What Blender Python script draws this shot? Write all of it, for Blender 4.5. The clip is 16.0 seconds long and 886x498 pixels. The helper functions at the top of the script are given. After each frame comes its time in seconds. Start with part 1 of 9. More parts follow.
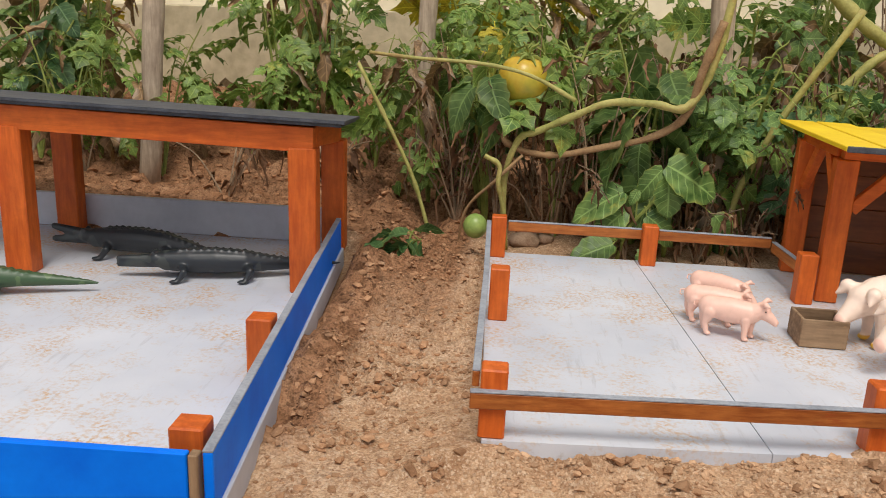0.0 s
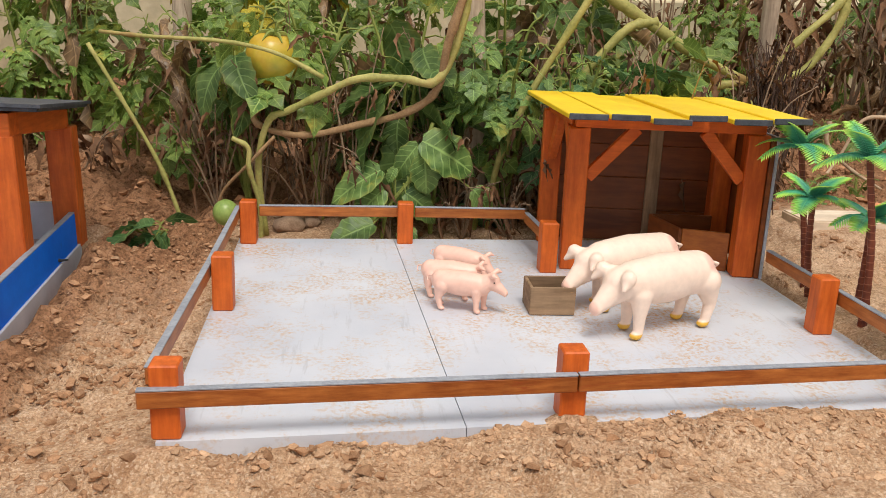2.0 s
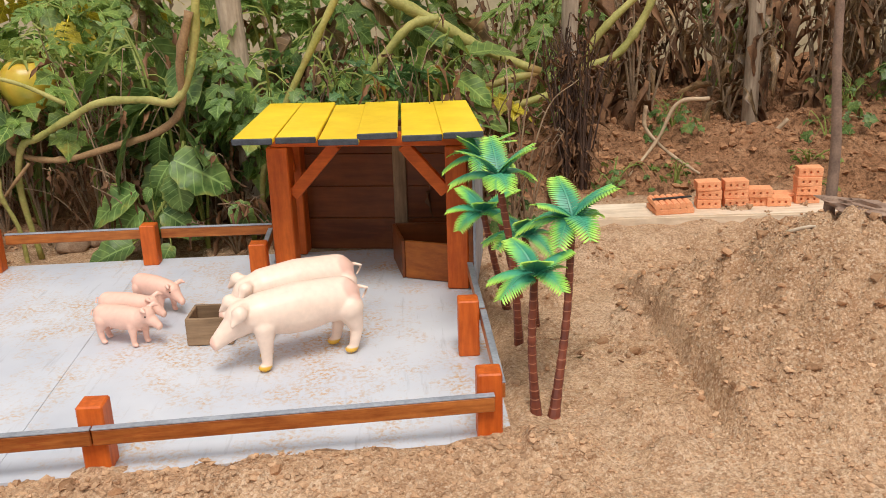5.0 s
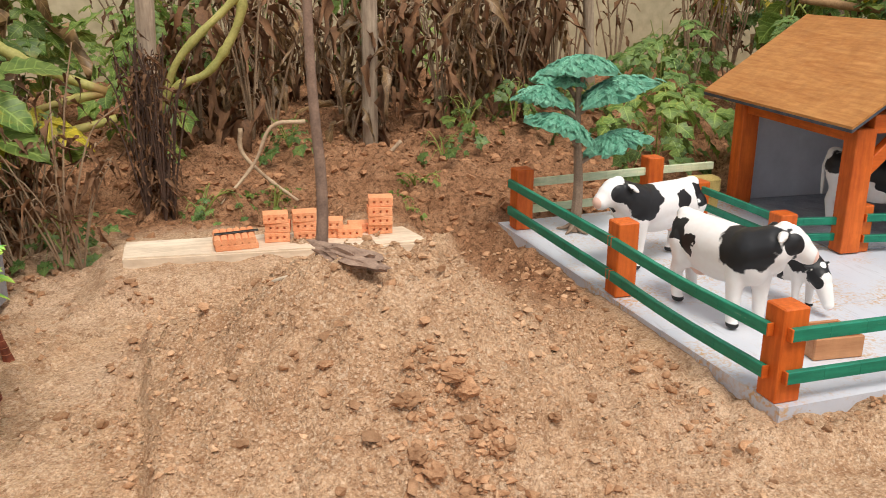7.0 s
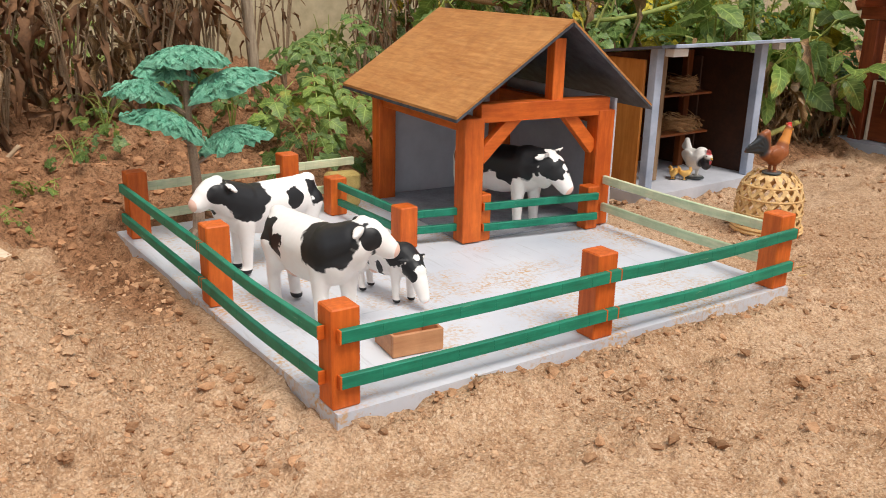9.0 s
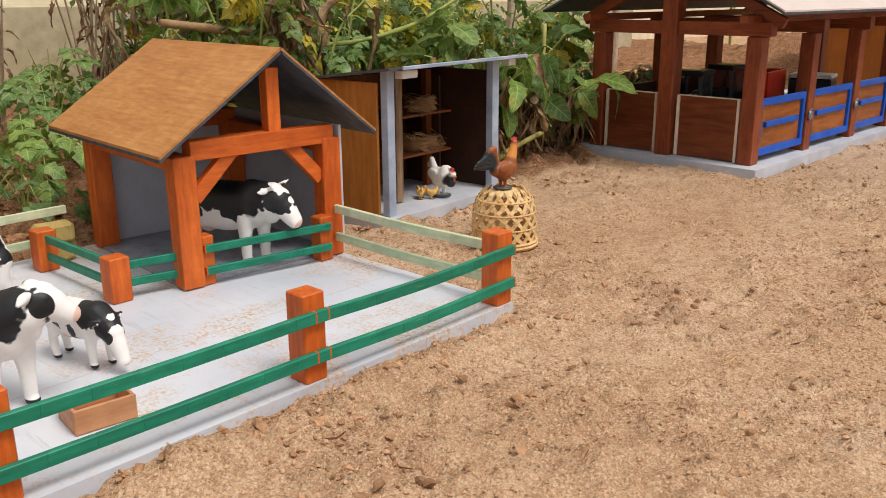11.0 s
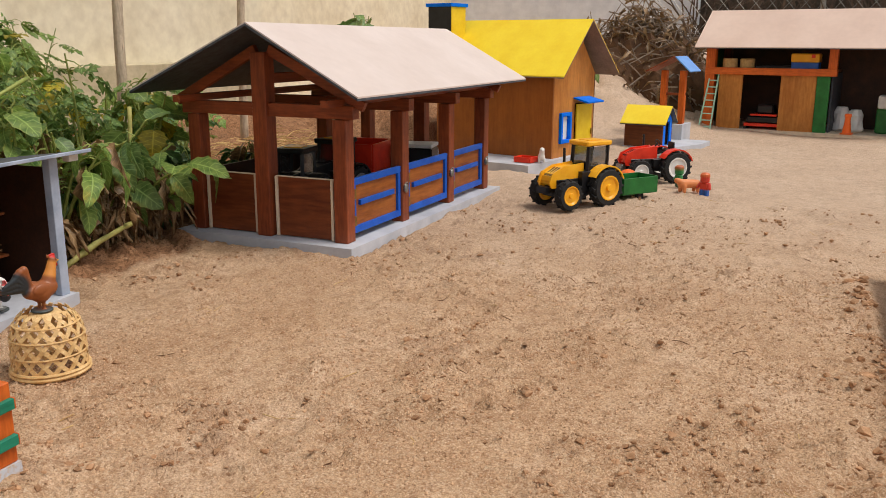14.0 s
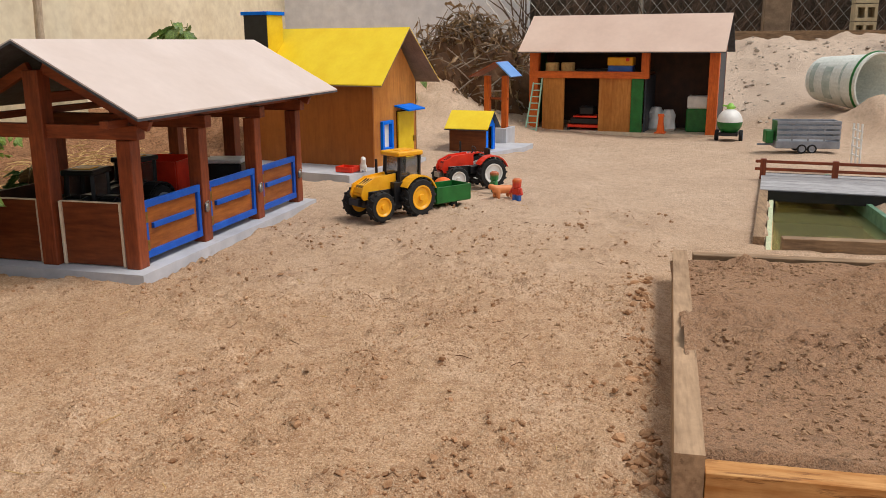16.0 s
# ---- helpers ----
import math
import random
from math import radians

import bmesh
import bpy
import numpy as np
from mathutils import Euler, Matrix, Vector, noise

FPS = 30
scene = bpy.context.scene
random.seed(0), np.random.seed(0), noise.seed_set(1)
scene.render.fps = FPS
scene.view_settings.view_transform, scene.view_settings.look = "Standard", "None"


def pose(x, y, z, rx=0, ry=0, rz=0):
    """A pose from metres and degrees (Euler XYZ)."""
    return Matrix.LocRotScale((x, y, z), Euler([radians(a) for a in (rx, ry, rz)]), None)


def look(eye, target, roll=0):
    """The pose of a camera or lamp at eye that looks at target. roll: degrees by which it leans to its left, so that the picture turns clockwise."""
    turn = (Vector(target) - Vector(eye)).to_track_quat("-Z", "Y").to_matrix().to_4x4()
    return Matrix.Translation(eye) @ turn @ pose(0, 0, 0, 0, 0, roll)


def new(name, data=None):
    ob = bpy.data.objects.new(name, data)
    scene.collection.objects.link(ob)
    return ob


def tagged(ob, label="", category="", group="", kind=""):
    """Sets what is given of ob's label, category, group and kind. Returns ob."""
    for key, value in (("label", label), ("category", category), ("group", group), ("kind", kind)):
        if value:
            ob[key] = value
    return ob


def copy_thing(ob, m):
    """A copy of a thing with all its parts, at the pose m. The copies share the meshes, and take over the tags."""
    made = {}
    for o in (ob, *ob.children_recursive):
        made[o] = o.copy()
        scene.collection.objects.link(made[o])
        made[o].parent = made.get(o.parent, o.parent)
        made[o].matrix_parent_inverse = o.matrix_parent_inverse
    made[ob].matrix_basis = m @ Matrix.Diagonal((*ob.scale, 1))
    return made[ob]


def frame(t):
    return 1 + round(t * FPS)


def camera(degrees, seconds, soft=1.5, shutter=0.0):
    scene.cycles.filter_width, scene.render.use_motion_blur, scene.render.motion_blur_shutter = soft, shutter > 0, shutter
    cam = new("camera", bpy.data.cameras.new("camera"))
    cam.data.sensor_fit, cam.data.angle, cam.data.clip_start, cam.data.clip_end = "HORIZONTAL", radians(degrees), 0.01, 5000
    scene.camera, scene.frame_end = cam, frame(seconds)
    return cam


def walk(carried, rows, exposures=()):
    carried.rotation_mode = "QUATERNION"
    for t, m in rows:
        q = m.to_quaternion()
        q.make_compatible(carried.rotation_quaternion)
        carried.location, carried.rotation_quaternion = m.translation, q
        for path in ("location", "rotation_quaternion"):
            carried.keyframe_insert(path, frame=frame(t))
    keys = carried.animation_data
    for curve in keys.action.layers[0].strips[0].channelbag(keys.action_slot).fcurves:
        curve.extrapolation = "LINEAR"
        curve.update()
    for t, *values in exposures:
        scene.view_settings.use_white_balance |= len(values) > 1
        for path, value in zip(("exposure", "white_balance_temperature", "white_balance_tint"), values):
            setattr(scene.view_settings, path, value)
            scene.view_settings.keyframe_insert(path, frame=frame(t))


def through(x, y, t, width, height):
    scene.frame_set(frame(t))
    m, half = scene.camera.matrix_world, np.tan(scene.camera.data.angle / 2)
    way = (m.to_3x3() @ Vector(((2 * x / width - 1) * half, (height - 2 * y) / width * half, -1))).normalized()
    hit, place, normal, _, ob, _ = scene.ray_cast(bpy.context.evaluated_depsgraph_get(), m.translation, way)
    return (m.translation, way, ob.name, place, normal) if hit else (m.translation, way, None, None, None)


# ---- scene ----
cam = camera(54.5, 16.0, 0.8, 0.1)
PATH = [
    (0, (0.101, -0.102, 0.296), (-0.037, 1.827, -0.214), 1.8),
    (0.5, (0.136, -0.087, 0.286), (0.114, 1.845, -0.228), 1.9),
    (1, (0.174, -0.077, 0.282), (0.257, 1.852, -0.239), 1.8),
    (1.5, (0.203, -0.073, 0.283), (0.354, 1.850, -0.248), 1.4),
    (2, (0.222, -0.070, 0.285), (0.420, 1.848, -0.247), 1.0),
    (2.5, (0.240, -0.071, 0.288), (0.465, 1.842, -0.251), 0.9),
    (3, (0.282, -0.073, 0.292), (0.528, 1.836, -0.252), 0.7),
    (3.2, (0.298, -0.075, 0.289), (0.560, 1.834, -0.248), 0.7),
    (5.3, (0.639, -0.077, 0.336), (0.690, 1.826, -0.276), -3.1),
    (5.5, (0.659, -0.074, 0.334), (0.830, 1.822, -0.279), -2.0),
    (6, (0.732, -0.071, 0.344), (1.064, 1.803, -0.269), -0.9),
    (6.5, (0.796, -0.057, 0.344), (1.263, 1.789, -0.269), -0.2),
    (7, (0.872, -0.032, 0.345), (1.444, 1.783, -0.273), -0.0),
    (7.5, (0.940, -0.018, 0.332), (1.619, 1.756, -0.292), -0.1),
    (8, (0.994, -0.024, 0.328), (1.803, 1.696, -0.294), 0.7),
    (8.5, (1.027, -0.039, 0.327), (1.961, 1.615, -0.297), 1.0),
    (8.7, (1.037, -0.043, 0.328), (2.026, 1.581, -0.290), 1.2),
    (10.8, (1.132, -0.074, 0.333), (2.502, 1.267, -0.237), -0.2),
    (11, (1.148, -0.076, 0.337), (2.553, 1.231, -0.227), -0.3),
    (11.5, (1.182, -0.088, 0.350), (2.675, 1.123, -0.204), -0.3),
    (12, (1.216, -0.119, 0.373), (2.800, 0.976, -0.166), 0.3),
    (12.5, (1.242, -0.140, 0.382), (2.890, 0.866, -0.140), 0.7),
    (13, (1.256, -0.150, 0.392), (2.966, 0.759, -0.110), 0.8),
    (13.5, (1.277, -0.166, 0.400), (3.039, 0.649, -0.083), 0.5),
    (14, (1.297, -0.186, 0.408), (3.100, 0.542, -0.061), 0.2),
    (14.5, (1.315, -0.212, 0.415), (3.151, 0.425, -0.056), 0.2),
    (15, (1.328, -0.240, 0.426), (3.195, 0.315, -0.030), -0.4),
    (15.5, (1.339, -0.271, 0.435), (3.226, 0.208, -0.021), -0.2),
    (16, (1.352, -0.290, 0.433), (3.250, 0.131, -0.034), -0.3),
]
walk(cam, [(t, look(eye, target, roll)) for t, eye, target, roll in PATH],
     [(0, 0.1), (0.7, 0.2), (3, 0.24), (5.5, 0.22), (7.0, 0.34), (8.5, 0.36), (11.0, 0.24), (12.5, 0.16), (14.0, 0.12), (16.0, 0.06)])

# ---- world, sun, exposure ----
world = bpy.data.worlds.new("overcast_sky")
scene.world = world
world.use_nodes = True
wn, wl = world.node_tree.nodes, world.node_tree.links
wn.clear()
sky = wn.new("ShaderNodeTexSky")
sky.sky_type = "NISHITA"
sky.sun_disc = False
sky.sun_elevation = radians(58)
sky.sun_rotation = radians(173)
sky.air_density = 1.0
sky.dust_density = 4.0
sky.ozone_density = 1.0
pale = wn.new("ShaderNodeMixRGB")
pale.inputs[0].default_value = 0.72
pale.inputs[2].default_value = (6.2, 6.3, 6.4, 1)
wl.new(sky.outputs[0], pale.inputs[1])
bg = wn.new("ShaderNodeBackground")
bg.inputs[1].default_value = 0.105
wl.new(pale.outputs[0], bg.inputs[0])
wo = wn.new("ShaderNodeOutputWorld")
wl.new(bg.outputs[0], wo.inputs[0])
sun_data = bpy.data.lights.new("sun", "SUN")
sun_data.energy = 2.05
sun_data.angle = radians(22)
sun_data.color = (1.0, 0.95, 0.88)
sun = new("sun", sun_data)
sun.matrix_world = look((1.75, -1.3, 4.0), (1.5, 0.8, 0.0))


# ---- materials ----
def lin(r, g, b):
    """Linear colour from 0-255 display values."""
    return tuple(((v / 255) / 12.92 if v / 255 <= 0.04045 else (((v / 255) + 0.055) / 1.055) ** 2.4) for v in (r, g, b))


def nodes_of(name):
    m = bpy.data.materials.new(name)
    m.use_nodes = True
    nt = m.node_tree
    return m, nt.nodes, nt.links, nt.nodes["Principled BSDF"]


def coords(n, l, scale=(1, 1, 1)):
    tc = n.new("ShaderNodeTexCoord")
    mp = n.new("ShaderNodeMapping")
    mp.inputs["Scale"].default_value = scale
    l.new(tc.outputs["Object"], mp.inputs[0])
    return mp.outputs[0]


def noise_tex(n, l, vec, scale, detail=4, rough=0.55):
    t = n.new("ShaderNodeTexNoise")
    t.inputs["Scale"].default_value = scale
    t.inputs["Detail"].default_value = detail
    t.inputs["Roughness"].default_value = rough
    l.new(vec, t.inputs["Vector"])
    return t.outputs["Fac"]


def ramp(n, l, fac, stops):
    r = n.new("ShaderNodeValToRGB")
    e = r.color_ramp.elements
    e[0].position, e[0].color = stops[0][0], (*stops[0][1], 1)
    e[1].position, e[1].color = stops[-1][0], (*stops[-1][1], 1)
    for p, c in stops[1:-1]:
        k = e.new(p)
        k.color = (*c, 1)
    l.new(fac, r.inputs[0])
    return r.outputs[0]


def mix(n, l, fac, a, b, kind="MIX"):
    m = n.new("ShaderNodeMixRGB")
    m.blend_type = kind
    for i, v in ((0, fac), (1, a), (2, b)):
        if isinstance(v, (int, float)):
            m.inputs[i].default_value = v
        elif isinstance(v, tuple):
            m.inputs[i].default_value = (*v[:3], 1)
        else:
            l.new(v, m.inputs[i])
    return m.outputs[0]


def bump(n, l, bsdf, height, strength=0.3, dist=0.001):
    b = n.new("ShaderNodeBump")
    b.inputs["Strength"].default_value = strength
    b.inputs["Distance"].default_value = dist
    l.new(height, b.inputs["Height"])
    l.new(b.outputs[0], bsdf.inputs["Normal"])


def island(n, l, col, amount=0.18):
    """Small value change from piece to piece of a joined mesh and from object to object."""
    g = n.new("ShaderNodeNewGeometry")
    o = n.new("ShaderNodeObjectInfo")
    add = n.new("ShaderNodeMath")
    add.operation = "ADD"
    l.new(g.outputs["Random Per Island"], add.inputs[0])
    l.new(o.outputs["Random"], add.inputs[1])
    mr = n.new("ShaderNodeMapRange")
    mr.inputs[2].default_value = 2.0
    mr.inputs[3].default_value = 1 - amount
    mr.inputs[4].default_value = 1 + amount
    l.new(add.outputs[0], mr.inputs[0])
    hs = n.new("ShaderNodeHueSaturation")
    l.new(mr.outputs[0], hs.inputs["Value"])
    l.new(col, hs.inputs["Color"])
    return hs.outputs[0]


def mottled(name, c1, c2, scale=30, rough=0.6, stain=None, stain_at=0.62, bumpy=0.3, dist=0.0006, stretch=(1, 1, 1), vary=0.08, metal=0.0, spec=0.4, fine=0.25):
    """Two-tone surface with coarse and fine variation, stains and relief."""
    m, n, l, b = nodes_of(name)
    v = coords(n, l, stretch)
    f1 = noise_tex(n, l, v, scale, 5)
    f2 = noise_tex(n, l, v, scale * 9, 3)
    col = ramp(n, l, f1, [(0.3, c1), (0.7, c2)])
    col = mix(n, l, fine, col, ramp(n, l, f2, [(0.3, tuple(x * 0.55 for x in c1)), (0.7, tuple(min(1, x * 1.25) for x in c2))]))
    if stain:
        f3 = noise_tex(n, l, coords(n, l), scale * 0.45, 6, 0.7)
        k = ramp(n, l, f3, [(stain_at, (0, 0, 0)), (stain_at + 0.12, (0.75, 0.75, 0.75))])
        col = mix(n, l, k, col, stain)
    col = island(n, l, col, vary)
    l.new(col, b.inputs["Base Color"])
    b.inputs["Roughness"].default_value = rough
    b.inputs["Metallic"].default_value = metal
    b.inputs["Specular IOR Level"].default_value = spec
    bump(n, l, b, f2, bumpy, dist)
    return m


def wood(name, dark, light, along="z", scale=22, rough=0.5, paint=0.0, wear=None, worn_at=0.66):
    """Wood grain that runs along one axis; wear shows bare patches."""
    m, n, l, b = nodes_of(name)
    st = {"x": (0.12, 1, 1), "y": (1, 0.12, 1), "z": (1, 1, 0.12)}[along]
    v = coords(n, l, st)
    f1 = noise_tex(n, l, v, scale, 6, 0.6)
    f2 = noise_tex(n, l, v, scale * 8, 4, 0.6)
    g = mix(n, l, 0.45, f1, f2)
    col = ramp(n, l, g, [(0.36, dark), (0.64, light)])
    f3 = noise_tex(n, l, coords(n, l), scale * 1.6, 5, 0.7)
    col = mix(n, l, ramp(n, l, f3, [(0.4, (0, 0, 0)), (0.75, (0.35, 0.35, 0.35))]), col, tuple(x * 0.45 for x in dark))
    if wear:
        f4 = noise_tex(n, l, v, scale * 3.2, 6, 0.75)
        col = mix(n, l, ramp(n, l, f4, [(worn_at, (0, 0, 0)), (worn_at + 0.06, (0.8, 0.8, 0.8))]), col, wear)
    col = island(n, l, col, 0.1)
    l.new(col, b.inputs["Base Color"])
    b.inputs["Roughness"].default_value = rough
    b.inputs["Specular IOR Level"].default_value = 0.35
    bump(n, l, b, f2, 0.35, 0.0005)
    return m


STAIN = {k: wood("stained_wood_" + k, lin(182, 78, 20), lin(224, 112, 40), k, 26, 0.5, wear=lin(212, 118, 70), worn_at=0.7) for k in "xyz"}
STAIN_DARK = {k: wood("dark_stained_wood_" + k, lin(112, 50, 26), lin(158, 78, 42), k, 24, 0.5) for k in "xyz"}
RAIL = {k: wood("varnished_rail_" + k, lin(140, 72, 26), lin(196, 120, 58), k, 34, 0.45, wear=lin(150, 70, 30), worn_at=0.62) for k in "xy"}
GREEN = {k: wood("green_paint_" + k, lin(14, 108, 84), lin(34, 142, 112), k, 30, 0.45, wear=lin(132, 168, 140), worn_at=0.63) for k in "xyz"}
PALE_GREEN = {k: wood("pale_green_wood_" + k, lin(176, 196, 158), lin(222, 220, 186), k, 30, 0.6, wear=lin(190, 160, 120), worn_at=0.66) for k in "xyz"}
GREY_TOP = mottled("grey_paint", lin(126, 130, 138), lin(168, 172, 180), 40, 0.6, lin(120, 100, 80), 0.62)
GREY_WALL = mottled("grey_wall_paint", lin(176, 178, 186), lin(202, 203, 210), 14, 0.6, lin(150, 145, 145), 0.66, 0.15, fine=0.06)
GREY_PILLAR = mottled("grey_pillar_paint", lin(140, 152, 172), lin(176, 186, 204), 30, 0.55, lin(120, 120, 125), 0.64, fine=0.06)
BLUE = mottled("blue_gloss_paint", lin(0, 104, 230), lin(4, 124, 248), 25, 0.5, lin(0, 74, 170), 0.66, 0.12, spec=0.1, fine=0.06)
STABLE_BLUE = mottled("stable_blue_paint", lin(14, 76, 176), lin(28, 96, 198), 25, 0.4, lin(10, 54, 120), 0.64, 0.12, spec=0.25, fine=0.06)
BLUE_LIGHT = mottled("light_blue_plastic", lin(86, 142, 214), lin(112, 164, 230), 20, 0.4, fine=0.06)
YELLOW = mottled("yellow_paint", lin(226, 184, 14), lin(246, 212, 44), 18, 0.5, lin(190, 140, 20), 0.7, 0.25, fine=0.06)
YELLOW_ROOF = mottled("bright_yellow_paint", lin(242, 204, 26), lin(252, 222, 48), 12, 0.5, lin(222, 170, 20), 0.76, 0.15, fine=0.06)
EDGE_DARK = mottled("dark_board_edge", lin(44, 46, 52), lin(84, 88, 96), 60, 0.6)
VENEER = wood("wood_veneer", lin(172, 108, 52), lin(206, 146, 84), "y", 30, 0.5)
PANEL = {k: wood("orange_brown_panel_" + k, lin(134, 68, 22), lin(184, 108, 44), k, 18, 0.42) for k in "xyz"}
PANEL_PLAIN = {k: wood("plain_orange_brown_panel_" + k, lin(146, 80, 26), lin(166, 96, 36), k, 12, 0.4) for k in "xyz"}
PANEL_LIGHT = {k: wood("light_orange_panel_" + k, lin(170, 102, 40), lin(206, 138, 66), k, 14, 0.42) for k in "xyz"}
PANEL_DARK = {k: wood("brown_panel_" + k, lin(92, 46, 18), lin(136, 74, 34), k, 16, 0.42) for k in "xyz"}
PANEL_RED = {k: wood("red_brown_panel_" + k, lin(94, 42, 20), lin(140, 72, 38), k, 16, 0.42) for k in "xyz"}
# near-black brown for inner walls, back panels, a partition and a gable
DARK_IN = mottled("dark_brown_board", lin(46, 26, 16), lin(78, 44, 26), 20, 0.6)
PALE_ROOF = mottled("pale_pink_board", lin(208, 190, 180), lin(220, 204, 196), 5, 0.55, lin(192, 172, 160), 0.74, 0.12, fine=0.06)
PINK_ROOF = mottled("dusty_pink_board", lin(204, 176, 160), lin(216, 190, 174), 5, 0.6, lin(188, 158, 142), 0.74, 0.12, fine=0.06)
RAW_WOOD = {k: wood("raw_wood_" + k, lin(204, 180, 152), lin(236, 218, 194), k, 20, 0.7, wear=lin(182, 160, 134), worn_at=0.64) for k in "xyz"}
BED_WOOD = wood("worn_bed_timber", lin(140, 112, 86), lin(190, 158, 126), "x", 18, 0.8, wear=lin(124, 98, 74), worn_at=0.6)
OLD_WOOD = {k: wood("weathered_wood_" + k, lin(112, 88, 66), lin(172, 142, 110), k, 20, 0.75, wear=lin(196, 150, 96), worn_at=0.63) for k in "xyz"}
STAKE = wood("weathered_stake", lin(152, 132, 112), lin(210, 190, 164), "z", 26, 0.8, wear=lin(104, 82, 66), worn_at=0.66)
BRICK = mottled("terracotta", lin(230, 142, 94), lin(246, 174, 128), 60, 0.75, lin(208, 118, 78), 0.66)
BLACK = mottled("black_plastic", lin(16, 16, 18), lin(32, 32, 36), 40, 0.35, vary=0.05, fine=0.06)
TYRE = mottled("black_rubber", lin(20, 20, 22), lin(38, 37, 37), 60, 0.75, lin(90, 76, 60), 0.68)
CHROME = mottled("dull_metal", lin(120, 118, 112), lin(170, 166, 158), 60, 0.35, metal=0.85)
BRASS = mottled("aged_brass", lin(120, 92, 44), lin(170, 138, 76), 80, 0.4, metal=0.8)
TOY_YELLOW = mottled("toy_yellow", lin(236, 160, 22), lin(250, 186, 44), 30, 0.3, vary=0.03, fine=0.06)
TOY_RED = mottled("toy_red", lin(208, 42, 22), lin(238, 64, 36), 30, 0.35, vary=0.04, fine=0.06)
TOY_ORANGE = mottled("toy_orange", lin(232, 92, 24), lin(246, 118, 40), 30, 0.4, vary=0.04, fine=0.06)
TOY_GREEN = mottled("toy_green", lin(18, 88, 34), lin(36, 116, 50), 30, 0.4, vary=0.04, fine=0.06)
TOY_GREY = mottled("toy_grey", lin(124, 128, 136), lin(156, 160, 168), 30, 0.45, fine=0.06)
TOY_WHITE = mottled("toy_white", lin(218, 216, 212), lin(240, 238, 234), 30, 0.45, fine=0.06)
TOY_BLUE = mottled("toy_blue", lin(30, 84, 170), lin(56, 110, 196), 30, 0.4, fine=0.06)
TOY_TAN = mottled("toy_tan", lin(206, 120, 66), lin(226, 146, 90), 30, 0.45, fine=0.06)
LIME = mottled("lime_green_plastic", lin(110, 182, 70), lin(168, 214, 96), 60, 0.4, fine=0.06)
MINT = mottled("mint_paint", lin(150, 200, 176), lin(182, 222, 200), 40, 0.5)
WALL_CREAM = mottled("cream_wall_plaster", lin(222, 206, 176), lin(238, 226, 200), 2.2, 0.85, lin(200, 186, 156), 0.62, 0.2, 0.002)
WALL_WHITE = mottled("white_wall_plaster", lin(222, 224, 230), lin(240, 241, 245), 1.5, 0.85, lin(206, 206, 208), 0.66, 0.2, 0.002)
WALL_BLOCK = mottled("stained_concrete_block", lin(170, 156, 124), lin(206, 192, 160), 4, 0.9, lin(126, 118, 92), 0.58, 0.35, 0.003)
STRAW = mottled("straw", lin(176, 138, 84), lin(216, 182, 124), 90, 0.7, vary=0.25)
DRY = mottled("dry_brown_leaf", lin(84, 58, 40), lin(136, 98, 66), 30, 0.8, vary=0.35)
ROOT = mottled("pale_dry_root", lin(160, 132, 104), lin(206, 180, 148), 40, 0.8, vary=0.2)
DRY_TWIG = mottled("dry_twig", lin(118, 96, 76), lin(176, 150, 120), 40, 0.8, vary=0.3)
WICKER = mottled("bamboo_strip", lin(208, 160, 96), lin(238, 202, 146), 60, 0.5, lin(184, 126, 62), 0.66, vary=0.14)
HAY = mottled("hay_bale", lin(164, 142, 78), lin(204, 178, 112), 70, 0.9, lin(124, 112, 66), 0.6, 0.8, 0.002)
STONE = mottled("grey_stone", lin(122, 100, 82), lin(162, 138, 116), 30, 0.9, bumpy=0.5, dist=0.002)


def slab_material():
    m, n, l, b = nodes_of("pale_grey_painted_plywood")
    v = coords(n, l)
    vs = coords(n, l, (1, 0.1, 1))
    base = ramp(n, l, noise_tex(n, l, v, 6, 5), [(0.3, lin(186, 190, 200)), (0.7, lin(212, 214, 220))])
    scr = noise_tex(n, l, vs, 120, 4, 0.7)
    base = mix(n, l, ramp(n, l, scr, [(0.58, (0, 0, 0)), (0.74, (0.5, 0.5, 0.5))]), base, lin(158, 156, 158))
    dust = noise_tex(n, l, v, 9, 8, 0.78)
    dust2 = noise_tex(n, l, v, 240, 2, 0.6)
    dm = mix(n, l, 1.0, ramp(n, l, dust, [(0.47, (0, 0, 0)), (0.62, (1, 1, 1))]), ramp(n, l, dust2, [(0.45, (0, 0, 0)), (0.6, (1, 1, 1))]), "MULTIPLY")
    base = mix(n, l, dm, base, lin(196, 158, 112))
    l.new(island(n, l, base, 0.03), b.inputs["Base Color"])
    b.inputs["Roughness"].default_value = 0.5
    bump(n, l, b, mix(n, l, 0.5, scr, dust2), 0.25, 0.0006)
    return m


SLAB = slab_material()


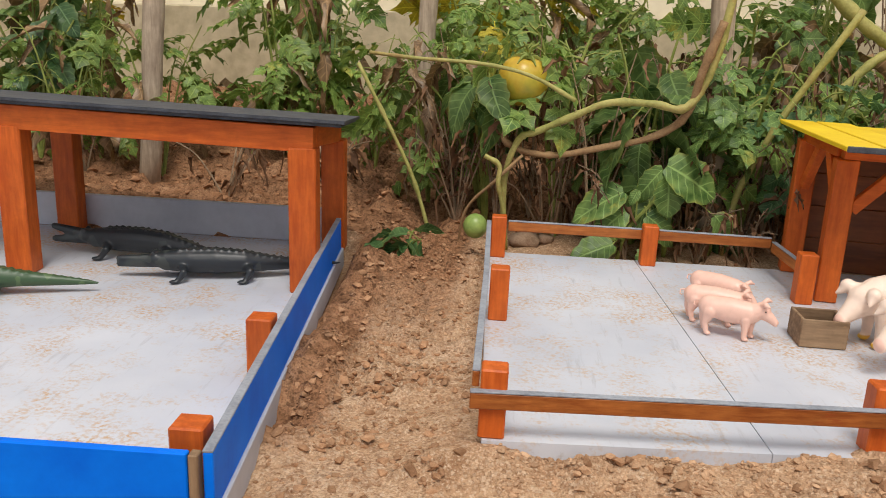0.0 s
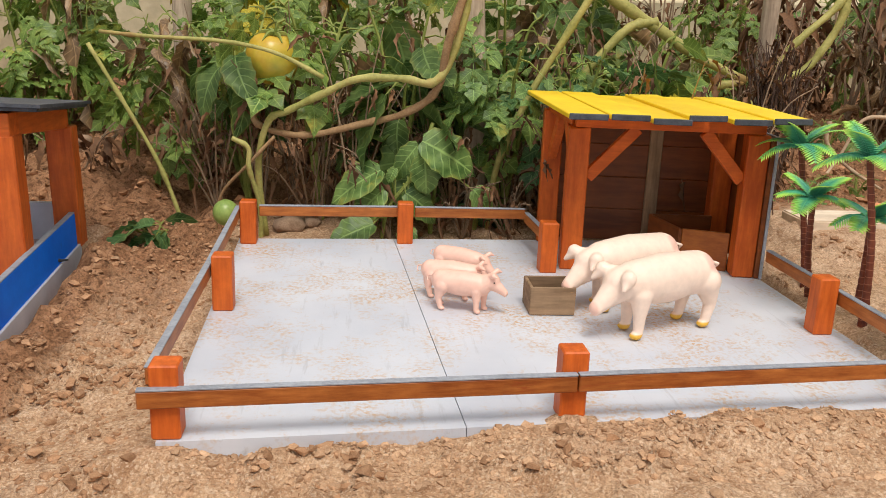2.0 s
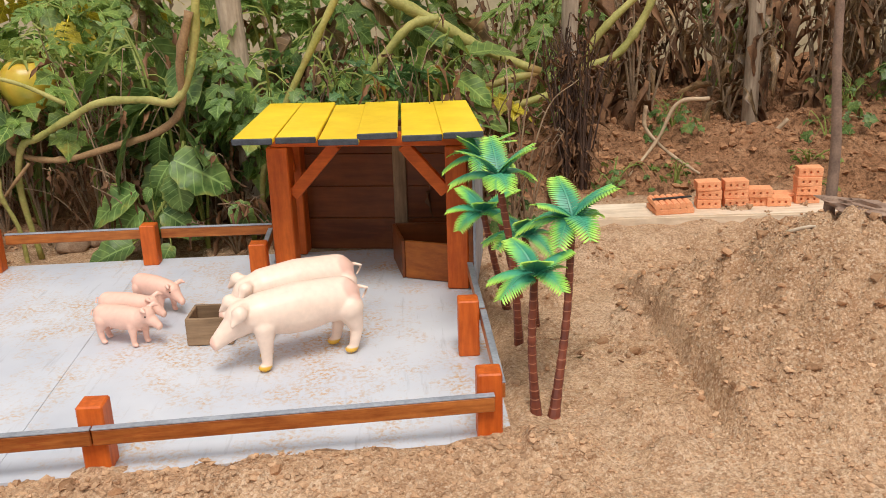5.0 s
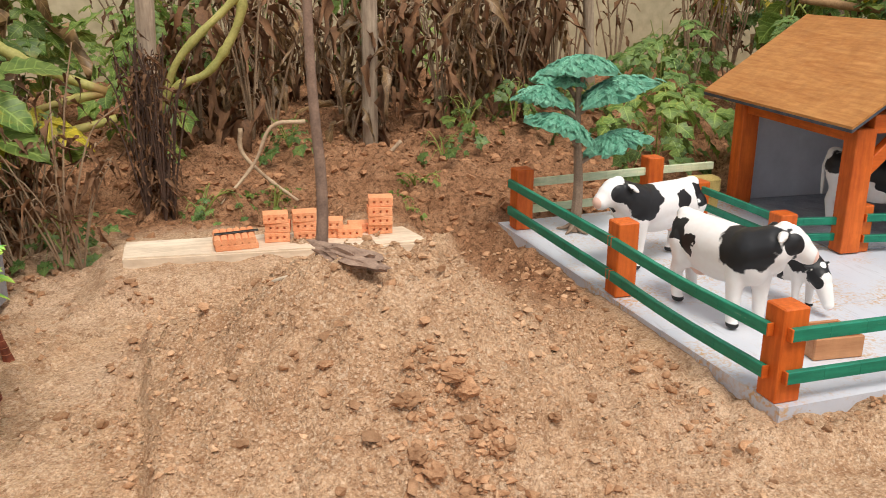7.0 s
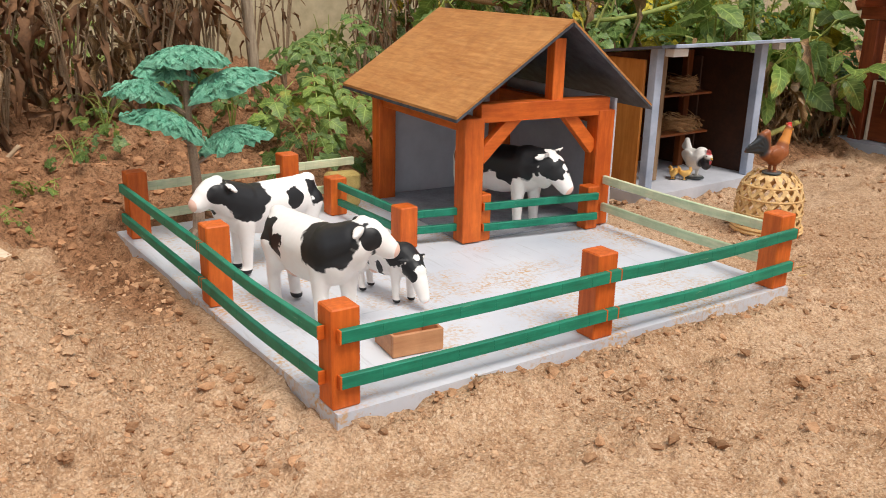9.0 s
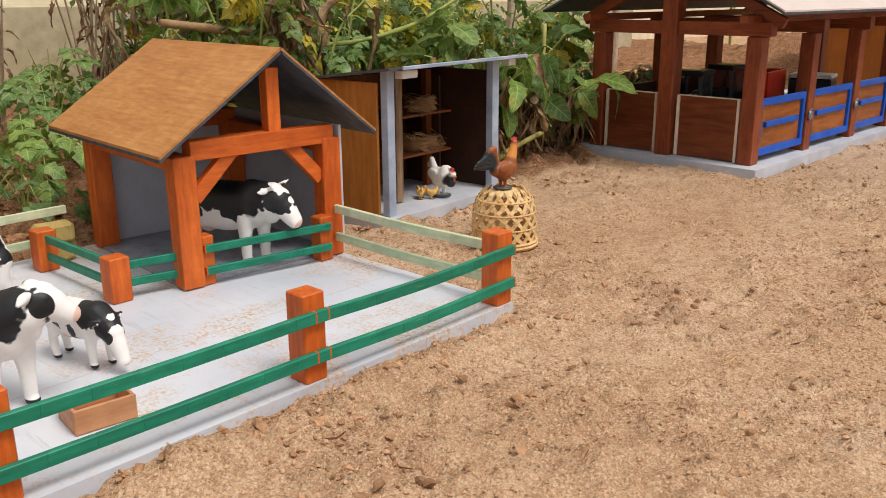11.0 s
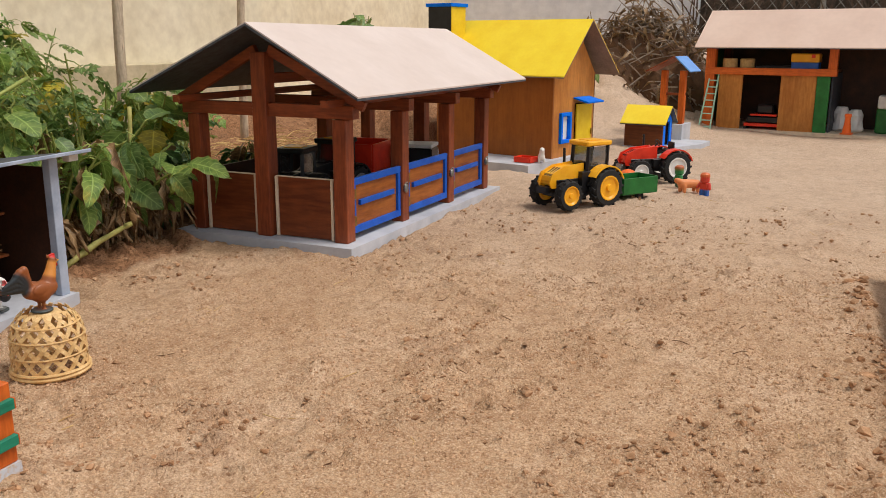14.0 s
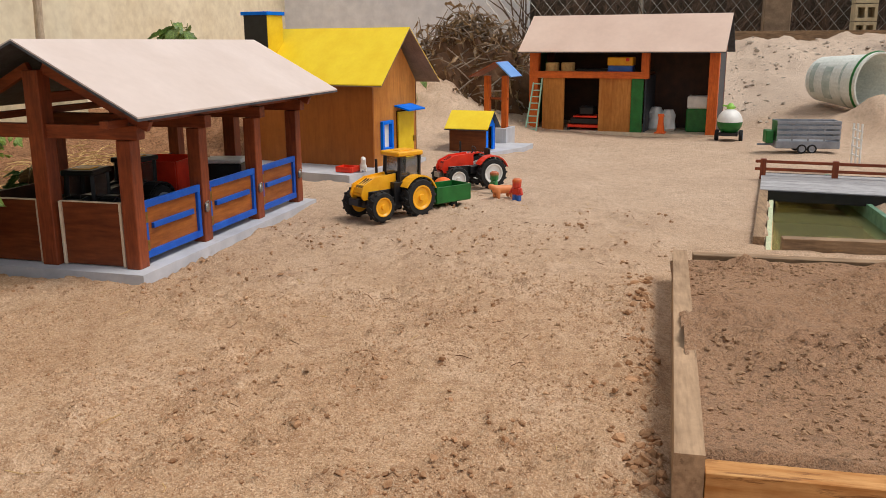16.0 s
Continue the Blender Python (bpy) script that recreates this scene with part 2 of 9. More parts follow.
def ground_material(name="sandy_soil", grey=0.0):
    m, n, l, b = nodes_of(name)
    v = coords(n, l)
    at = n.new("ShaderNodeAttribute")
    at.attribute_name = "soil"
    big = noise_tex(n, l, v, 4.5, 7, 0.66)
    mid = noise_tex(n, l, v, 34, 7, 0.74)
    small = noise_tex(n, l, v, 150, 4, 0.7)
    fine = noise_tex(n, l, v, 520, 2, 0.7)
    sand = ramp(n, l, big, [(0.32, lin(190, 150, 114)), (0.5, lin(206, 168, 132)), (0.68, lin(220, 186, 154))])
    sand = mix(n, l, ramp(n, l, mid, [(0.5, (0, 0, 0)), (0.64, (0.7, 0.7, 0.7))]), sand, lin(160, 118, 84))
    sand = mix(n, l, ramp(n, l, mid, [(0.3, (0.5, 0.5, 0.5)), (0.42, (0, 0, 0))]), sand, lin(232, 202, 170))
    sand = mix(n, l, ramp(n, l, small, [(0.34, (0.55, 0.55, 0.55)), (0.47, (0, 0, 0))]), sand, lin(146, 106, 76))
    sand = mix(n, l, ramp(n, l, fine, [(0.34, (0.6, 0.6, 0.6)), (0.46, (0, 0, 0))]), sand, lin(146, 108, 80))
    sand = mix(n, l, ramp(n, l, fine, [(0.56, (0, 0, 0)), (0.66, (0.5, 0.5, 0.5))]), sand, lin(238, 212, 184))
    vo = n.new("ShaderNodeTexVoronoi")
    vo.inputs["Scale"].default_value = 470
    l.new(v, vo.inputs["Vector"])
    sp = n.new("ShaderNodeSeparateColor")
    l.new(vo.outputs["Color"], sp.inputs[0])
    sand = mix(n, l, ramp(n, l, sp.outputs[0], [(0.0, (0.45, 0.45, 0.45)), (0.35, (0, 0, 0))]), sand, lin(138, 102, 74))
    sand = mix(n, l, ramp(n, l, sp.outputs[1], [(0.72, (0, 0, 0)), (1.0, (0.42, 0.42, 0.42))]), sand, lin(240, 214, 184))
    soil = ramp(n, l, mid, [(0.3, lin(120, 84, 58)), (0.5, lin(172, 126, 92)), (0.7, lin(196, 152, 116))])
    soil = mix(n, l, ramp(n, l, small, [(0.36, (0.8, 0.8, 0.8)), (0.5, (0, 0, 0))]), soil, lin(88, 60, 42))
    soil = mix(n, l, ramp(n, l, fine, [(0.36, (0.6, 0.6, 0.6)), (0.5, (0, 0, 0))]), soil, lin(100, 72, 52))
    edge = mix(n, l, 0.35, at.outputs["Fac"], big)
    k = ramp(n, l, edge, [(0.3, (0, 0, 0)), (0.55, (1, 1, 1))])
    col = mix(n, l, k, sand, soil)
    pl = n.new("ShaderNodeAttribute")
    pl.attribute_name = "pale"
    col = mix(n, l, pl.outputs["Fac"], col, mix(n, l, 0.55, col, lin(226, 212, 198)))
    if grey:
        col = mix(n, l, grey, col, lin(128, 116, 108))
    l.new(col, b.inputs["Base Color"])
    b.inputs["Roughness"].default_value = 0.95
    b.inputs["Specular IOR Level"].default_value = 0.12
    peb = n.new("ShaderNodeTexVoronoi")
    peb.inputs["Scale"].default_value = 230
    l.new(mix(n, l, 0.012, v, small), peb.inputs["Vector"])
    h0 = mix(n, l, 0.5, ramp(n, l, peb.outputs["Distance"], [(0.1, (1, 1, 1)), (0.62, (0, 0, 0))]), mid)
    h1 = mix(n, l, 0.45, mix(n, l, 0.45, small, h0), mix(n, l, 0.5, fine, sp.outputs[2]))
    bump(n, l, b, mix(n, l, 0.4, h1, mid), 1.0, 0.0115)
    return m


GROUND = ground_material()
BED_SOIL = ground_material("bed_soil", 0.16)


def clod_material(name, a, c):
    return mottled(name, a, c, 120, 0.95, bumpy=0.6, dist=0.001, vary=0.42, spec=0.15)


CLOD_SAND = clod_material("sand_crumb", lin(182, 140, 104), lin(222, 184, 148))
CLOD_MID = clod_material("brown_crumb", lin(150, 108, 76), lin(206, 162, 124))
CLOD_SOIL = clod_material("soil_crumb", lin(120, 84, 58), lin(182, 136, 100))


def leaf_material(name, dark, light, blotch, blotch_at=0.66, through=0.25):
    m, n, l, b = nodes_of(name)
    v = coords(n, l)
    f1 = noise_tex(n, l, v, 60, 4)
    col = ramp(n, l, f1, [(0.3, dark), (0.7, light)])
    f2 = noise_tex(n, l, v, 14, 6, 0.7)
    col = mix(n, l, ramp(n, l, f2, [(blotch_at, (0, 0, 0)), (blotch_at + 0.1, (0.8, 0.8, 0.8))]), col, blotch)
    # pale midrib and side veins, yellowing rims
    al, ac = n.new("ShaderNodeAttribute"), n.new("ShaderNodeAttribute")
    al.attribute_name, ac.attribute_name = "along", "across"
    ph = n.new("ShaderNodeMath")
    ph.operation = "MULTIPLY_ADD"
    l.new(ac.outputs["Fac"], ph.inputs[0])
    ph.inputs[1].default_value = -0.22
    l.new(al.outputs["Fac"], ph.inputs[2])
    wv = n.new("ShaderNodeMath")
    wv.operation = "MULTIPLY"
    wv.inputs[1].default_value = 44.0
    l.new(ph.outputs[0], wv.inputs[0])
    sn = n.new("ShaderNodeMath")
    sn.operation = "SINE"
    l.new(wv.outputs[0], sn.inputs[0])
    vein = mix(n, l, 1.0, ramp(n, l, sn.outputs[0], [(0.82, (0, 0, 0)), (0.98, (0.4, 0.4, 0.4))]), ramp(n, l, ac.outputs["Fac"], [(0.02, (0.7, 0.7, 0.7)), (0.09, (0, 0, 0))]), "LIGHTEN")
    col = mix(n, l, vein, col, tuple(min(1.0, x * 1.7 + 0.03) for x in light))
    rim = mix(n, l, 0.5, ac.outputs["Fac"], noise_tex(n, l, v, 34, 3))
    col = mix(n, l, ramp(n, l, rim, [(0.68, (0, 0, 0)), (0.85, (0.6, 0.6, 0.6))]), col, blotch)
    col = island(n, l, col, 0.4)
    l.new(col, b.inputs["Base Color"])
    b.inputs["Roughness"].default_value = 0.42
    b.inputs["Specular IOR Level"].default_value = 0.45
    bump(n, l, b, mix(n, l, 0.5, noise_tex(n, l, v, 160, 3), vein), 0.6, 0.0016)
    tr = n.new("ShaderNodeBsdfTranslucent")
    l.new(col, tr.inputs[0])
    mx = n.new("ShaderNodeMixShader")
    mx.inputs[0].default_value = through
    l.new(b.outputs[0], mx.inputs[1])
    l.new(tr.outputs[0], mx.inputs[2])
    l.new(mx.outputs[0], n["Material Output"].inputs[0])
    return m


LEAF = leaf_material("green_leaf", lin(66, 98, 46), lin(126, 152, 82), lin(176, 166, 74), 0.6, 0.35)
LEAF_BRIGHT = leaf_material("fresh_green_leaf", lin(80, 114, 48), lin(142, 164, 82), lin(192, 174, 76), 0.58, 0.38)
LEAF_DARK = leaf_material("deep_green_leaf", lin(48, 84, 46), lin(96, 128, 74), lin(140, 140, 70), 0.64, 0.3)
LEAF_YELLOW = leaf_material("yellowing_leaf", lin(150, 140, 40), lin(206, 184, 50), lin(140, 96, 40), 0.6)
LEAF_DRY = leaf_material("withered_leaf", lin(104, 80, 54), lin(158, 126, 86), lin(78, 56, 40), 0.6, 0.15)
STEM = mottled("green_stem", lin(104, 122, 50), lin(158, 162, 84), 40, 0.6, lin(150, 116, 62), 0.6)
STEM_WOODY = mottled("woody_stem", lin(128, 96, 64), lin(176, 142, 100), 40, 0.75, lin(96, 70, 48), 0.6, 0.5)


# ---- building kit ----
def bm_new():
    return bmesh.new()


def box(bm, c, s, r=(0, 0, 0), bev=0.0008):
    """A box with chamfered edges: centre, full sizes, turn in degrees."""
    h = [v / 2 for v in s]
    bev = min(bev, min(h) * 0.45)
    m = pose(c[0], c[1], c[2], *r)
    v = {}
    for sx in (-1, 1):
        for sy in (-1, 1):
            for sz in (-1, 1):
                sg = (sx, sy, sz)
                for a in range(3):
                    p = [sg[i] * (h[i] if i == a else h[i] - bev) for i in range(3)]
                    v[a, sg] = bm.verts.new(m @ Vector(p))
    for a in range(3):
        b, d = (a + 1) % 3, (a + 2) % 3
        for s1 in (-1, 1):
            def key(sb, sd):
                q = [0, 0, 0]
                q[a], q[b], q[d] = s1, sb, sd
                return tuple(q)
            f = [v[a, key(-1, -1)], v[a, key(1, -1)], v[a, key(1, 1)], v[a, key(-1, 1)]]
            bm.faces.new(f if s1 > 0 else f[::-1])
    for a in range(3):
        b, d = (a + 1) % 3, (a + 2) % 3
        for s1 in (-1, 1):
            for s2 in (-1, 1):
                def key(t):
                    q = [0, 0, 0]
                    q[b], q[d], q[a] = s1, s2, t
                    return tuple(q)
                f = [v[b, key(-1)], v[b, key(1)], v[d, key(1)], v[d, key(-1)]]
                bm.faces.new(f if s1 * s2 < 0 else f[::-1])
    for sg in {k[1] for k in v}:
        f = [v[0, sg], v[1, sg], v[2, sg]]
        bm.faces.new(f if sg[0] * sg[1] * sg[2] > 0 else f[::-1])
    return bm


def beam(bm, p, q, w, h, bev=0.0008, up=(0, 0, 1), grow=0.0):
    """A bar from p to q, w wide and h high."""
    p, q = Vector(p), Vector(q)
    d = q - p
    x = d.normalized()
    u = Vector(up)
    y = u.cross(x).normalized()
    z = x.cross(y)
    m = Matrix((x, y, z)).transposed().to_4x4()
    m.translation = (p + q) / 2
    tmp = bm_new()
    box(tmp, (0, 0, 0), (d.length + grow, w, h), bev=bev)
    tmp.transform(m)
    join(bm, tmp)
    return bm


def join(bm, other):
    me = bpy.data.meshes.new("tmp")
    other.to_mesh(me)
    other.free()
    bm.from_mesh(me)
    bpy.data.meshes.remove(me)
    return bm


def prism(bm, pts, z0, z1, tilt=None):
    """An upright prism over a plan outline (counter-clockwise)."""
    lo = [bm.verts.new((x, y, z0)) for x, y in pts]
    hi = [bm.verts.new((x, y, z1 if tilt is None else tilt(x, y))) for x, y in pts]
    bm.faces.new(lo[::-1])
    bm.faces.new(hi)
    k = len(pts)
    for i in range(k):
        bm.faces.new((lo[i], lo[(i + 1) % k], hi[(i + 1) % k], hi[i]))
    return bm


def extrude_x(bm, pts, x0, x1):
    """An outline in y, z drawn out along x."""
    a = [bm.verts.new((x0, y, z)) for y, z in pts]
    b = [bm.verts.new((x1, y, z)) for y, z in pts]
    k = len(pts)
    bm.faces.new(a[::-1])
    bm.faces.new(b)
    for i in range(k):
        bm.faces.new((a[i], a[(i + 1) % k], b[(i + 1) % k], b[i]))
    return bm


def lathe(bm, prof, n=20, m=None):
    """A turned body from rows of radius, height."""
    rings = []
    for r, z in prof:
        ring = []
        for i in range(n):
            a = 2 * math.pi * i / n
            p = Vector((r * math.cos(a), r * math.sin(a), z))
            ring.append(bm.verts.new(m @ p if m else p))
        rings.append(ring)
    for a, b in zip(rings, rings[1:]):
        for i in range(n):
            bm.faces.new((a[i], a[(i + 1) % n], b[(i + 1) % n], b[i]))
    bm.faces.new(rings[0][::-1])
    bm.faces.new(rings[-1])
    return bm


def tube(bm, pts, radii, n=6, cap=True):
    """A round stem through points with a radius at each."""
    pts = [Vector(p) for p in pts]
    if isinstance(radii, (int, float)):
        radii = [radii] * len(pts)
    rings = []
    prev = None
    for i, p in enumerate(pts):
        d = (pts[min(i + 1, len(pts) - 1)] - pts[max(i - 1, 0)]).normalized()
        if prev is None:
            prev = d.orthogonal().normalized()
        x = (prev - d * prev.dot(d))
        x = x.normalized() if x.length > 1e-6 else d.orthogonal().normalized()
        prev = x
        y = d.cross(x)
        rings.append([bm.verts.new(p + (x * math.cos(2 * math.pi * k / n) + y * math.sin(2 * math.pi * k / n)) * radii[i]) for k in range(n)])
    for a, b in zip(rings, rings[1:]):
        for i in range(n):
            bm.faces.new((a[i], a[(i + 1) % n], b[(i + 1) % n], b[i]))
    if cap:
        bm.faces.new(rings[0][::-1])
        bm.faces.new(rings[-1])
    return bm


def smooth_path(ctrl, k=6):
    """Points on a soft curve through the given ones."""
    c = [Vector(p) for p in ctrl]
    c = [c[0] * 2 - c[1]] + c + [c[-1] * 2 - c[-2]]
    out = []
    for i in range(1, len(c) - 2):
        p0, p1, p2, p3 = c[i - 1:i + 3]
        for j in range(k):
            t = j / k
            out.append(0.5 * ((2 * p1) + (p2 - p0) * t + (2 * p0 - 5 * p1 + 4 * p2 - p3) * t * t + (3 * p1 - p0 - 3 * p2 + p3) * t ** 3))
    out.append(c[-2])
    return out


def ball(bm, c, r, u=18, v=12, m=None):
    r = (r, r, r) if isinstance(r, (int, float)) else r
    mm = Matrix.Translation(c) @ (m or Matrix()) @ Matrix.Diagonal((*r, 1))
    bmesh.ops.create_uvsphere(bm, u_segments=u, v_segments=v, radius=1, matrix=mm)
    return bm


def mesh_of(name, bm, mat, smooth=False):
    bmesh.ops.recalc_face_normals(bm, faces=bm.faces)
    me = bpy.data.meshes.new(name)
    bm.to_mesh(me)
    bm.free()
    if mat:
        me.materials.append(mat)
    if smooth:
        me.polygons.foreach_set("use_smooth", [True] * len(me.polygons))
    return me


def part(name, bm, mat, parent, label="", smooth=False):
    ob = new(name, mesh_of(name, bm, mat, smooth))
    ob.parent = parent
    if label:
        tagged(ob, label)
    return ob


def thing(name, m, label, category, group="", kind=""):
    ob = new(name)
    ob.empty_display_size = 0.02
    ob.matrix_basis = m
    return tagged(ob, label, category, group, kind)


def solo(name, bm, mat, m, label, category, group="", kind="", smooth=False):
    ob = new(name, mesh_of(name, bm, mat, smooth))
    ob.matrix_basis = m
    return tagged(ob, label, category, group, kind)


def bx(name, c, s, mat, parent, r=(0, 0, 0), bev=0.0008, label=""):
    return part(name, box(bm_new(), c, s, r, bev), mat, parent, label)


def bar(name, p, q, w, h, mat, parent, label="", bev=0.0008):
    return part(name, beam(bm_new(), p, q, w, h, bev), mat, parent, label)


# ---- noise for the ground ----
def value_noise(x, y, seed):
    """Smooth random values on a unit lattice, for arrays."""
    xi, yi = np.floor(x).astype(np.int64), np.floor(y).astype(np.int64)
    fx, fy = x - xi, y - yi
    fx, fy = fx * fx * (3 - 2 * fx), fy * fy * (3 - 2 * fy)

    def h(a, b):
        k = (a * 374761393 + b * 668265263 + seed * 982451653) & 0x7FFFFFFF
        k = ((k ^ (k >> 13)) * 1274126177) & 0x7FFFFFFF
        return ((k ^ (k >> 16)) & 0xFFFF) / 65535.0

    return (h(xi, yi) * (1 - fx) + h(xi + 1, yi) * fx) * (1 - fy) + (h(xi, yi + 1) * (1 - fx) + h(xi + 1, yi + 1) * fx) * fy - 0.5


def fbm(x, y, scale, octaves, seed, gain=0.55):
    s, a = np.zeros_like(x), 1.0
    for o in range(octaves):
        s += a * value_noise(x * scale, y * scale, seed + o)
        scale, a = scale * 2.03, a * gain
    return s


def step(a, b, v):
    t = np.clip((v - a) / (b - a), 0, 1)
    return t * t * (3 - 2 * t)


def clods(x, y, cell, seed):
    """Packed rounded lumps with creases between them: 1 on a lump's crown, 0 in the creases."""
    u, v = x / cell, y / cell
    ui, vi = np.floor(u).astype(np.int64), np.floor(v).astype(np.int64)
    best = np.full(np.shape(x), 9.0)
    for a in (-1, 0, 1):
        for b in (-1, 0, 1):
            i, j = ui + a, vi + b
            k = (i * 374761393 + j * 668265263 + seed * 982451653) & 0x7FFFFFFF
            k = ((k ^ (k >> 13)) * 1274126177) & 0x7FFFFFFF
            jx, jy = ((k ^ (k >> 16)) & 0xFF) / 255.0, ((k >> 9) & 0xFF) / 255.0
            size = 0.75 + 0.7 * (((k >> 5) & 0xFF) / 255.0)
            best = np.minimum(best, ((u - i - jx) ** 2 + (v - j - jy) ** 2) * size)
    return np.clip(1 - best, 0, 1)


def soil_mask(x, y):
    """1 in the dug garden soil behind the yard, 0 on the trodden sand."""
    back = 1.05 + 0.06 * np.sin(x * 3.1) + 0.05 * np.sin(x * 7.7 + 1)
    back = np.where(x > 1.9, 1.05, back)
    back = back - 0.14 * step(2.34, 2.4, x) * (1 - step(2.68, 2.76, x))
    s = step(-0.06, 0.08, y - back) * (1 - step(5.2, 5.8, x))
    aisle = step(0.0, 0.05, x + 0.12) * (1 - step(0.03, 0.09, x)) * step(0.45, 1.0, y) * 0.7
    beside = np.exp(-((x + 0.06) / 0.035) ** 2) * step(0.4, 0.5, y) * 0.95
    right = step(1.16, 1.24, x) * (1 - step(1.27, 1.3, x)) * step(0.52, 0.9, y) * 0.85
    return np.clip(np.maximum.reduce([s, aisle, beside, right]), 0, 1)


def dug_mask(x, y):
    """Where the sand lies loose and crumbly."""
    d = np.sqrt(((x - 1.05) / 0.27) ** 2 + ((y - 0.62) / 0.3) ** 2)
    heap = 1 - step(0.7, 1.05, d)
    back = step(0.74, 0.9, y) * (1 - step(1.05, 1.15, y)) * step(0.9, 1.1, x) * (1 - step(1.26, 1.3, x))
    left = (1 - step(0.02, 0.06, x)) * step(-0.14, -0.1, x) * step(0.42, 0.6, y)
    patch = step(0.03, 0.2, fbm(x, y, 3.4, 4, 151, 0.65)) * 0.75 * (1 - step(3.0, 3.6, x)) * step(-0.5, -0.2, y)
    edge = np.exp(-((x - 1.262) / 0.02) ** 2) * step(0.45, 0.5, y) * 0.8 + np.exp(-((y - 0.448) / 0.016) ** 2) * step(1.26, 1.3, x) * (1 - step(1.85, 1.9, x)) * 0.8
    return np.clip(np.maximum.reduce([heap, back, left, patch, edge]), 0, 1)


def clump_mask(x, y):
    """Streaks and clusters of moist crumbs on the trodden sand."""
    near = (0.35 + 0.65 * step(-0.12, 0.12, fbm(x, y, 2.4, 3, 211, 0.6))) * (1 - step(3.3, 4.2, x)) * step(-0.6, -0.3, y) * (1 - step(1.0, 1.1, y))
    k = step(0.13, 0.23, (1 - 0.25 * step(2.2, 2.8, x)) * near * (fbm(x * 0.75 + 0.3 * y, y, 14.0, 4, 217, 0.75) + 0.35 * fbm(x, y, 4.0, 2, 219)))
    bed = np.exp(-((y + 0.31) / 0.035) ** 2) * step(2.05, 2.2, x) * (1 - step(3.0, 3.2, x)) * step(-0.2, 0.05, fbm(x, y, 14.0, 3, 221, 0.65))
    aisle = step(-0.12, -0.085, x) * (1 - step(0.0, 0.07, x)) * (1 - 0.75 * step(-0.05, -0.01, x)) * step(0.36, 0.5, y) * step(-0.06, 0.14, fbm(x, y, 16.0, 4, 223, 0.65))
    edge = (np.exp(-((x - 1.258) / 0.016) ** 2) * step(0.45, 0.5, y) * (1 - step(1.0, 1.1, y)) + np.exp(-((y - 0.446) / 0.014) ** 2) * step(1.26, 1.3, x) * (1 - step(1.85, 1.9, x))) * step(-0.15, 0.05, fbm(x, y, 18.0, 3, 227, 0.65))
    heap = (1 - step(0.6, 1.05, np.sqrt(((x - 1.08) / 0.22) ** 2 + ((y - 0.6) / 0.3) ** 2))) * step(0.02, 0.2, fbm(x, y, 12.0, 4, 229, 0.68))
    return np.clip(np.maximum.reduce([k, bed, aisle, edge, heap * 0.9]), 0, 1)


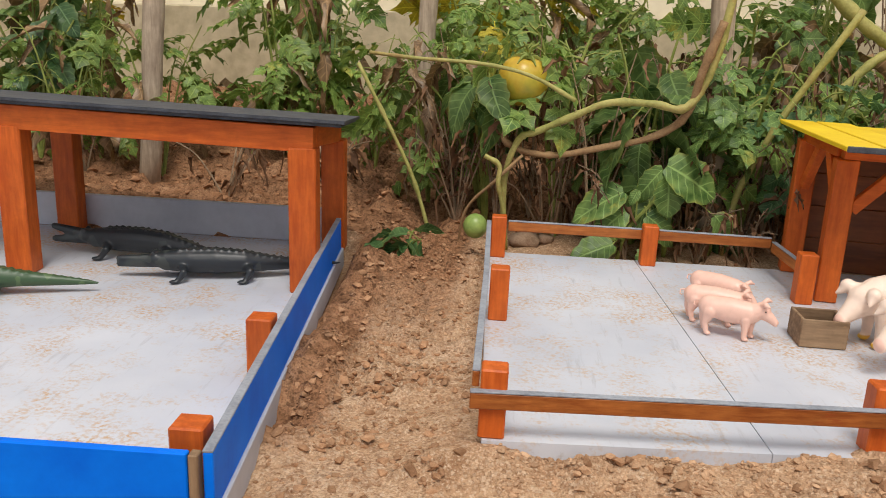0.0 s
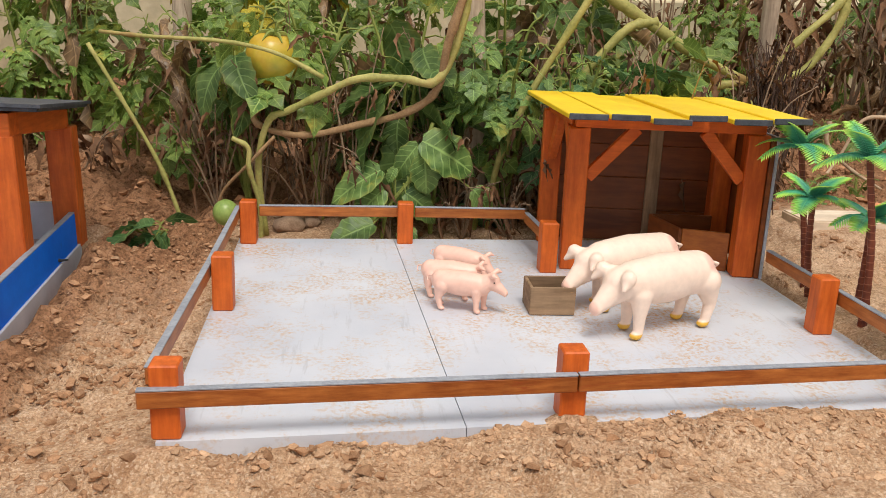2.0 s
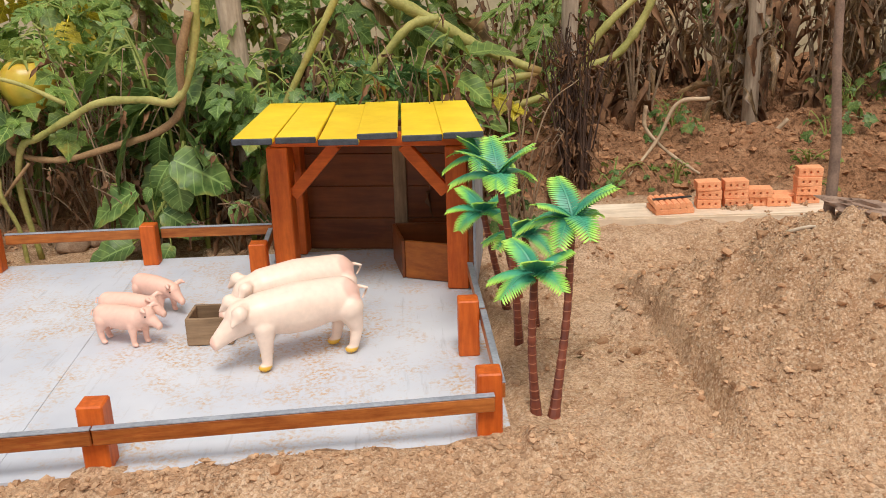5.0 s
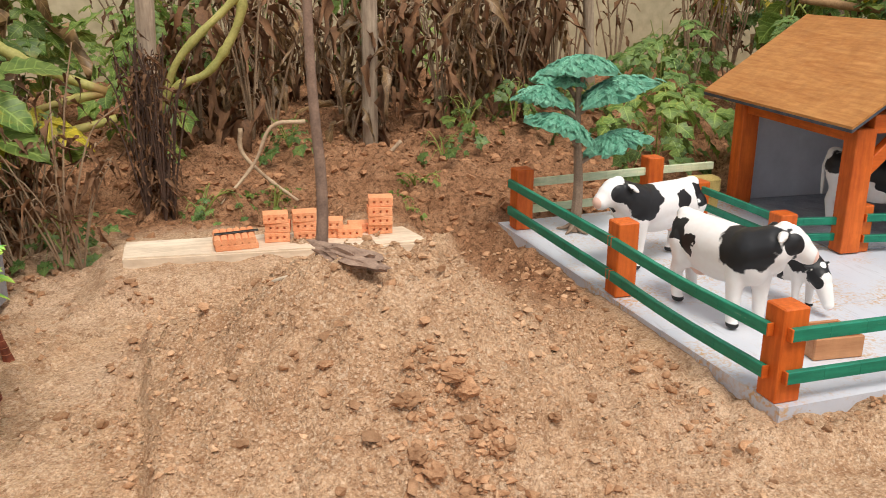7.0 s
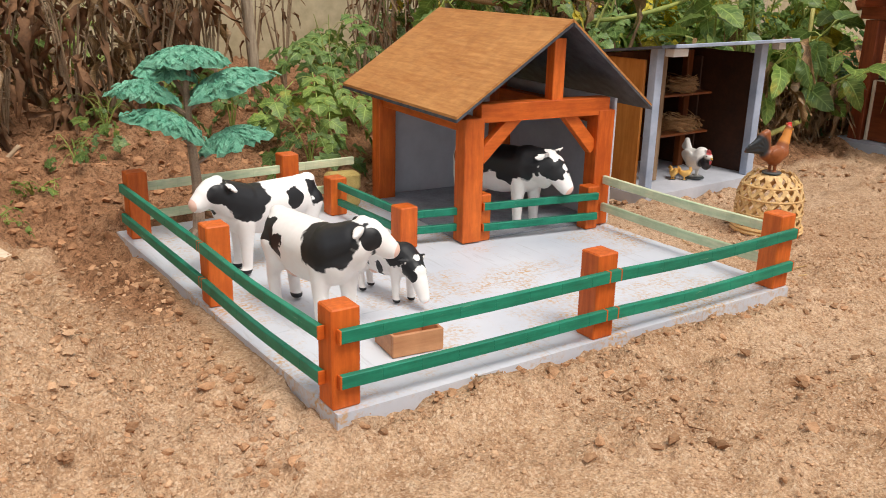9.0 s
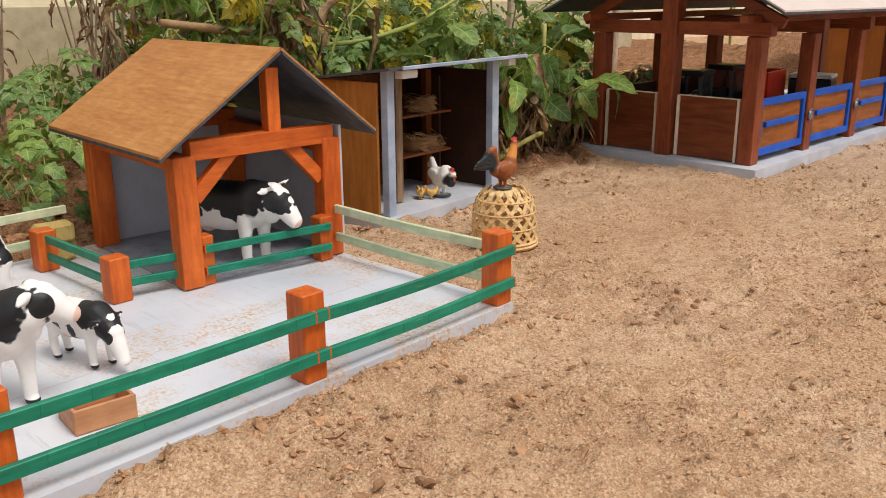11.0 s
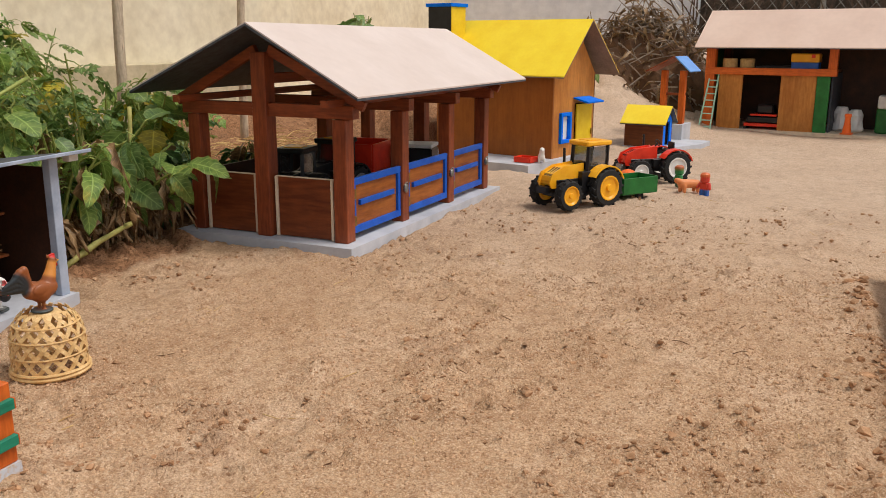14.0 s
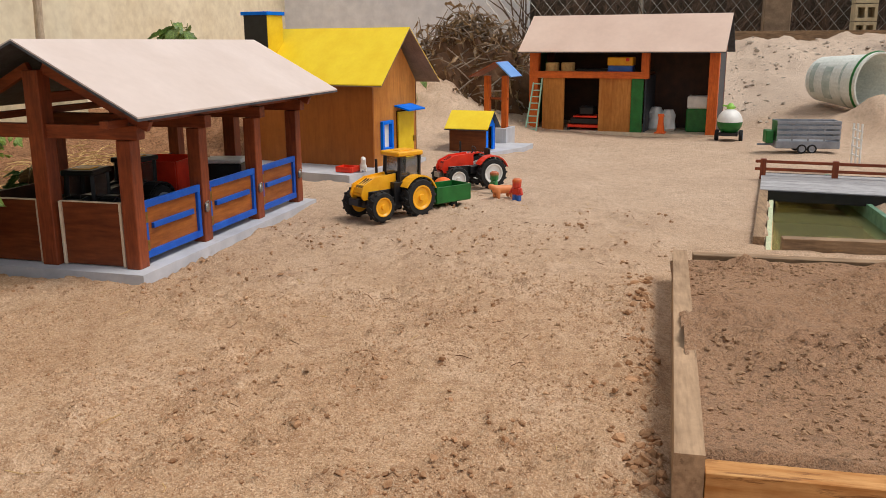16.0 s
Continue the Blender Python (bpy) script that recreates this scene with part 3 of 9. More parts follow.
def ground_height(x, y):
    x, y = np.asarray(x, float), np.asarray(y, float)
    s = soil_mask(x, y)
    z = fbm(x, y, 3.0, 3, 5) * 0.012 - 0.004
    z += s * (0.004 + fbm(x, y, 16.0, 5, 17, 0.6) * 0.03)
    warp = fbm(x, y, 30.0, 3, 19) * 0.012
    z += s * (clods(x + warp, y - warp, 0.03, 301) ** 2 * 0.011 + clods(x - warp, y + warp, 0.013, 303) * 0.007)
    rough = step(-0.15, 0.25, fbm(x, y, 2.7, 4, 33, 0.65))
    z += (1 - s) * (fbm(x, y, 40.0, 3, 29, 0.6) * 0.0035 + rough * clods(x, y, 0.016, 307) ** 2 * 0.0028)
    z += 0.08 * step(1.02, 1.58, y) * (1 - step(1.95, 2.6, x)) + 0.03 * step(1.15, 1.6, y) * step(1.95, 2.6, x)
    z += 0.02 * step(1.15, 1.4, y) * (1 - step(0.0, 0.3, x))
    # heap of sand between the two pens
    d = np.sqrt(((x - 1.02) / 0.21) ** 2 + ((y - 0.63) / np.where(y > 0.63, 0.2, 0.24)) ** 2)
    z += 0.088 * (1 - step(0.1, 1.02, d)) * (1 + 0.3 * fbm(x, y, 9.0, 4, 41))
    z += (1 - step(0.8, 1.05, d)) * (fbm(x, y, 30.0, 4, 47, 0.65) * 0.012)
    z += 0.024 * step(0.74, 0.8, x) * (1 - step(1.14, 1.22, x)) * step(0.86, 0.93, y) * (1 - step(1.05, 1.15, y))
    # low ledge along the heap, dug and trodden places
    z += 0.027 * step(0.826, 0.836, x - 0.05 * (0.62 - y) * 0.4) * (1 - step(1.1, 1.25, x)) * step(0.42, 0.52, y) * (1 - step(0.72, 0.86, y))
    dug = dug_mask(x, y)
    z += dug * (np.abs(fbm(x, y, 26.0, 3, 131, 0.58) - 0.02) * 0.034 - 0.009)
    z += np.maximum(clump_mask(x, y), 0.6 * dug) * (clods(x + warp, y - warp, 0.015, 305) ** 1.5 * 0.0085 - 0.0015 + np.abs(fbm(x, y, 48.0, 2, 137, 0.5)) * 0.005)
    for px, py, r, dp in ((1.04, 0.488, 0.02, 0.016), (1.044, 0.464, 0.02, 0.018), (1.02, 0.476, 0.014, 0.008), (1.3, 0.1, 0.04, 0.006), (0.55, 0.3, 0.035, 0.006), (1.7, 0.25, 0.04, 0.006), (1.95, 0.4, 0.035, 0.006)):
        q = ((x - px) ** 2 + (y - py) ** 2) / r ** 2
        z += dp * (q - 0.75) * np.exp(-q)
    # edge of sand thrown against the pig pen's front and the cow pen's front
    z += 0.021 * np.exp(-((y - 0.43 - 0.07 * (x - 0.1) - 0.006 * np.sin(x * 23)) / 0.02) ** 2) * step(0.02, 0.09, x) * (1 - step(0.68, 0.74, x)) * (0.75 + fbm(x, y, 14, 3, 7))
    z += 0.008 * np.exp(-((y - 0.44 - 0.008 * np.sin(x * 31)) / 0.02) ** 2) * step(1.28, 1.34, x) * (1 - step(1.8, 1.9, x))
    for x0, x1, y0, y1, hh in ((0.08, 0.67, 0.45, 0.96, 0.006), (1.285, 1.845, 0.458, 1.03, 0.014), (1.98, 2.34, 0.845, 1.06, 0.008), (2.73, 3.57, 0.58, 1.05, 0.006)):
        q = np.maximum.reduce([x0 - x, x - x1, y0 - y, y - y1])
        hh = hh * (1 - 0.75 * step(0.5, 0.62, y) * (x < 1.275) * (x > 1.0))
        z += hh * np.exp(-(np.maximum(q, 0) / 0.035) ** 2) * (0.8 + 0.9 * fbm(x, y, 16, 3, 23))
    # far slope of sand, heaps beyond the house
    far = step(5.7, 7.4, x) * (1 - step(0.3, 1.4, y + 0.0 * x))
    z += far * (0.37 + 0.1 * fbm(x, y, 1.3, 4, 61) + 0.05 * fbm(x, y, 9, 4, 63)) + 0.10 * step(5.2, 5.8, x) * step(0.75, 1.2, -y)
    z += 0.16 * np.exp(-(((x - 4.85) / 0.5) ** 2 + ((y - 1.15) / 0.5) ** 2)) * (1 + 0.6 * fbm(x, y, 7, 4, 71))
    z += 0.24 * np.exp(-(((x - 5.7) / 0.5) ** 2 + ((y - 0.85) / 0.42) ** 2)) * (1 + 0.5 * fbm(x, y, 6, 4, 73))
    z += 0.06 * step(1.3, 2.2, y) * step(2.8, 3.6, x)
    z += 0.11 * np.exp(-(((x - 5.52) / 0.13) ** 2 + ((y + 1.36) / 0.2) ** 2)) * (1 + 0.8 * fbm(x, y, 9, 4, 79))
    # the sunken pond
    side = y + 0.585 + 0.149 * (x - 3.355)
    inside = step(3.24, 3.27, x) * (1 - step(4.45, 4.5, x)) * step(-0.95, -0.92, y) * (1 - step(-0.03, -0.008, side))
    z = z * (1 - inside) - 0.14 * inside
    # level under the slabs and the timber bed
    for x0, x1, y0, y1 in ((-0.9, -0.075, 0.35, 0.98), (0.1, 0.65, 0.475, 0.94), (1.302, 1.83, 0.478, 1.0), (1.98, 2.34, 0.84, 1.06), (2.73, 3.56, 0.57, 1.05), (2.13, 2.98, -1.58, -0.335), (3.95, 4.5, 0.5, 1.1)):
        k = step(x0 - 0.01, x0 + 0.02, x) * (1 - step(x1 - 0.02, x1 + 0.01, x)) * step(y0 - 0.01, y0 + 0.02, y) * (1 - step(y1 - 0.02, y1 + 0.01, y))
        z = z * (1 - k) + np.minimum(z, -0.012) * k
    # sand never lies over the slabs
    cow = (x > 1.27) & (x < 1.848) & (y > 0.455) & (y < 1.035)
    pig = (x > 0.07) & (x < 0.672) & (y > 0.43) & (y < 0.97)
    z = np.where(cow, np.minimum(z, 0.0145), z)
    lip = 0.0125 - 0.021 * (x - 0.36) + 0.006 * step(-0.12, 0.2, fbm(x, y, 22, 3, 313)) * (1 - step(0.448, 0.47, y - 0.07 * (x - 0.1))) 
    return np.where(pig, np.minimum(z, np.where(y < 0.47 + 0.07 * (x - 0.1), lip, lip - 0.005)), z)


def zg(x, y):
    return float(ground_height(np.array([x]), np.array([y]))[0])


def lines(stops):
    out = []
    for a, b, d in stops:
        out += list(np.arange(a, b - d * 0.5, d))
    return np.array(out + [stops[-1][1]])


def build_ground():
    gx = np.concatenate([-np.geomspace(60, 1.3, 26), lines([(-1.2, -0.15, 0.013), (-0.15, 0.72, 0.0078), (0.72, 1.3, 0.006), (1.3, 2.9, 0.0085), (2.9, 4.6, 0.02), (4.6, 8.0, 0.045)]), np.geomspace(8.3, 60, 22)])
    gy = np.concatenate([-np.geomspace(60, 1.8, 24), lines([(-1.7, -0.36, 0.028), (-0.36, 0.4, 0.0082), (0.4, 1.02, 0.0064), (1.02, 1.5, 0.0068), (1.5, 2.7, 0.03)]), np.geomspace(2.9, 60, 22)])
    X, Y = np.meshgrid(gx, gy)
    Z = ground_height(X, Y)
    nx, ny = len(gx), len(gy)
    co = np.stack([X, Y, Z], -1).reshape(-1, 3)
    i = (np.arange(ny - 1)[:, None] * nx + np.arange(nx - 1)[None, :]).ravel()
    faces = np.stack([i, i + 1, i + 1 + nx, i + nx], 1)
    me = bpy.data.meshes.new("ground")
    me.from_pydata(co.tolist(), [], faces.tolist())
    at = me.attributes.new("soil", "FLOAT", "POINT")
    at.data.foreach_set("value", np.maximum.reduce([soil_mask(X, Y), 0.1 * dug_mask(X, Y), 0.26 * clump_mask(X, Y)]).ravel())
    at = me.attributes.new("pale", "FLOAT", "POINT")
    at.data.foreach_set("value", np.maximum(step(5.6, 6.2, X) * (1 - step(0.2, 0.8, Y)), 0.55 * step(2.2, 4.0, X) * (1 - step(0.6, 1.0, Y))).ravel())
    me.polygons.foreach_set("use_smooth", [True] * len(me.polygons))
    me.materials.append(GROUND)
    return tagged(new("ground", me), "light brown sandy soil with crumbs and footprints", "ground", kind="structure")


build_ground()


def scatter(name, count, sizes, area, mat, seed, keep, label, squash=0.7, level=None):
    """Crumbs of earth lying on the ground, one joined mesh."""
    rng = np.random.default_rng(seed)
    t = (1 + 5 ** 0.5) / 2
    base = np.array([(-1, t, 0), (1, t, 0), (-1, -t, 0), (1, -t, 0), (0, -1, t), (0, 1, t), (0, -1, -t), (0, 1, -t), (t, 0, -1), (t, 0, 1), (-t, 0, -1), (-t, 0, 1)]) / 1.9
    tri = np.array([(0, 11, 5), (0, 5, 1), (0, 1, 7), (0, 7, 10), (0, 10, 11), (1, 5, 9), (5, 11, 4), (11, 10, 2), (10, 7, 6), (7, 1, 8), (3, 9, 4), (3, 4, 2), (3, 2, 6), (3, 6, 8), (3, 8, 9), (4, 9, 5), (2, 4, 11), (6, 2, 10), (8, 6, 7), (9, 8, 1)])
    x = rng.uniform(area[0], area[1], count)
    y = rng.uniform(area[2], area[3], count)
    ok = rng.random(count) < keep(x, y)
    x, y = x[ok], y[ok]
    k = len(x)
    r = sizes[0] + (sizes[1] - sizes[0]) * rng.random(k) ** 3.5
    z = (level or ground_height)(x, y) + r * 0.08
    v = base[None] * (1 + rng.uniform(-0.5, 0.45, (k, 12, 1)))
    v = v * r[:, None, None] * np.stack([rng.uniform(0.7, 1.3, k), rng.uniform(0.7, 1.3, k), np.full(k, squash)], 1)[:, None, :]
    a = rng.uniform(0, 6.28, k)
    c, s = np.cos(a)[:, None], np.sin(a)[:, None]
    v = np.stack([v[:, :, 0] * c - v[:, :, 1] * s, v[:, :, 0] * s + v[:, :, 1] * c, v[:, :, 2]], 2) + np.stack([x, y, z], 1)[:, None, :]
    f = (tri[None] + 12 * np.arange(k)[:, None, None]).reshape(-1, 3)
    me = bpy.data.meshes.new(name)
    me.from_pydata(v.reshape(-1, 3).tolist(), [], f.tolist())
    me.materials.append(mat)
    return tagged(new(name, me), label, "soil", kind="stuff")


def off_slabs(x, y):
    k = np.ones_like(x)
    for x0, x1, y0, y1 in ((-0.95, -0.06, 0.32, 1.03), (0.08, 0.666, 0.452, 0.965), (1.28, 1.842, 0.458, 1.035), (1.97, 2.35, 0.83, 1.07), (2.72, 3.57, 0.56, 1.06), (2.12, 2.99, -1.6, -0.335), (3.2, 4.6, -1.0, -0.55), (3.94, 4.5, 0.48, 1.12)):
        k = k * (1 - ((x > x0) & (x < x1) & (y > y0) & (y < y1)))
    return k


scatter("aisle_crumbs", 12000, (0.0007, 0.0042), (-0.12, 0.08, 0.38, 1.06), CLOD_MID, 6, lambda x, y: off_slabs(x, y) * (0.15 + 0.8 * clump_mask(x, y)), "crumbs of brown soil between the pens")
scatter("soil_crumbs", 23000, (0.0013, 0.0085), (-0.7, 2.8, 1.0, 1.75), CLOD_SOIL, 3, lambda x, y: off_slabs(x, y) * soil_mask(x, y) * 0.8, "loose dark brown clods of garden soil")
scatter("sand_crumbs", 42000, (0.001, 0.0042), (-0.1, 3.4, -0.4, 1.1), CLOD_SAND, 4, lambda x, y: off_slabs(x, y) * (1 - soil_mask(x, y)) * np.clip(0.07 + 0.5 * dug_mask(x, y) + 0.9 * fbm(x, y, 5.0, 4, 91, 0.65), 0.04, 1), "small crumbs of light brown sandy soil")
scatter("pen_edge_crumbs", 5000, (0.0005, 0.0036), (0.1, 0.72, 0.4, 0.49), CLOD_SAND, 8, lambda x, y: 0.9 * (y < 0.44 + 0.07 * (x - 0.1)), "crumbs of sandy soil along a pen's edge")
scatter("dark_crumbs", 66000, (0.0009, 0.0056), (-0.12, 3.6, -0.4, 1.1), CLOD_MID, 14, lambda x, y: off_slabs(x, y) * np.clip(0.9 * clump_mask(x, y) + 0.05 * dug_mask(x, y), 0, 1) * (1 - 0.75 * step(2.0, 2.8, x)), "dark damp crumbs of soil on the sand")
scatter("cow_pen_edge_crumbs", 6000, (0.0008, 0.006), (1.2, 1.9, 0.42, 0.99), CLOD_MID, 18, lambda x, y: off_slabs(x, y) * np.clip(np.exp(-((x - 1.252) / 0.016) ** 2) + np.exp(-((y - 0.444) / 0.012) ** 2) * (x > 1.25) * (fbm(x, y, 8, 3, 3) > -0.02), 0, 1), "moist brown crumbs along the cow pen's edge")
scatter("hole_crumbs", 1500, (0.0008, 0.0052), (0.98, 1.1, 0.42, 0.52), CLOD_MID, 25, lambda x, y: np.exp(-((np.hypot(x - 1.042, (y - 0.472) * 0.8) - 0.026) / 0.012) ** 2), "damp dark crumbs thrown up round a dug hole")
scatter("heap_crumbs", 5000, (0.0007, 0.0036), (0.8, 1.27, 0.36, 0.9), CLOD_SAND, 15, lambda x, y: off_slabs(x, y) * 0.7, "crumbs of sandy soil on the heap")


def grains(name, count, size, area, mat, seed, keep, label):
    """Coarse grains of sand: small octahedra lying on the ground, one joined mesh."""
    rng = np.random.default_rng(seed)
    base = np.array([(1, 0, 0), (-1, 0, 0), (0, 1, 0), (0, -1, 0), (0, 0, 1), (0, 0, -1)], float)
    tri = np.array([(0, 2, 4), (2, 1, 4), (1, 3, 4), (3, 0, 4), (2, 0, 5), (1, 2, 5), (3, 1, 5), (0, 3, 5)])
    x, y = rng.uniform(area[0], area[1], count), rng.uniform(area[2], area[3], count)
    ok = rng.random(count) < keep(x, y)
    x, y = x[ok], y[ok]
    k = len(x)
    r = size * (0.5 + rng.random(k) ** 2)
    v = base[None] * r[:, None, None] * rng.uniform(0.6, 1.3, (k, 6, 1))
    a = rng.uniform(0, 6.28, k)
    c, s = np.cos(a)[:, None], np.sin(a)[:, None]
    v = np.stack([v[:, :, 0] * c - v[:, :, 1] * s, v[:, :, 0] * s + v[:, :, 1] * c, v[:, :, 2]], 2) + np.stack([x, y, ground_height(x, y) + r * 0.3], 1)[:, None, :]
    me = bpy.data.meshes.new(name)
    me.from_pydata(v.reshape(-1, 3).tolist(), [], (tri[None] + 6 * np.arange(k)[:, None, None]).reshape(-1, 3).tolist())
    me.materials.append(mat)
    return tagged(new(name, me), label, "sand", kind="stuff")


GRAIN = mottled("sand_grain", lin(158, 116, 84), lin(224, 188, 152), 200, 0.95, bumpy=0.2, vary=0.34, spec=0.1)
grains("sand_grains", 56000, 0.0016, (0.7, 3.0, -0.35, 0.7), GRAIN, 31, lambda x, y: off_slabs(x, y) * np.clip(0.6 + 2.5 * fbm(x, y, 6.0, 4, 61, 0.65), 0.12, 1), "coarse light and dark grains of sand")

scatter("slope_rubble", 3500, (0.003, 0.016), (5.75, 7.4, -3.0, 0.5), clod_material("pale_rubble", lin(170, 152, 134), lin(216, 202, 186)), 41, lambda x, y: np.clip(0.3 + 2.0 * fbm(x, y, 2.2, 3, 19), 0, 1), "pale clods and rubble on the far slope")


# ---- pens: shared parts ----
def post(parent, x, y, h, w=0.022, z=0.0, mat=None, lean=(0, 0, 0), name="post"):
    return bx(name, (x, y, z + h / 2), (w, w, h), mat or STAIN["z"], parent, lean, 0.0012)


def axis_of(p, q):
    return "x" if abs(q[0] - p[0]) > abs(q[1] - p[1]) else "y"


# ---- crocodile pen ----
def croc_pen():
    t = thing("crocodile_pen", pose(0, 0, 0.012), "pale grey plywood pen edged with glossy blue boards and orange posts", "animal pen")
    part("slab", prism(bm_new(), [(-0.95, 0.338), (-0.066, 0.338), (-0.11, 0.972), (-0.95, 1.022)], -0.022, 0.0), SLAB, t)
    bar("side_board", (-0.0605, 0.33, 0.018), (-0.104, 0.93, 0.018), 0.006, 0.05, BLUE, t, "glossy blue side board with worn grey edge")
    bar("board_edge", (-0.0562, 0.332, -0.006), (-0.0997, 0.932, -0.006), 0.003, 0.024, GREY_WALL, t, "grey worn lower edge of the board")
    part("top_edge", beam(bm_new(), (-0.0605, 0.33, 0.0437), (-0.104, 0.93, 0.0437), 0.0062, 0.0014, 0.0003), GREY_TOP, t, "grey worn top edge of the board")
    bar("front_board", (-0.95, 0.333, 0.018), (-0.072, 0.33, 0.018), 0.006, 0.05, BLUE, t, "glossy blue front board")
    bx("corner_batten", (-0.068, 0.33, 0.018), (0.006, 0.008, 0.05), OLD_WOOD["z"], t, label="brown wooden batten at the corner")
    post(t, -0.0795, 0.356, 0.049, 0.021)
    post(t, -0.0915, 0.547, 0.049, 0.021)
    bar("back_board", (-0.95, 1.028, 0.023), (-0.12, 0.976, 0.023), 0.007, 0.046, GREY_WALL, t, "low pale grey back board")
    s = part("shelter", beam(bm_new(), (-0.56, 0.79, 0.1775), (-0.096, 0.77, 0.1635), 0.022, 0.026), STAIN["x"], t, "orange stained open shelter on posts")
    for x, y, h in ((-0.431, 0.785, 0.164), (-0.109, 0.771, 0.155), (-0.474, 0.978, 0.15), (-0.114, 0.952, 0.14)):
        bx("post", (x, y, h / 2), (0.029, 0.027, h), STAIN["z"], s, (0, 0, 3), bev=0.0014)
    bar("side_beam", (-0.109, 0.784, 0.164), (-0.114, 0.952, 0.148), 0.018, 0.022, STAIN["y"], s)
    bar("side_beam", (-0.431, 0.8, 0.178), (-0.474, 0.978, 0.158), 0.018, 0.022, STAIN["y"], s)
    bar("back_beam", (-0.56, 0.983, 0.162), (-0.118, 0.953, 0.148), 0.018, 0.018, STAIN["x"], s)
    roof = bm_new()
    for dz, gr in ((0.0, 0.0), (0.0036, 0.005)):
        pts = [(-0.7, 0.775 - gr), (-0.066 + gr, 0.747 - gr), (-0.094 + gr, 0.99), (-0.7, 1.1)]
        top = lambda x, y: 0.1785 + dz - 0.09 * (y - 0.75) - 0.03 * (x + 0.06)
        lo = [roof.verts.new((x, y, top(x, y))) for x, y in pts]
        hi = [roof.verts.new((x, y, top(x, y) + 0.0033)) for x, y in pts]
        roof.faces.new(lo[::-1])
        roof.faces.new(hi)
        for i in range(4):
            roof.faces.new((lo[i], lo[(i + 1) % 4], hi[(i + 1) % 4], hi[i]))
    part("roof", roof, EDGE_DARK, s, "thin dark layered roof sheet")
    return t


croc_pen()

# ---- pig pen ----
PIG = pose(0.36, 0.71, 0.0125, 0, 1.2, 0)


def pig_pen():
    t = thing("pig_pen", PIG, "pale grey plywood pig pen with low brown rail fence", "animal pen")
    part("slab_board", prism(bm_new(), [(-0.267, -0.271), (-0.066, -0.256), (-0.094, 0.244), (-0.279, 0.238)], -0.02, 0.0), SLAB, t)
    part("slab_board", prism(bm_new(), [(-0.0654, -0.256), (0.304, -0.229), (0.302, 0.25), (-0.0934, 0.244)], -0.02, 0.0002), SLAB, t)
    for x, y, h in ((-0.261, -0.259, 0.051), (0.009, -0.238, 0.051), (0.287, -0.22, 0.053), (-0.261, -0.013, 0.052), (-0.2655, 0.221, 0.051), (-0.081, 0.228, 0.05), (0.283, -0.074, 0.053), (0.069, 0.113, 0.056)):
        post(t, x, y, h, 0.0185)

    def rail(p, q, grey=True):
        k = axis_of(p, q)
        r = bar("rail", p, q, 0.0052, 0.012, RAIL[k], t)
        d = Vector((0, 0, 0.0066))
        part("top_edge", beam(bm_new(), Vector(p) + d, Vector(q) + d, 0.0056, 0.0013, 0.0003), GREY_TOP, r, "grey painted top edge")

    rail((-0.277, -0.2715, 0.03), (0.0095, -0.2505, 0.03))
    rail((0.0105, -0.2505, 0.03), (0.29, -0.2325, 0.032))
    rail((-0.274, -0.25, 0.036), (-0.2745, -0.012, 0.036))
    rail((-0.2745, -0.011, 0.036), (-0.278, 0.226, 0.036))
    rail((-0.254, 0.232, 0.036), (-0.08, 0.236, 0.036))
    rail((-0.069, 0.236, 0.036), (0.066, 0.234, 0.036))
    rail((0.066, 0.222, 0.034), (0.07, 0.125, 0.034))
    rail((0.297, -0.218, 0.034), (0.2965, -0.073, 0.034))
    rail((0.296, -0.068, 0.034), (0.295, 0.06, 0.034))
    return t


pig_pen()


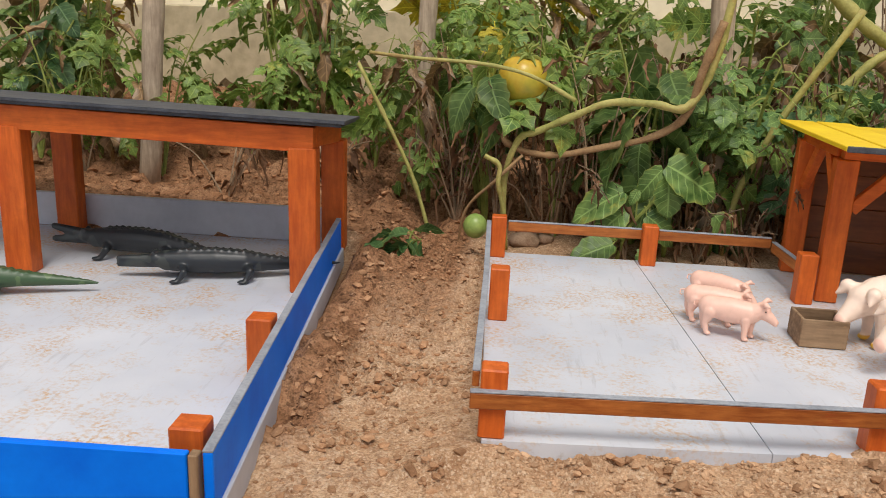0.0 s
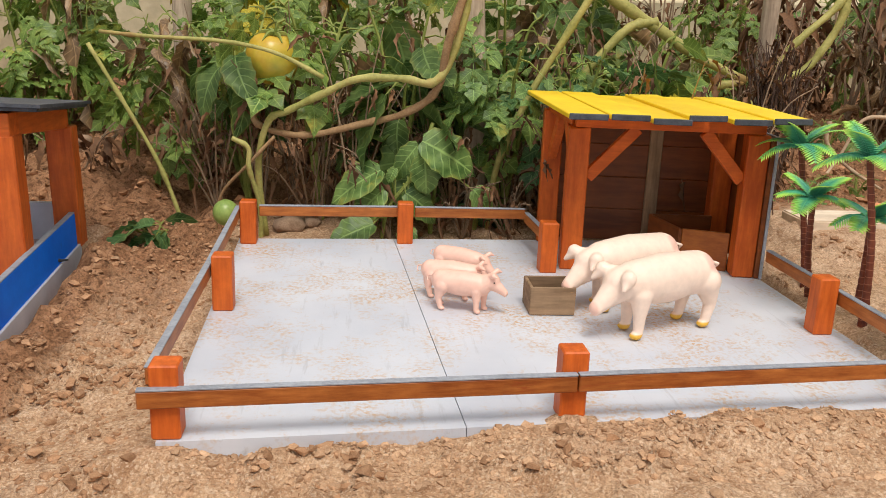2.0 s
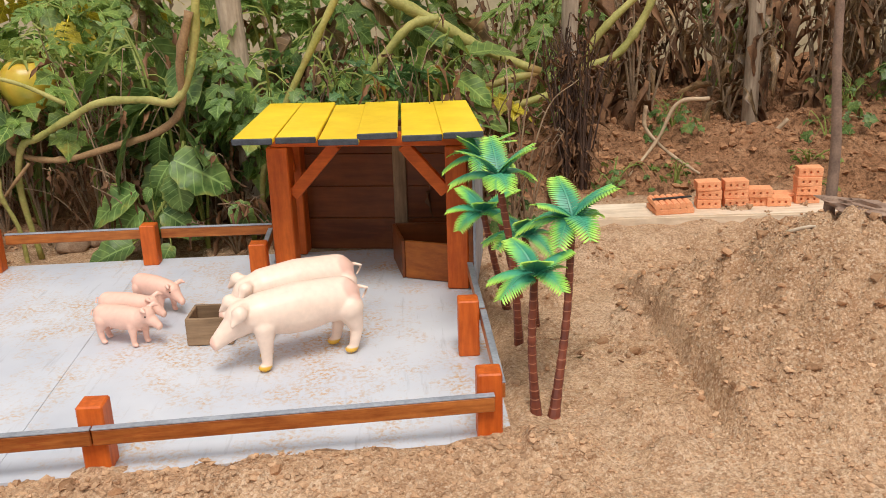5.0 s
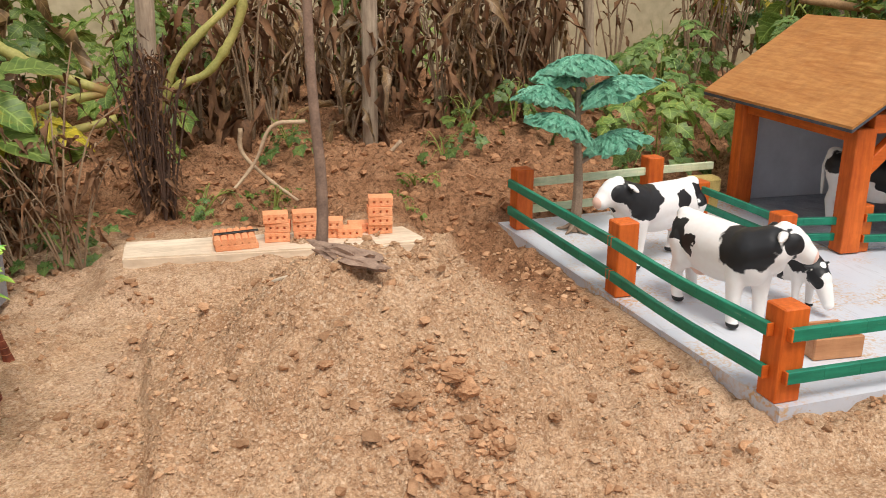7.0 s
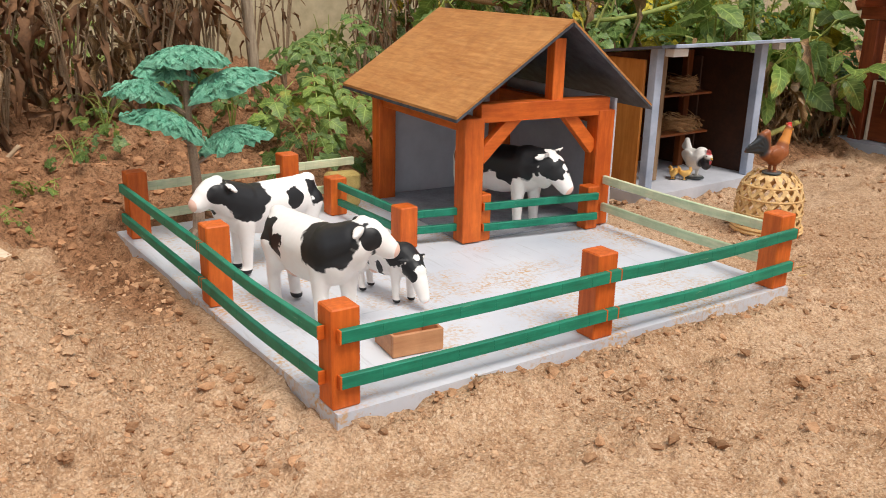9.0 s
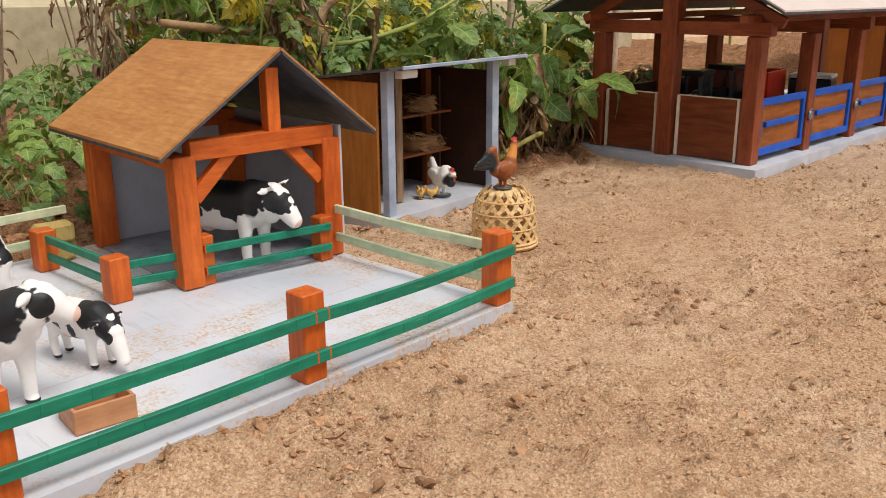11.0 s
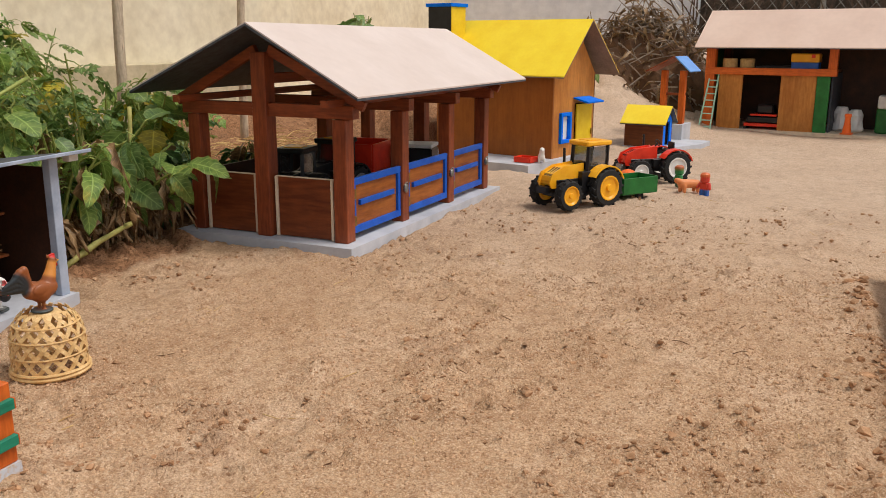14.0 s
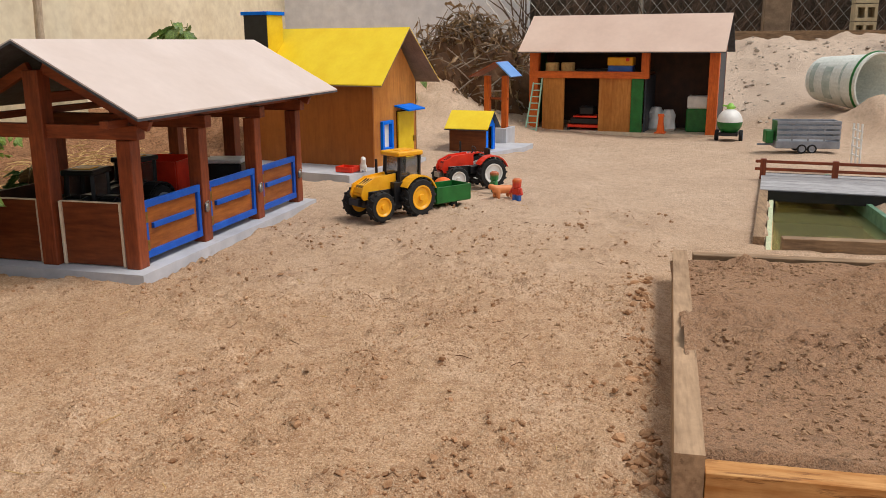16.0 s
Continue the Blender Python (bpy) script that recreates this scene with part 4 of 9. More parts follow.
def pig_shed():
    t = thing("pig_shed", PIG @ pose(0.098, 0.128, 0.0008, 0, 0, -8), "small open wooden pig shed with yellow board roof", "shed")
    w, d = 0.19, 0.118
    for x, y, h in ((0, 0, 0.157), (w, 0.0, 0.157), (-0.018, d, 0.163), (w, d, 0.159)):
        bx("post", (x, y, h / 2), (0.023, 0.022, h), STAIN["z"], t, bev=0.0012)
    bar("front_beam", (-0.005, -0.001, 0.164), (w + 0.006, -0.001, 0.164), 0.018, 0.013, STAIN["x"], t)
    bar("side_beam", (-0.001, 0.011, 0.164), (-0.018, d, 0.166), 0.014, 0.013, STAIN["y"], t)
    bar("side_beam", (w, 0.011, 0.164), (w, d, 0.166), 0.014, 0.013, STAIN["y"], t)
    for p, q in (((0.012, 0, 0.103), (0.062, 0, 0.158)), ((w - 0.012, 0, 0.106), (w - 0.056, 0, 0.157))):
        bar("brace", p, q, 0.01, 0.013, STAIN["x"], t)
    bar("brace", (-0.001, 0.012, 0.108), (-0.006, 0.05, 0.16), 0.01, 0.012, STAIN["y"], t)
    bar("brace", (-0.018, d - 0.012, 0.108), (-0.012, d - 0.05, 0.162), 0.01, 0.012, STAIN["y"], t)
    for i in range(4):
        bx("back_board", (w / 2 - 0.004, d + 0.014, 0.021 + 0.0405 * i), (w + 0.04, 0.006, 0.0402), PANEL_DARK["x"], t)
    bx("side_panel", (w + 0.0145, d / 2, 0.076), (0.005, d + 0.026, 0.152), PANEL_DARK["y"], t)
    bx("outer_edge", (w + 0.0185, d / 2, 0.078), (0.003, d + 0.03, 0.156), GREY_TOP, t, label="grey painted outer side")
    bx("batten", (0.11, d + 0.0085, 0.08), (0.016, 0.005, 0.15), OLD_WOOD["z"], t, label="pale inner batten")
    # nest box in the corner
    nb = bar("nest_box", (w - 0.012, 0.012, 0.022), (w - 0.062, 0.026, 0.022), 0.004, 0.044, PANEL["x"], t, "low brown corner box")
    part("side_board", beam(bm_new(), (w - 0.064, 0.024, 0.022), (w - 0.085, 0.095, 0.022), 0.004, 0.044), PANEL_DARK["y"], nb)
    part("back_side", beam(bm_new(), (w - 0.084, 0.096, 0.022), (w - 0.01, 0.1, 0.022), 0.004, 0.044), PANEL_DARK["x"], nb)
    # roof of yellow boards, each a little out of line
    rnd = random.Random(5)
    turn = pose(0, 0, 0, 0, 0, 7)
    for i in range(6):
        x = -0.034 + (i + 0.5) * 0.0415
        dz, f = rnd.uniform(-0.0012, 0.0012), rnd.uniform(-0.006, 0.004)
        p, q = turn @ Vector((x, -0.082 + f, 0.1765 + dz)), turn @ Vector((x - 0.001 * i, 0.152 - 0.006 * i, 0.1785 + dz))
        b = bar("roof_board", p, q, 0.0398, 0.005, YELLOW, t)
        e = (p - q).normalized()
        part("front_edge", beam(bm_new(), p, p + e * 0.003, 0.039, 0.006), EDGE_DARK, b, "dark front edge")
        b.rotation_euler = (0, radians(rnd.uniform(-0.8, 0.8)), 0)
    return t


pig_shed()


def feed_trough(m, label, s=(0.042, 0.032, 0.026), flare=0.0, mat=None):
    t = thing("feed_trough", m, label, "trough")
    w, d, h = s
    mat = mat or OLD_WOOD["x"]
    bx("bottom", (0, 0, 0.0022), (w - 0.002, d - 0.002, 0.004), mat, t)
    bx("front_board", (0, -d / 2, h / 2), (w, 0.003, h), mat, t, (flare, 0, 0))
    bx("back_board", (0, d / 2, h / 2), (w, 0.003, h), mat, t, (-flare, 0, 0))
    bx("end_board", (-w / 2 + 0.0015, 0, h / 2), (0.003, d - 0.003, h), mat, t, (0, -flare, 0))
    bx("end_board", (w / 2 - 0.0015, 0, h / 2), (0.003, d - 0.003, h), mat, t, (0, flare, 0))
    return t


feed_trough(PIG @ pose(0.043, -0.014, 0.0008, 0, 0, -1), "small square wooden pig trough on the slab", (0.043, 0.036, 0.027))


# ---- cow pen ----
def cow_pen():
    t = thing("cow_pen", pose(0, 0, 0.02), "pale grey plywood cow pen with green double rail fence", "animal pen")
    part("slab_board", prism(bm_new(), [(1.302, 0.46), (1.84, 0.464), (1.84, 0.632), (1.295, 0.622)], -0.026, 0.0), SLAB, t)
    part("slab_board", prism(bm_new(), [(1.295, 0.6235), (1.84, 0.6335), (1.842, 1.03), (1.28, 1.013)], -0.026, -0.0005), SLAB, t)
    P = {"fl": (1.313, 0.478), "ml": (1.305, 0.722), "bl": (1.299, 0.98), "fm": (1.57, 0.476), "fr": (1.827, 0.478), "bm": (1.5, 0.996), "in1": (1.556, 0.788), "in2": (1.552, 0.96), "g1": (1.652, 0.768), "g2": (1.805, 0.742)}
    for k, (x, y) in P.items():
        post(t, x, y, {"g1": 0.058, "g2": 0.056, "in1": 0.05, "in2": 0.05}.get(k, 0.08), 0.019 if k in ("g1", "g2") else 0.0235)

    def rails(a, b, off, mat, hs=(0.06, 0.024), sag=0.0, over=0.0, h=0.0105):
        p, q = Vector((*P.get(a, a), 0)), Vector((*P.get(b, b), 0))
        o = Vector((*off, 0))
        d = (q - p).normalized() * over
        for z in hs:
            pts = [p + o - d + Vector((0, 0, z)), (p + q) / 2 + o + Vector((0, 0, z - sag)), q + o + d + Vector((0, 0, z))]
            bm = bm_new()
            pts = smooth_path(pts, 4)
            for i in range(len(pts) - 1):
                beam(bm, pts[i], pts[i + 1], 0.0055, h, 0.0006, grow=0.0006)
            r = part("rail", bm, mat[axis_of(p, q)], t)
            if mat is GREEN:
                for e, s in ((pts[0], -1), (pts[-1], 1)):
                    w = (q - p).normalized()
                    part("rail_end", beam(bm_new(), e - w * 0.0006 * s, e + w * 0.0012 * s, 0.0057, h + 0.0004, 0.0003), STAIN["x"], r)

    rails("fl", "ml", (-0.0148, 0), GREEN, sag=0.003, over=0.0)
    rails("ml", "bl", (-0.0148, 0.0), GREEN, sag=0.0, over=0.006)
    rails("fl", "fm", (0.002, -0.0148), GREEN, sag=0.001, over=0.009)
    rails("fm", "fr", (0.004, -0.0148), GREEN, sag=0.003, over=0.006)
    rails("in2", "in1", (0.0, 0.0), GREEN, (0.04, 0.018), h=0.009)
    rails("in1", "g1", (0, -0.0), GREEN, (0.038, 0.018), h=0.009)
    rails("g1", "g2", (0, -0.012), GREEN, (0.044, 0.018), over=0.004, h=0.009)
    rails((1.826, 0.738), "fr", (0.0, 0.0), PALE_GREEN, (0.062, 0.026), sag=0.002)
    rails("bl", "bm", (0, 0.0), PALE_GREEN, (0.06, 0.024))
    rails("bm", (1.6, 1.0), (0, 0.0), PALE_GREEN, (0.06, 0.024))
    return t


cow_pen()


def gable_roof(parent, x0, x1, ridge, y0, y1, ze, zr, th, top, under, name="roof_board"):
    """Two thin boards that meet at a ridge along y."""
    for xe in (x0, x1):
        s = 1 if xe > ridge else -1
        bm = bm_new()
        pts = [(xe, ze), (ridge + s * 0.0005, zr), (ridge + s * 0.0005, zr - th), (xe, ze - th)]
        a = [bm.verts.new((x, y0, z)) for x, z in pts]
        b = [bm.verts.new((x, y1, z)) for x, z in pts]
        bm.faces.new(a)
        bm.faces.new(b[::-1])
        for i in range(4):
            bm.faces.new((a[i], a[(i + 1) % 4], b[(i + 1) % 4], b[i]))
        r = part(name, bm, top, parent)
        bm = bm_new()
        pts = [(xe + s * 0.0003, ze - th), (ridge + s * 0.001, zr - th - 0.0002), (ridge + s * 0.001, zr - th - 0.004), (xe + s * 0.0003, ze - th - 0.0035)]
        a = [bm.verts.new((x, y0 - 0.0006, z)) for x, z in pts]
        b = [bm.verts.new((x, y1 + 0.0006, z)) for x, z in pts]
        bm.faces.new(a)
        bm.faces.new(b[::-1])
        for i in range(4):
            bm.faces.new((a[i], a[(i + 1) % 4], b[(i + 1) % 4], b[i]))
        part("underside", bm, under, r, "dark underside and edge of the roof board")


def cow_shed():
    t = thing("cow_shed", pose(1.633, 0.768, 0.021, 0, 0, -4.5), "open wooden cow shed with brown veneer gable roof", "shed")
    w, d, h = 0.194, 0.236, 0.15
    for x, y in ((0, 0), (w, 0), (0, d), (w, d)):
        bx("post", (x, y, h / 2), (0.026, 0.024, h), STAIN["z"], t, bev=0.0012)
    bar("front_beam", (0.008, -0.001, h + 0.005), (w + 0.004, -0.001, h + 0.005), 0.02, 0.022, STAIN["x"], t)
    bar("back_beam", (0.008, d, h + 0.005), (w + 0.004, d, h + 0.005), 0.02, 0.022, STAIN["x"], t)
    bar("side_beam", (0.001, 0.011, h - 0.009), (0.001, d - 0.012, h - 0.009), 0.018, 0.018, STAIN["y"], t)
    bar("side_beam", (w - 0.001, 0.011, h - 0.009), (w - 0.001, d - 0.012, h - 0.009), 0.018, 0.018, STAIN["y"], t)
    bx("king_post", (0.118, 0, h + 0.052), (0.017, 0.016, 0.074), STAIN["z"], t)
    bx("king_post", (0.118, d, h + 0.052), (0.017, 0.016, 0.074), STAIN["z"], t)
    bar("brace", (0.012, 0, 0.1), (0.068, 0, h + 0.004), 0.012, 0.016, STAIN["x"], t)
    bar("brace", (w - 0.012, 0, 0.1), (w - 0.062, 0, h + 0.004), 0.012, 0.016, STAIN["x"], t)
    bx("back_wall", (w / 2, d + 0.014, 0.082), (w + 0.02, 0.004, 0.164), GREY_WALL, t, label="pale grey back wall")
    bx("side_wall", (w + 0.015, d / 2, 0.082), (0.004, d + 0.02, 0.164), GREY_WALL, t, label="pale grey side wall")
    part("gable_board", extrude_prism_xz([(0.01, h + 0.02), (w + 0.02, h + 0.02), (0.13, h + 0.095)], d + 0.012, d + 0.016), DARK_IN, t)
    gable_roof(t, -0.036, 0.25, 0.118, -0.03, d + 0.06, 0.157, 0.262, 0.0035, VENEER, EDGE_DARK)
    part("floor", prism(bm_new(), [(-0.01, 0.0), (w + 0.012, 0.0), (w + 0.012, d + 0.01), (-0.01, d + 0.01)], -0.0008, 0.0012), GREY_TOP, t, "dark grey shed floor")
    return t


def extrude_prism_xz(pts, y0, y1):
    bm = bm_new()
    a = [bm.verts.new((x, y0, z)) for x, z in pts]
    b = [bm.verts.new((x, y1, z)) for x, z in pts]
    k = len(pts)
    bm.faces.new(a)
    bm.faces.new(b[::-1])
    for i in range(k):
        bm.faces.new((a[i], a[(i + 1) % k], b[(i + 1) % k], b[i]))
    return bm


cow_shed()
feed_trough(pose(1.411, 0.539, 0.0205, 0, 0, -6), "terracotta brown wooden cow trough on the slab", (0.048, 0.036, 0.02), 0.0, wood("tan_wood", lin(176, 116, 76), lin(206, 150, 106), "x", 24))
for i, (x, y, z, r) in enumerate(((1.576, 0.985, 0.0205, 8), (1.574, 0.982, 0.0455, -5))):
    solo("hay_bale", box(bm_new(), (0, 0, 0.012), (0.046, 0.026, 0.0245), bev=0.004), HAY, pose(x, y, z, 0, 0, r), "small square bale of dull yellow hay", "hay bale", "stacked hay bales")


# ---- hen house ----
def hen_house():
    t = thing("hen_house", pose(2.03, 0.866, 0.0, 0, 0, 3), "brown wooden hen house with nest shelves and grey roof", "hen house")
    w, d, h = 0.272, 0.165, 0.222
    part("slab", prism(bm_new(), [(-0.012, -0.024), (w + 0.012, -0.022), (w + 0.012, d + 0.01), (-0.012, d + 0.01)], -0.012, 0.012), GREY_WALL, t, "pale grey painted floor slab")
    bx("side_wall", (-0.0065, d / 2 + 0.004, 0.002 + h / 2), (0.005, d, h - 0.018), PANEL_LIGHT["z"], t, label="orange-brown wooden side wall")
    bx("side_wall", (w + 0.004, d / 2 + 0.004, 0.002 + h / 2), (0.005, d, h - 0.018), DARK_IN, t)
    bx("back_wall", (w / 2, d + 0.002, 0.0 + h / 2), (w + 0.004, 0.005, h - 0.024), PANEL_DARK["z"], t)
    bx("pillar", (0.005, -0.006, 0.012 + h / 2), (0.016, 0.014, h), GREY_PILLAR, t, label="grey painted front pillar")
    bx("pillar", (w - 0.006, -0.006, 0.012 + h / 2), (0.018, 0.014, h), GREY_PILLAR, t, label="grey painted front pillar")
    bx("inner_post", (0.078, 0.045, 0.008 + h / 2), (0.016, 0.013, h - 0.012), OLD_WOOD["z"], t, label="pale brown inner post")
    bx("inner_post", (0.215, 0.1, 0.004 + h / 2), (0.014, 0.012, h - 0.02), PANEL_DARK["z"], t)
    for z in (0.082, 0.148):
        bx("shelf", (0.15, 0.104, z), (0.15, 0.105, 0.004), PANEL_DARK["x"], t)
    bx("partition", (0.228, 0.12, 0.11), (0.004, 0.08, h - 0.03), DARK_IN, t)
    roof = prism(bm_new(), [(-0.03, -0.042), (w + 0.05, -0.034), (w + 0.046, d + 0.04), (-0.034, d + 0.04)], 0.2355, 0.2395)
    for v in roof.verts:
        v.co.z -= 0.12 * (v.co.y + 0.04)
    part("roof", roof, EDGE_DARK, t, "thin dark grey roof sheet")
    part("roof_edge", beam(bm_new(), (0.0, -0.042, 0.2375), (w + 0.05, -0.037, 0.2385), 0.004, 0.0055), GREY_PILLAR, t, "pale grey front edge of the roof")
    bx("block", (0.032, -0.02, 0.2265), (0.034, 0.016, 0.012), TOY_WHITE, t, label="whitish block under the roof")
    bx("block", (w + 0.03, -0.014, 0.2285), (0.02, 0.014, 0.012), TOY_WHITE, t, label="whitish block under the roof")
    return t


hen_house()


NEST = mottled("brown_nest_straw", lin(134, 98, 62), lin(190, 146, 100), 90, 0.8, vary=0.35)


def nest(m, seed, label):
    rnd = random.Random(seed)
    bm = bm_new()
    for i in range(330):
        a, r = rnd.uniform(0, 6.28), rnd.uniform(0.006, 0.03)
        c = Vector((math.cos(a) * r * 1.5, math.sin(a) * r * 0.8, 0.003 + rnd.uniform(0, 0.02) * (r / 0.028)))
        d = Vector((-math.sin(a), math.cos(a), rnd.uniform(-0.35, 0.6))).normalized() * rnd.uniform(0.008, 0.026)
        tube(bm, [c - d, c + d * 0.2 + Vector((0, 0, 0.002)), c + d], 0.0006, 3)
    return solo("straw_nest", bm, NEST, m, label, "nest", "nests in the hen house", "stuff")


nest(pose(2.2, 0.95, 0.0845, 0, 0, 5), 1, "loose straw nest on the lower shelf")
nest(pose(2.2, 0.955, 0.1505, 0, 0, 40), 2, "loose straw nest on the upper shelf")


# ---- stable ----
def stable():
    t = thing("stable", pose(2.772, 0.628, 0.0, 0, 0, -2.2), "brown wooden stable with pale gable roof and blue doors", "stable")
    L, D = 0.752, 0.352
    part("slab", prism(bm_new(), [(-0.035, -0.043), (L + 0.04, -0.04), (L + 0.04, D + 0.04), (-0.03, D + 0.04)], -0.012, 0.015), GREY_WALL, t, "grey painted floor slab")
    px = (0.015, 0.258, 0.512, L - 0.006)
    for x in px:
        h = 0.245
        bx("post", (x, 0.0, 0.015 + h / 2), (0.032, 0.03, h), STAIN_DARK["z"], t, bev=0.0014)
        bx("post", (x, D, 0.015 + h / 2), (0.032, 0.03, h), STAIN_DARK["z"], t, bev=0.0014)
        bar("cross_beam", (x, -0.03, 0.274), (x, D + 0.03, 0.274), 0.026, 0.026, STAIN_DARK["y"], t)
    for x in (px[0], px[-1]):
        bx("king_post", (x - (0.004 if x < 0.1 else 0), D / 2 + 0.005, 0.015 + 0.186), (0.034, 0.034, 0.372), STAIN_DARK["z"], t, bev=0.0014)
        bar("rafter", (x, D / 2 + 0.02, 0.392), (x, D + 0.05, 0.285), 0.012, 0.02, STAIN_DARK["y"], t)
        bar("rafter", (x, D / 2 - 0.01, 0.392), (x, -0.05, 0.285), 0.012, 0.02, STAIN_DARK["y"], t)
    for y in (0.0, D):
        bar("wall_plate", (-0.05, y, 0.293), (L + 0.06, y, 0.293), 0.018, 0.014, STAIN_DARK["x"], t)
    bar("tie_beam", (px[0], D / 2, 0.335), (L, D / 2, 0.335), 0.018, 0.02, STAIN_DARK["x"], t)
    # end panels and back panels
    for y0, y1 in ((0.02, 0.158), (0.204, 0.332)):
        p = bx("end_panel", (0.012, (y0 + y1) / 2, 0.078), (0.006, y1 - y0, 0.122), PANEL_RED["y"], t, label="red-brown wooden panel with pale edges")
        for y in (y0 + 0.003, y1 - 0.003):
            part("edge_strip", box(bm_new(), (0.0075, y, 0.078), (0.006, 0.006, 0.124)), RAW_WOOD["z"], p)
        part("edge_strip", box(bm_new(), (0.0115, (y0 + y1) / 2, 0.1402), (0.0075, y1 - y0, 0.002)), RAW_WOOD["y"], p)
    for i in range(3):
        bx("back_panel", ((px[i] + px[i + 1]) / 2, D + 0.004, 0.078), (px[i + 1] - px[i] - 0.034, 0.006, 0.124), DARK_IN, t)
        x0, x1 = px[i] + 0.018, px[i + 1] - 0.018
        c, wd = (x0 + x1) / 2, x1 - x0
        dr = bx("stall_door", (c, -0.002, 0.085), (wd - 0.006, 0.005, 0.1), PANEL["x"], t, label="varnished stall door with blue frame")
        for z in (0.036, 0.134):
            part("frame_rail", box(bm_new(), (c, -0.007, z), (wd, 0.008, 0.014)), STABLE_BLUE, dr)
        for x in (x0 + 0.005, x1 - 0.006):
            part("frame_stile", box(bm_new(), (x, -0.0068, 0.085), (0.011, 0.0078, 0.088)), STABLE_BLUE, dr)
        part("middle_bar", box(bm_new(), (c, -0.0075, 0.089), (wd * 0.72, 0.007, 0.011)), STABLE_BLUE, dr)
        for z in (0.055, 0.11):
            part("hinge", box(bm_new(), (x0 - 0.002, -0.0125, z), (0.017, 0.003, 0.021)), BRASS, dr)
        bm = bm_new()
        ball(bm, (x1 + 0.012, -0.018, 0.09), (0.0085, 0.005, 0.0105), 10, 6)
        tube(bm, smooth_path([(x1 + 0.004, -0.017, 0.098), (x1 + 0.012, -0.021, 0.104), (x1 + 0.02, -0.017, 0.096)], 4), 0.0014, 6)
        part("padlock", bm, CHROME, dr, "small dark metal latch")
    # roof
    for s in (-1, 1):
        y0, y1 = (D / 2 - 0.02, -0.085) if s < 0 else (D / 2 - 0.02, D + 0.1)
        z0, z1 = 0.443, 0.31
        # each pale board has a thicker dark grey sheet directly beneath it
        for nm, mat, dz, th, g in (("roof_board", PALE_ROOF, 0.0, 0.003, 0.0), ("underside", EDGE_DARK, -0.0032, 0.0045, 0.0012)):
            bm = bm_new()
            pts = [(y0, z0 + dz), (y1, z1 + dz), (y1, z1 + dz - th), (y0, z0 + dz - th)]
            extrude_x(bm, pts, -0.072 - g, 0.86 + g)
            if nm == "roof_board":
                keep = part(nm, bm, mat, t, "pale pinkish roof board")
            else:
                part(nm, bm, mat, keep, "dark grey sheet under the roof board")
    return t


stable()


# ---- house ----
GREY_BROWN = mottled("grey_brown_board", lin(120, 100, 84), lin(150, 128, 110), 20, 0.7)


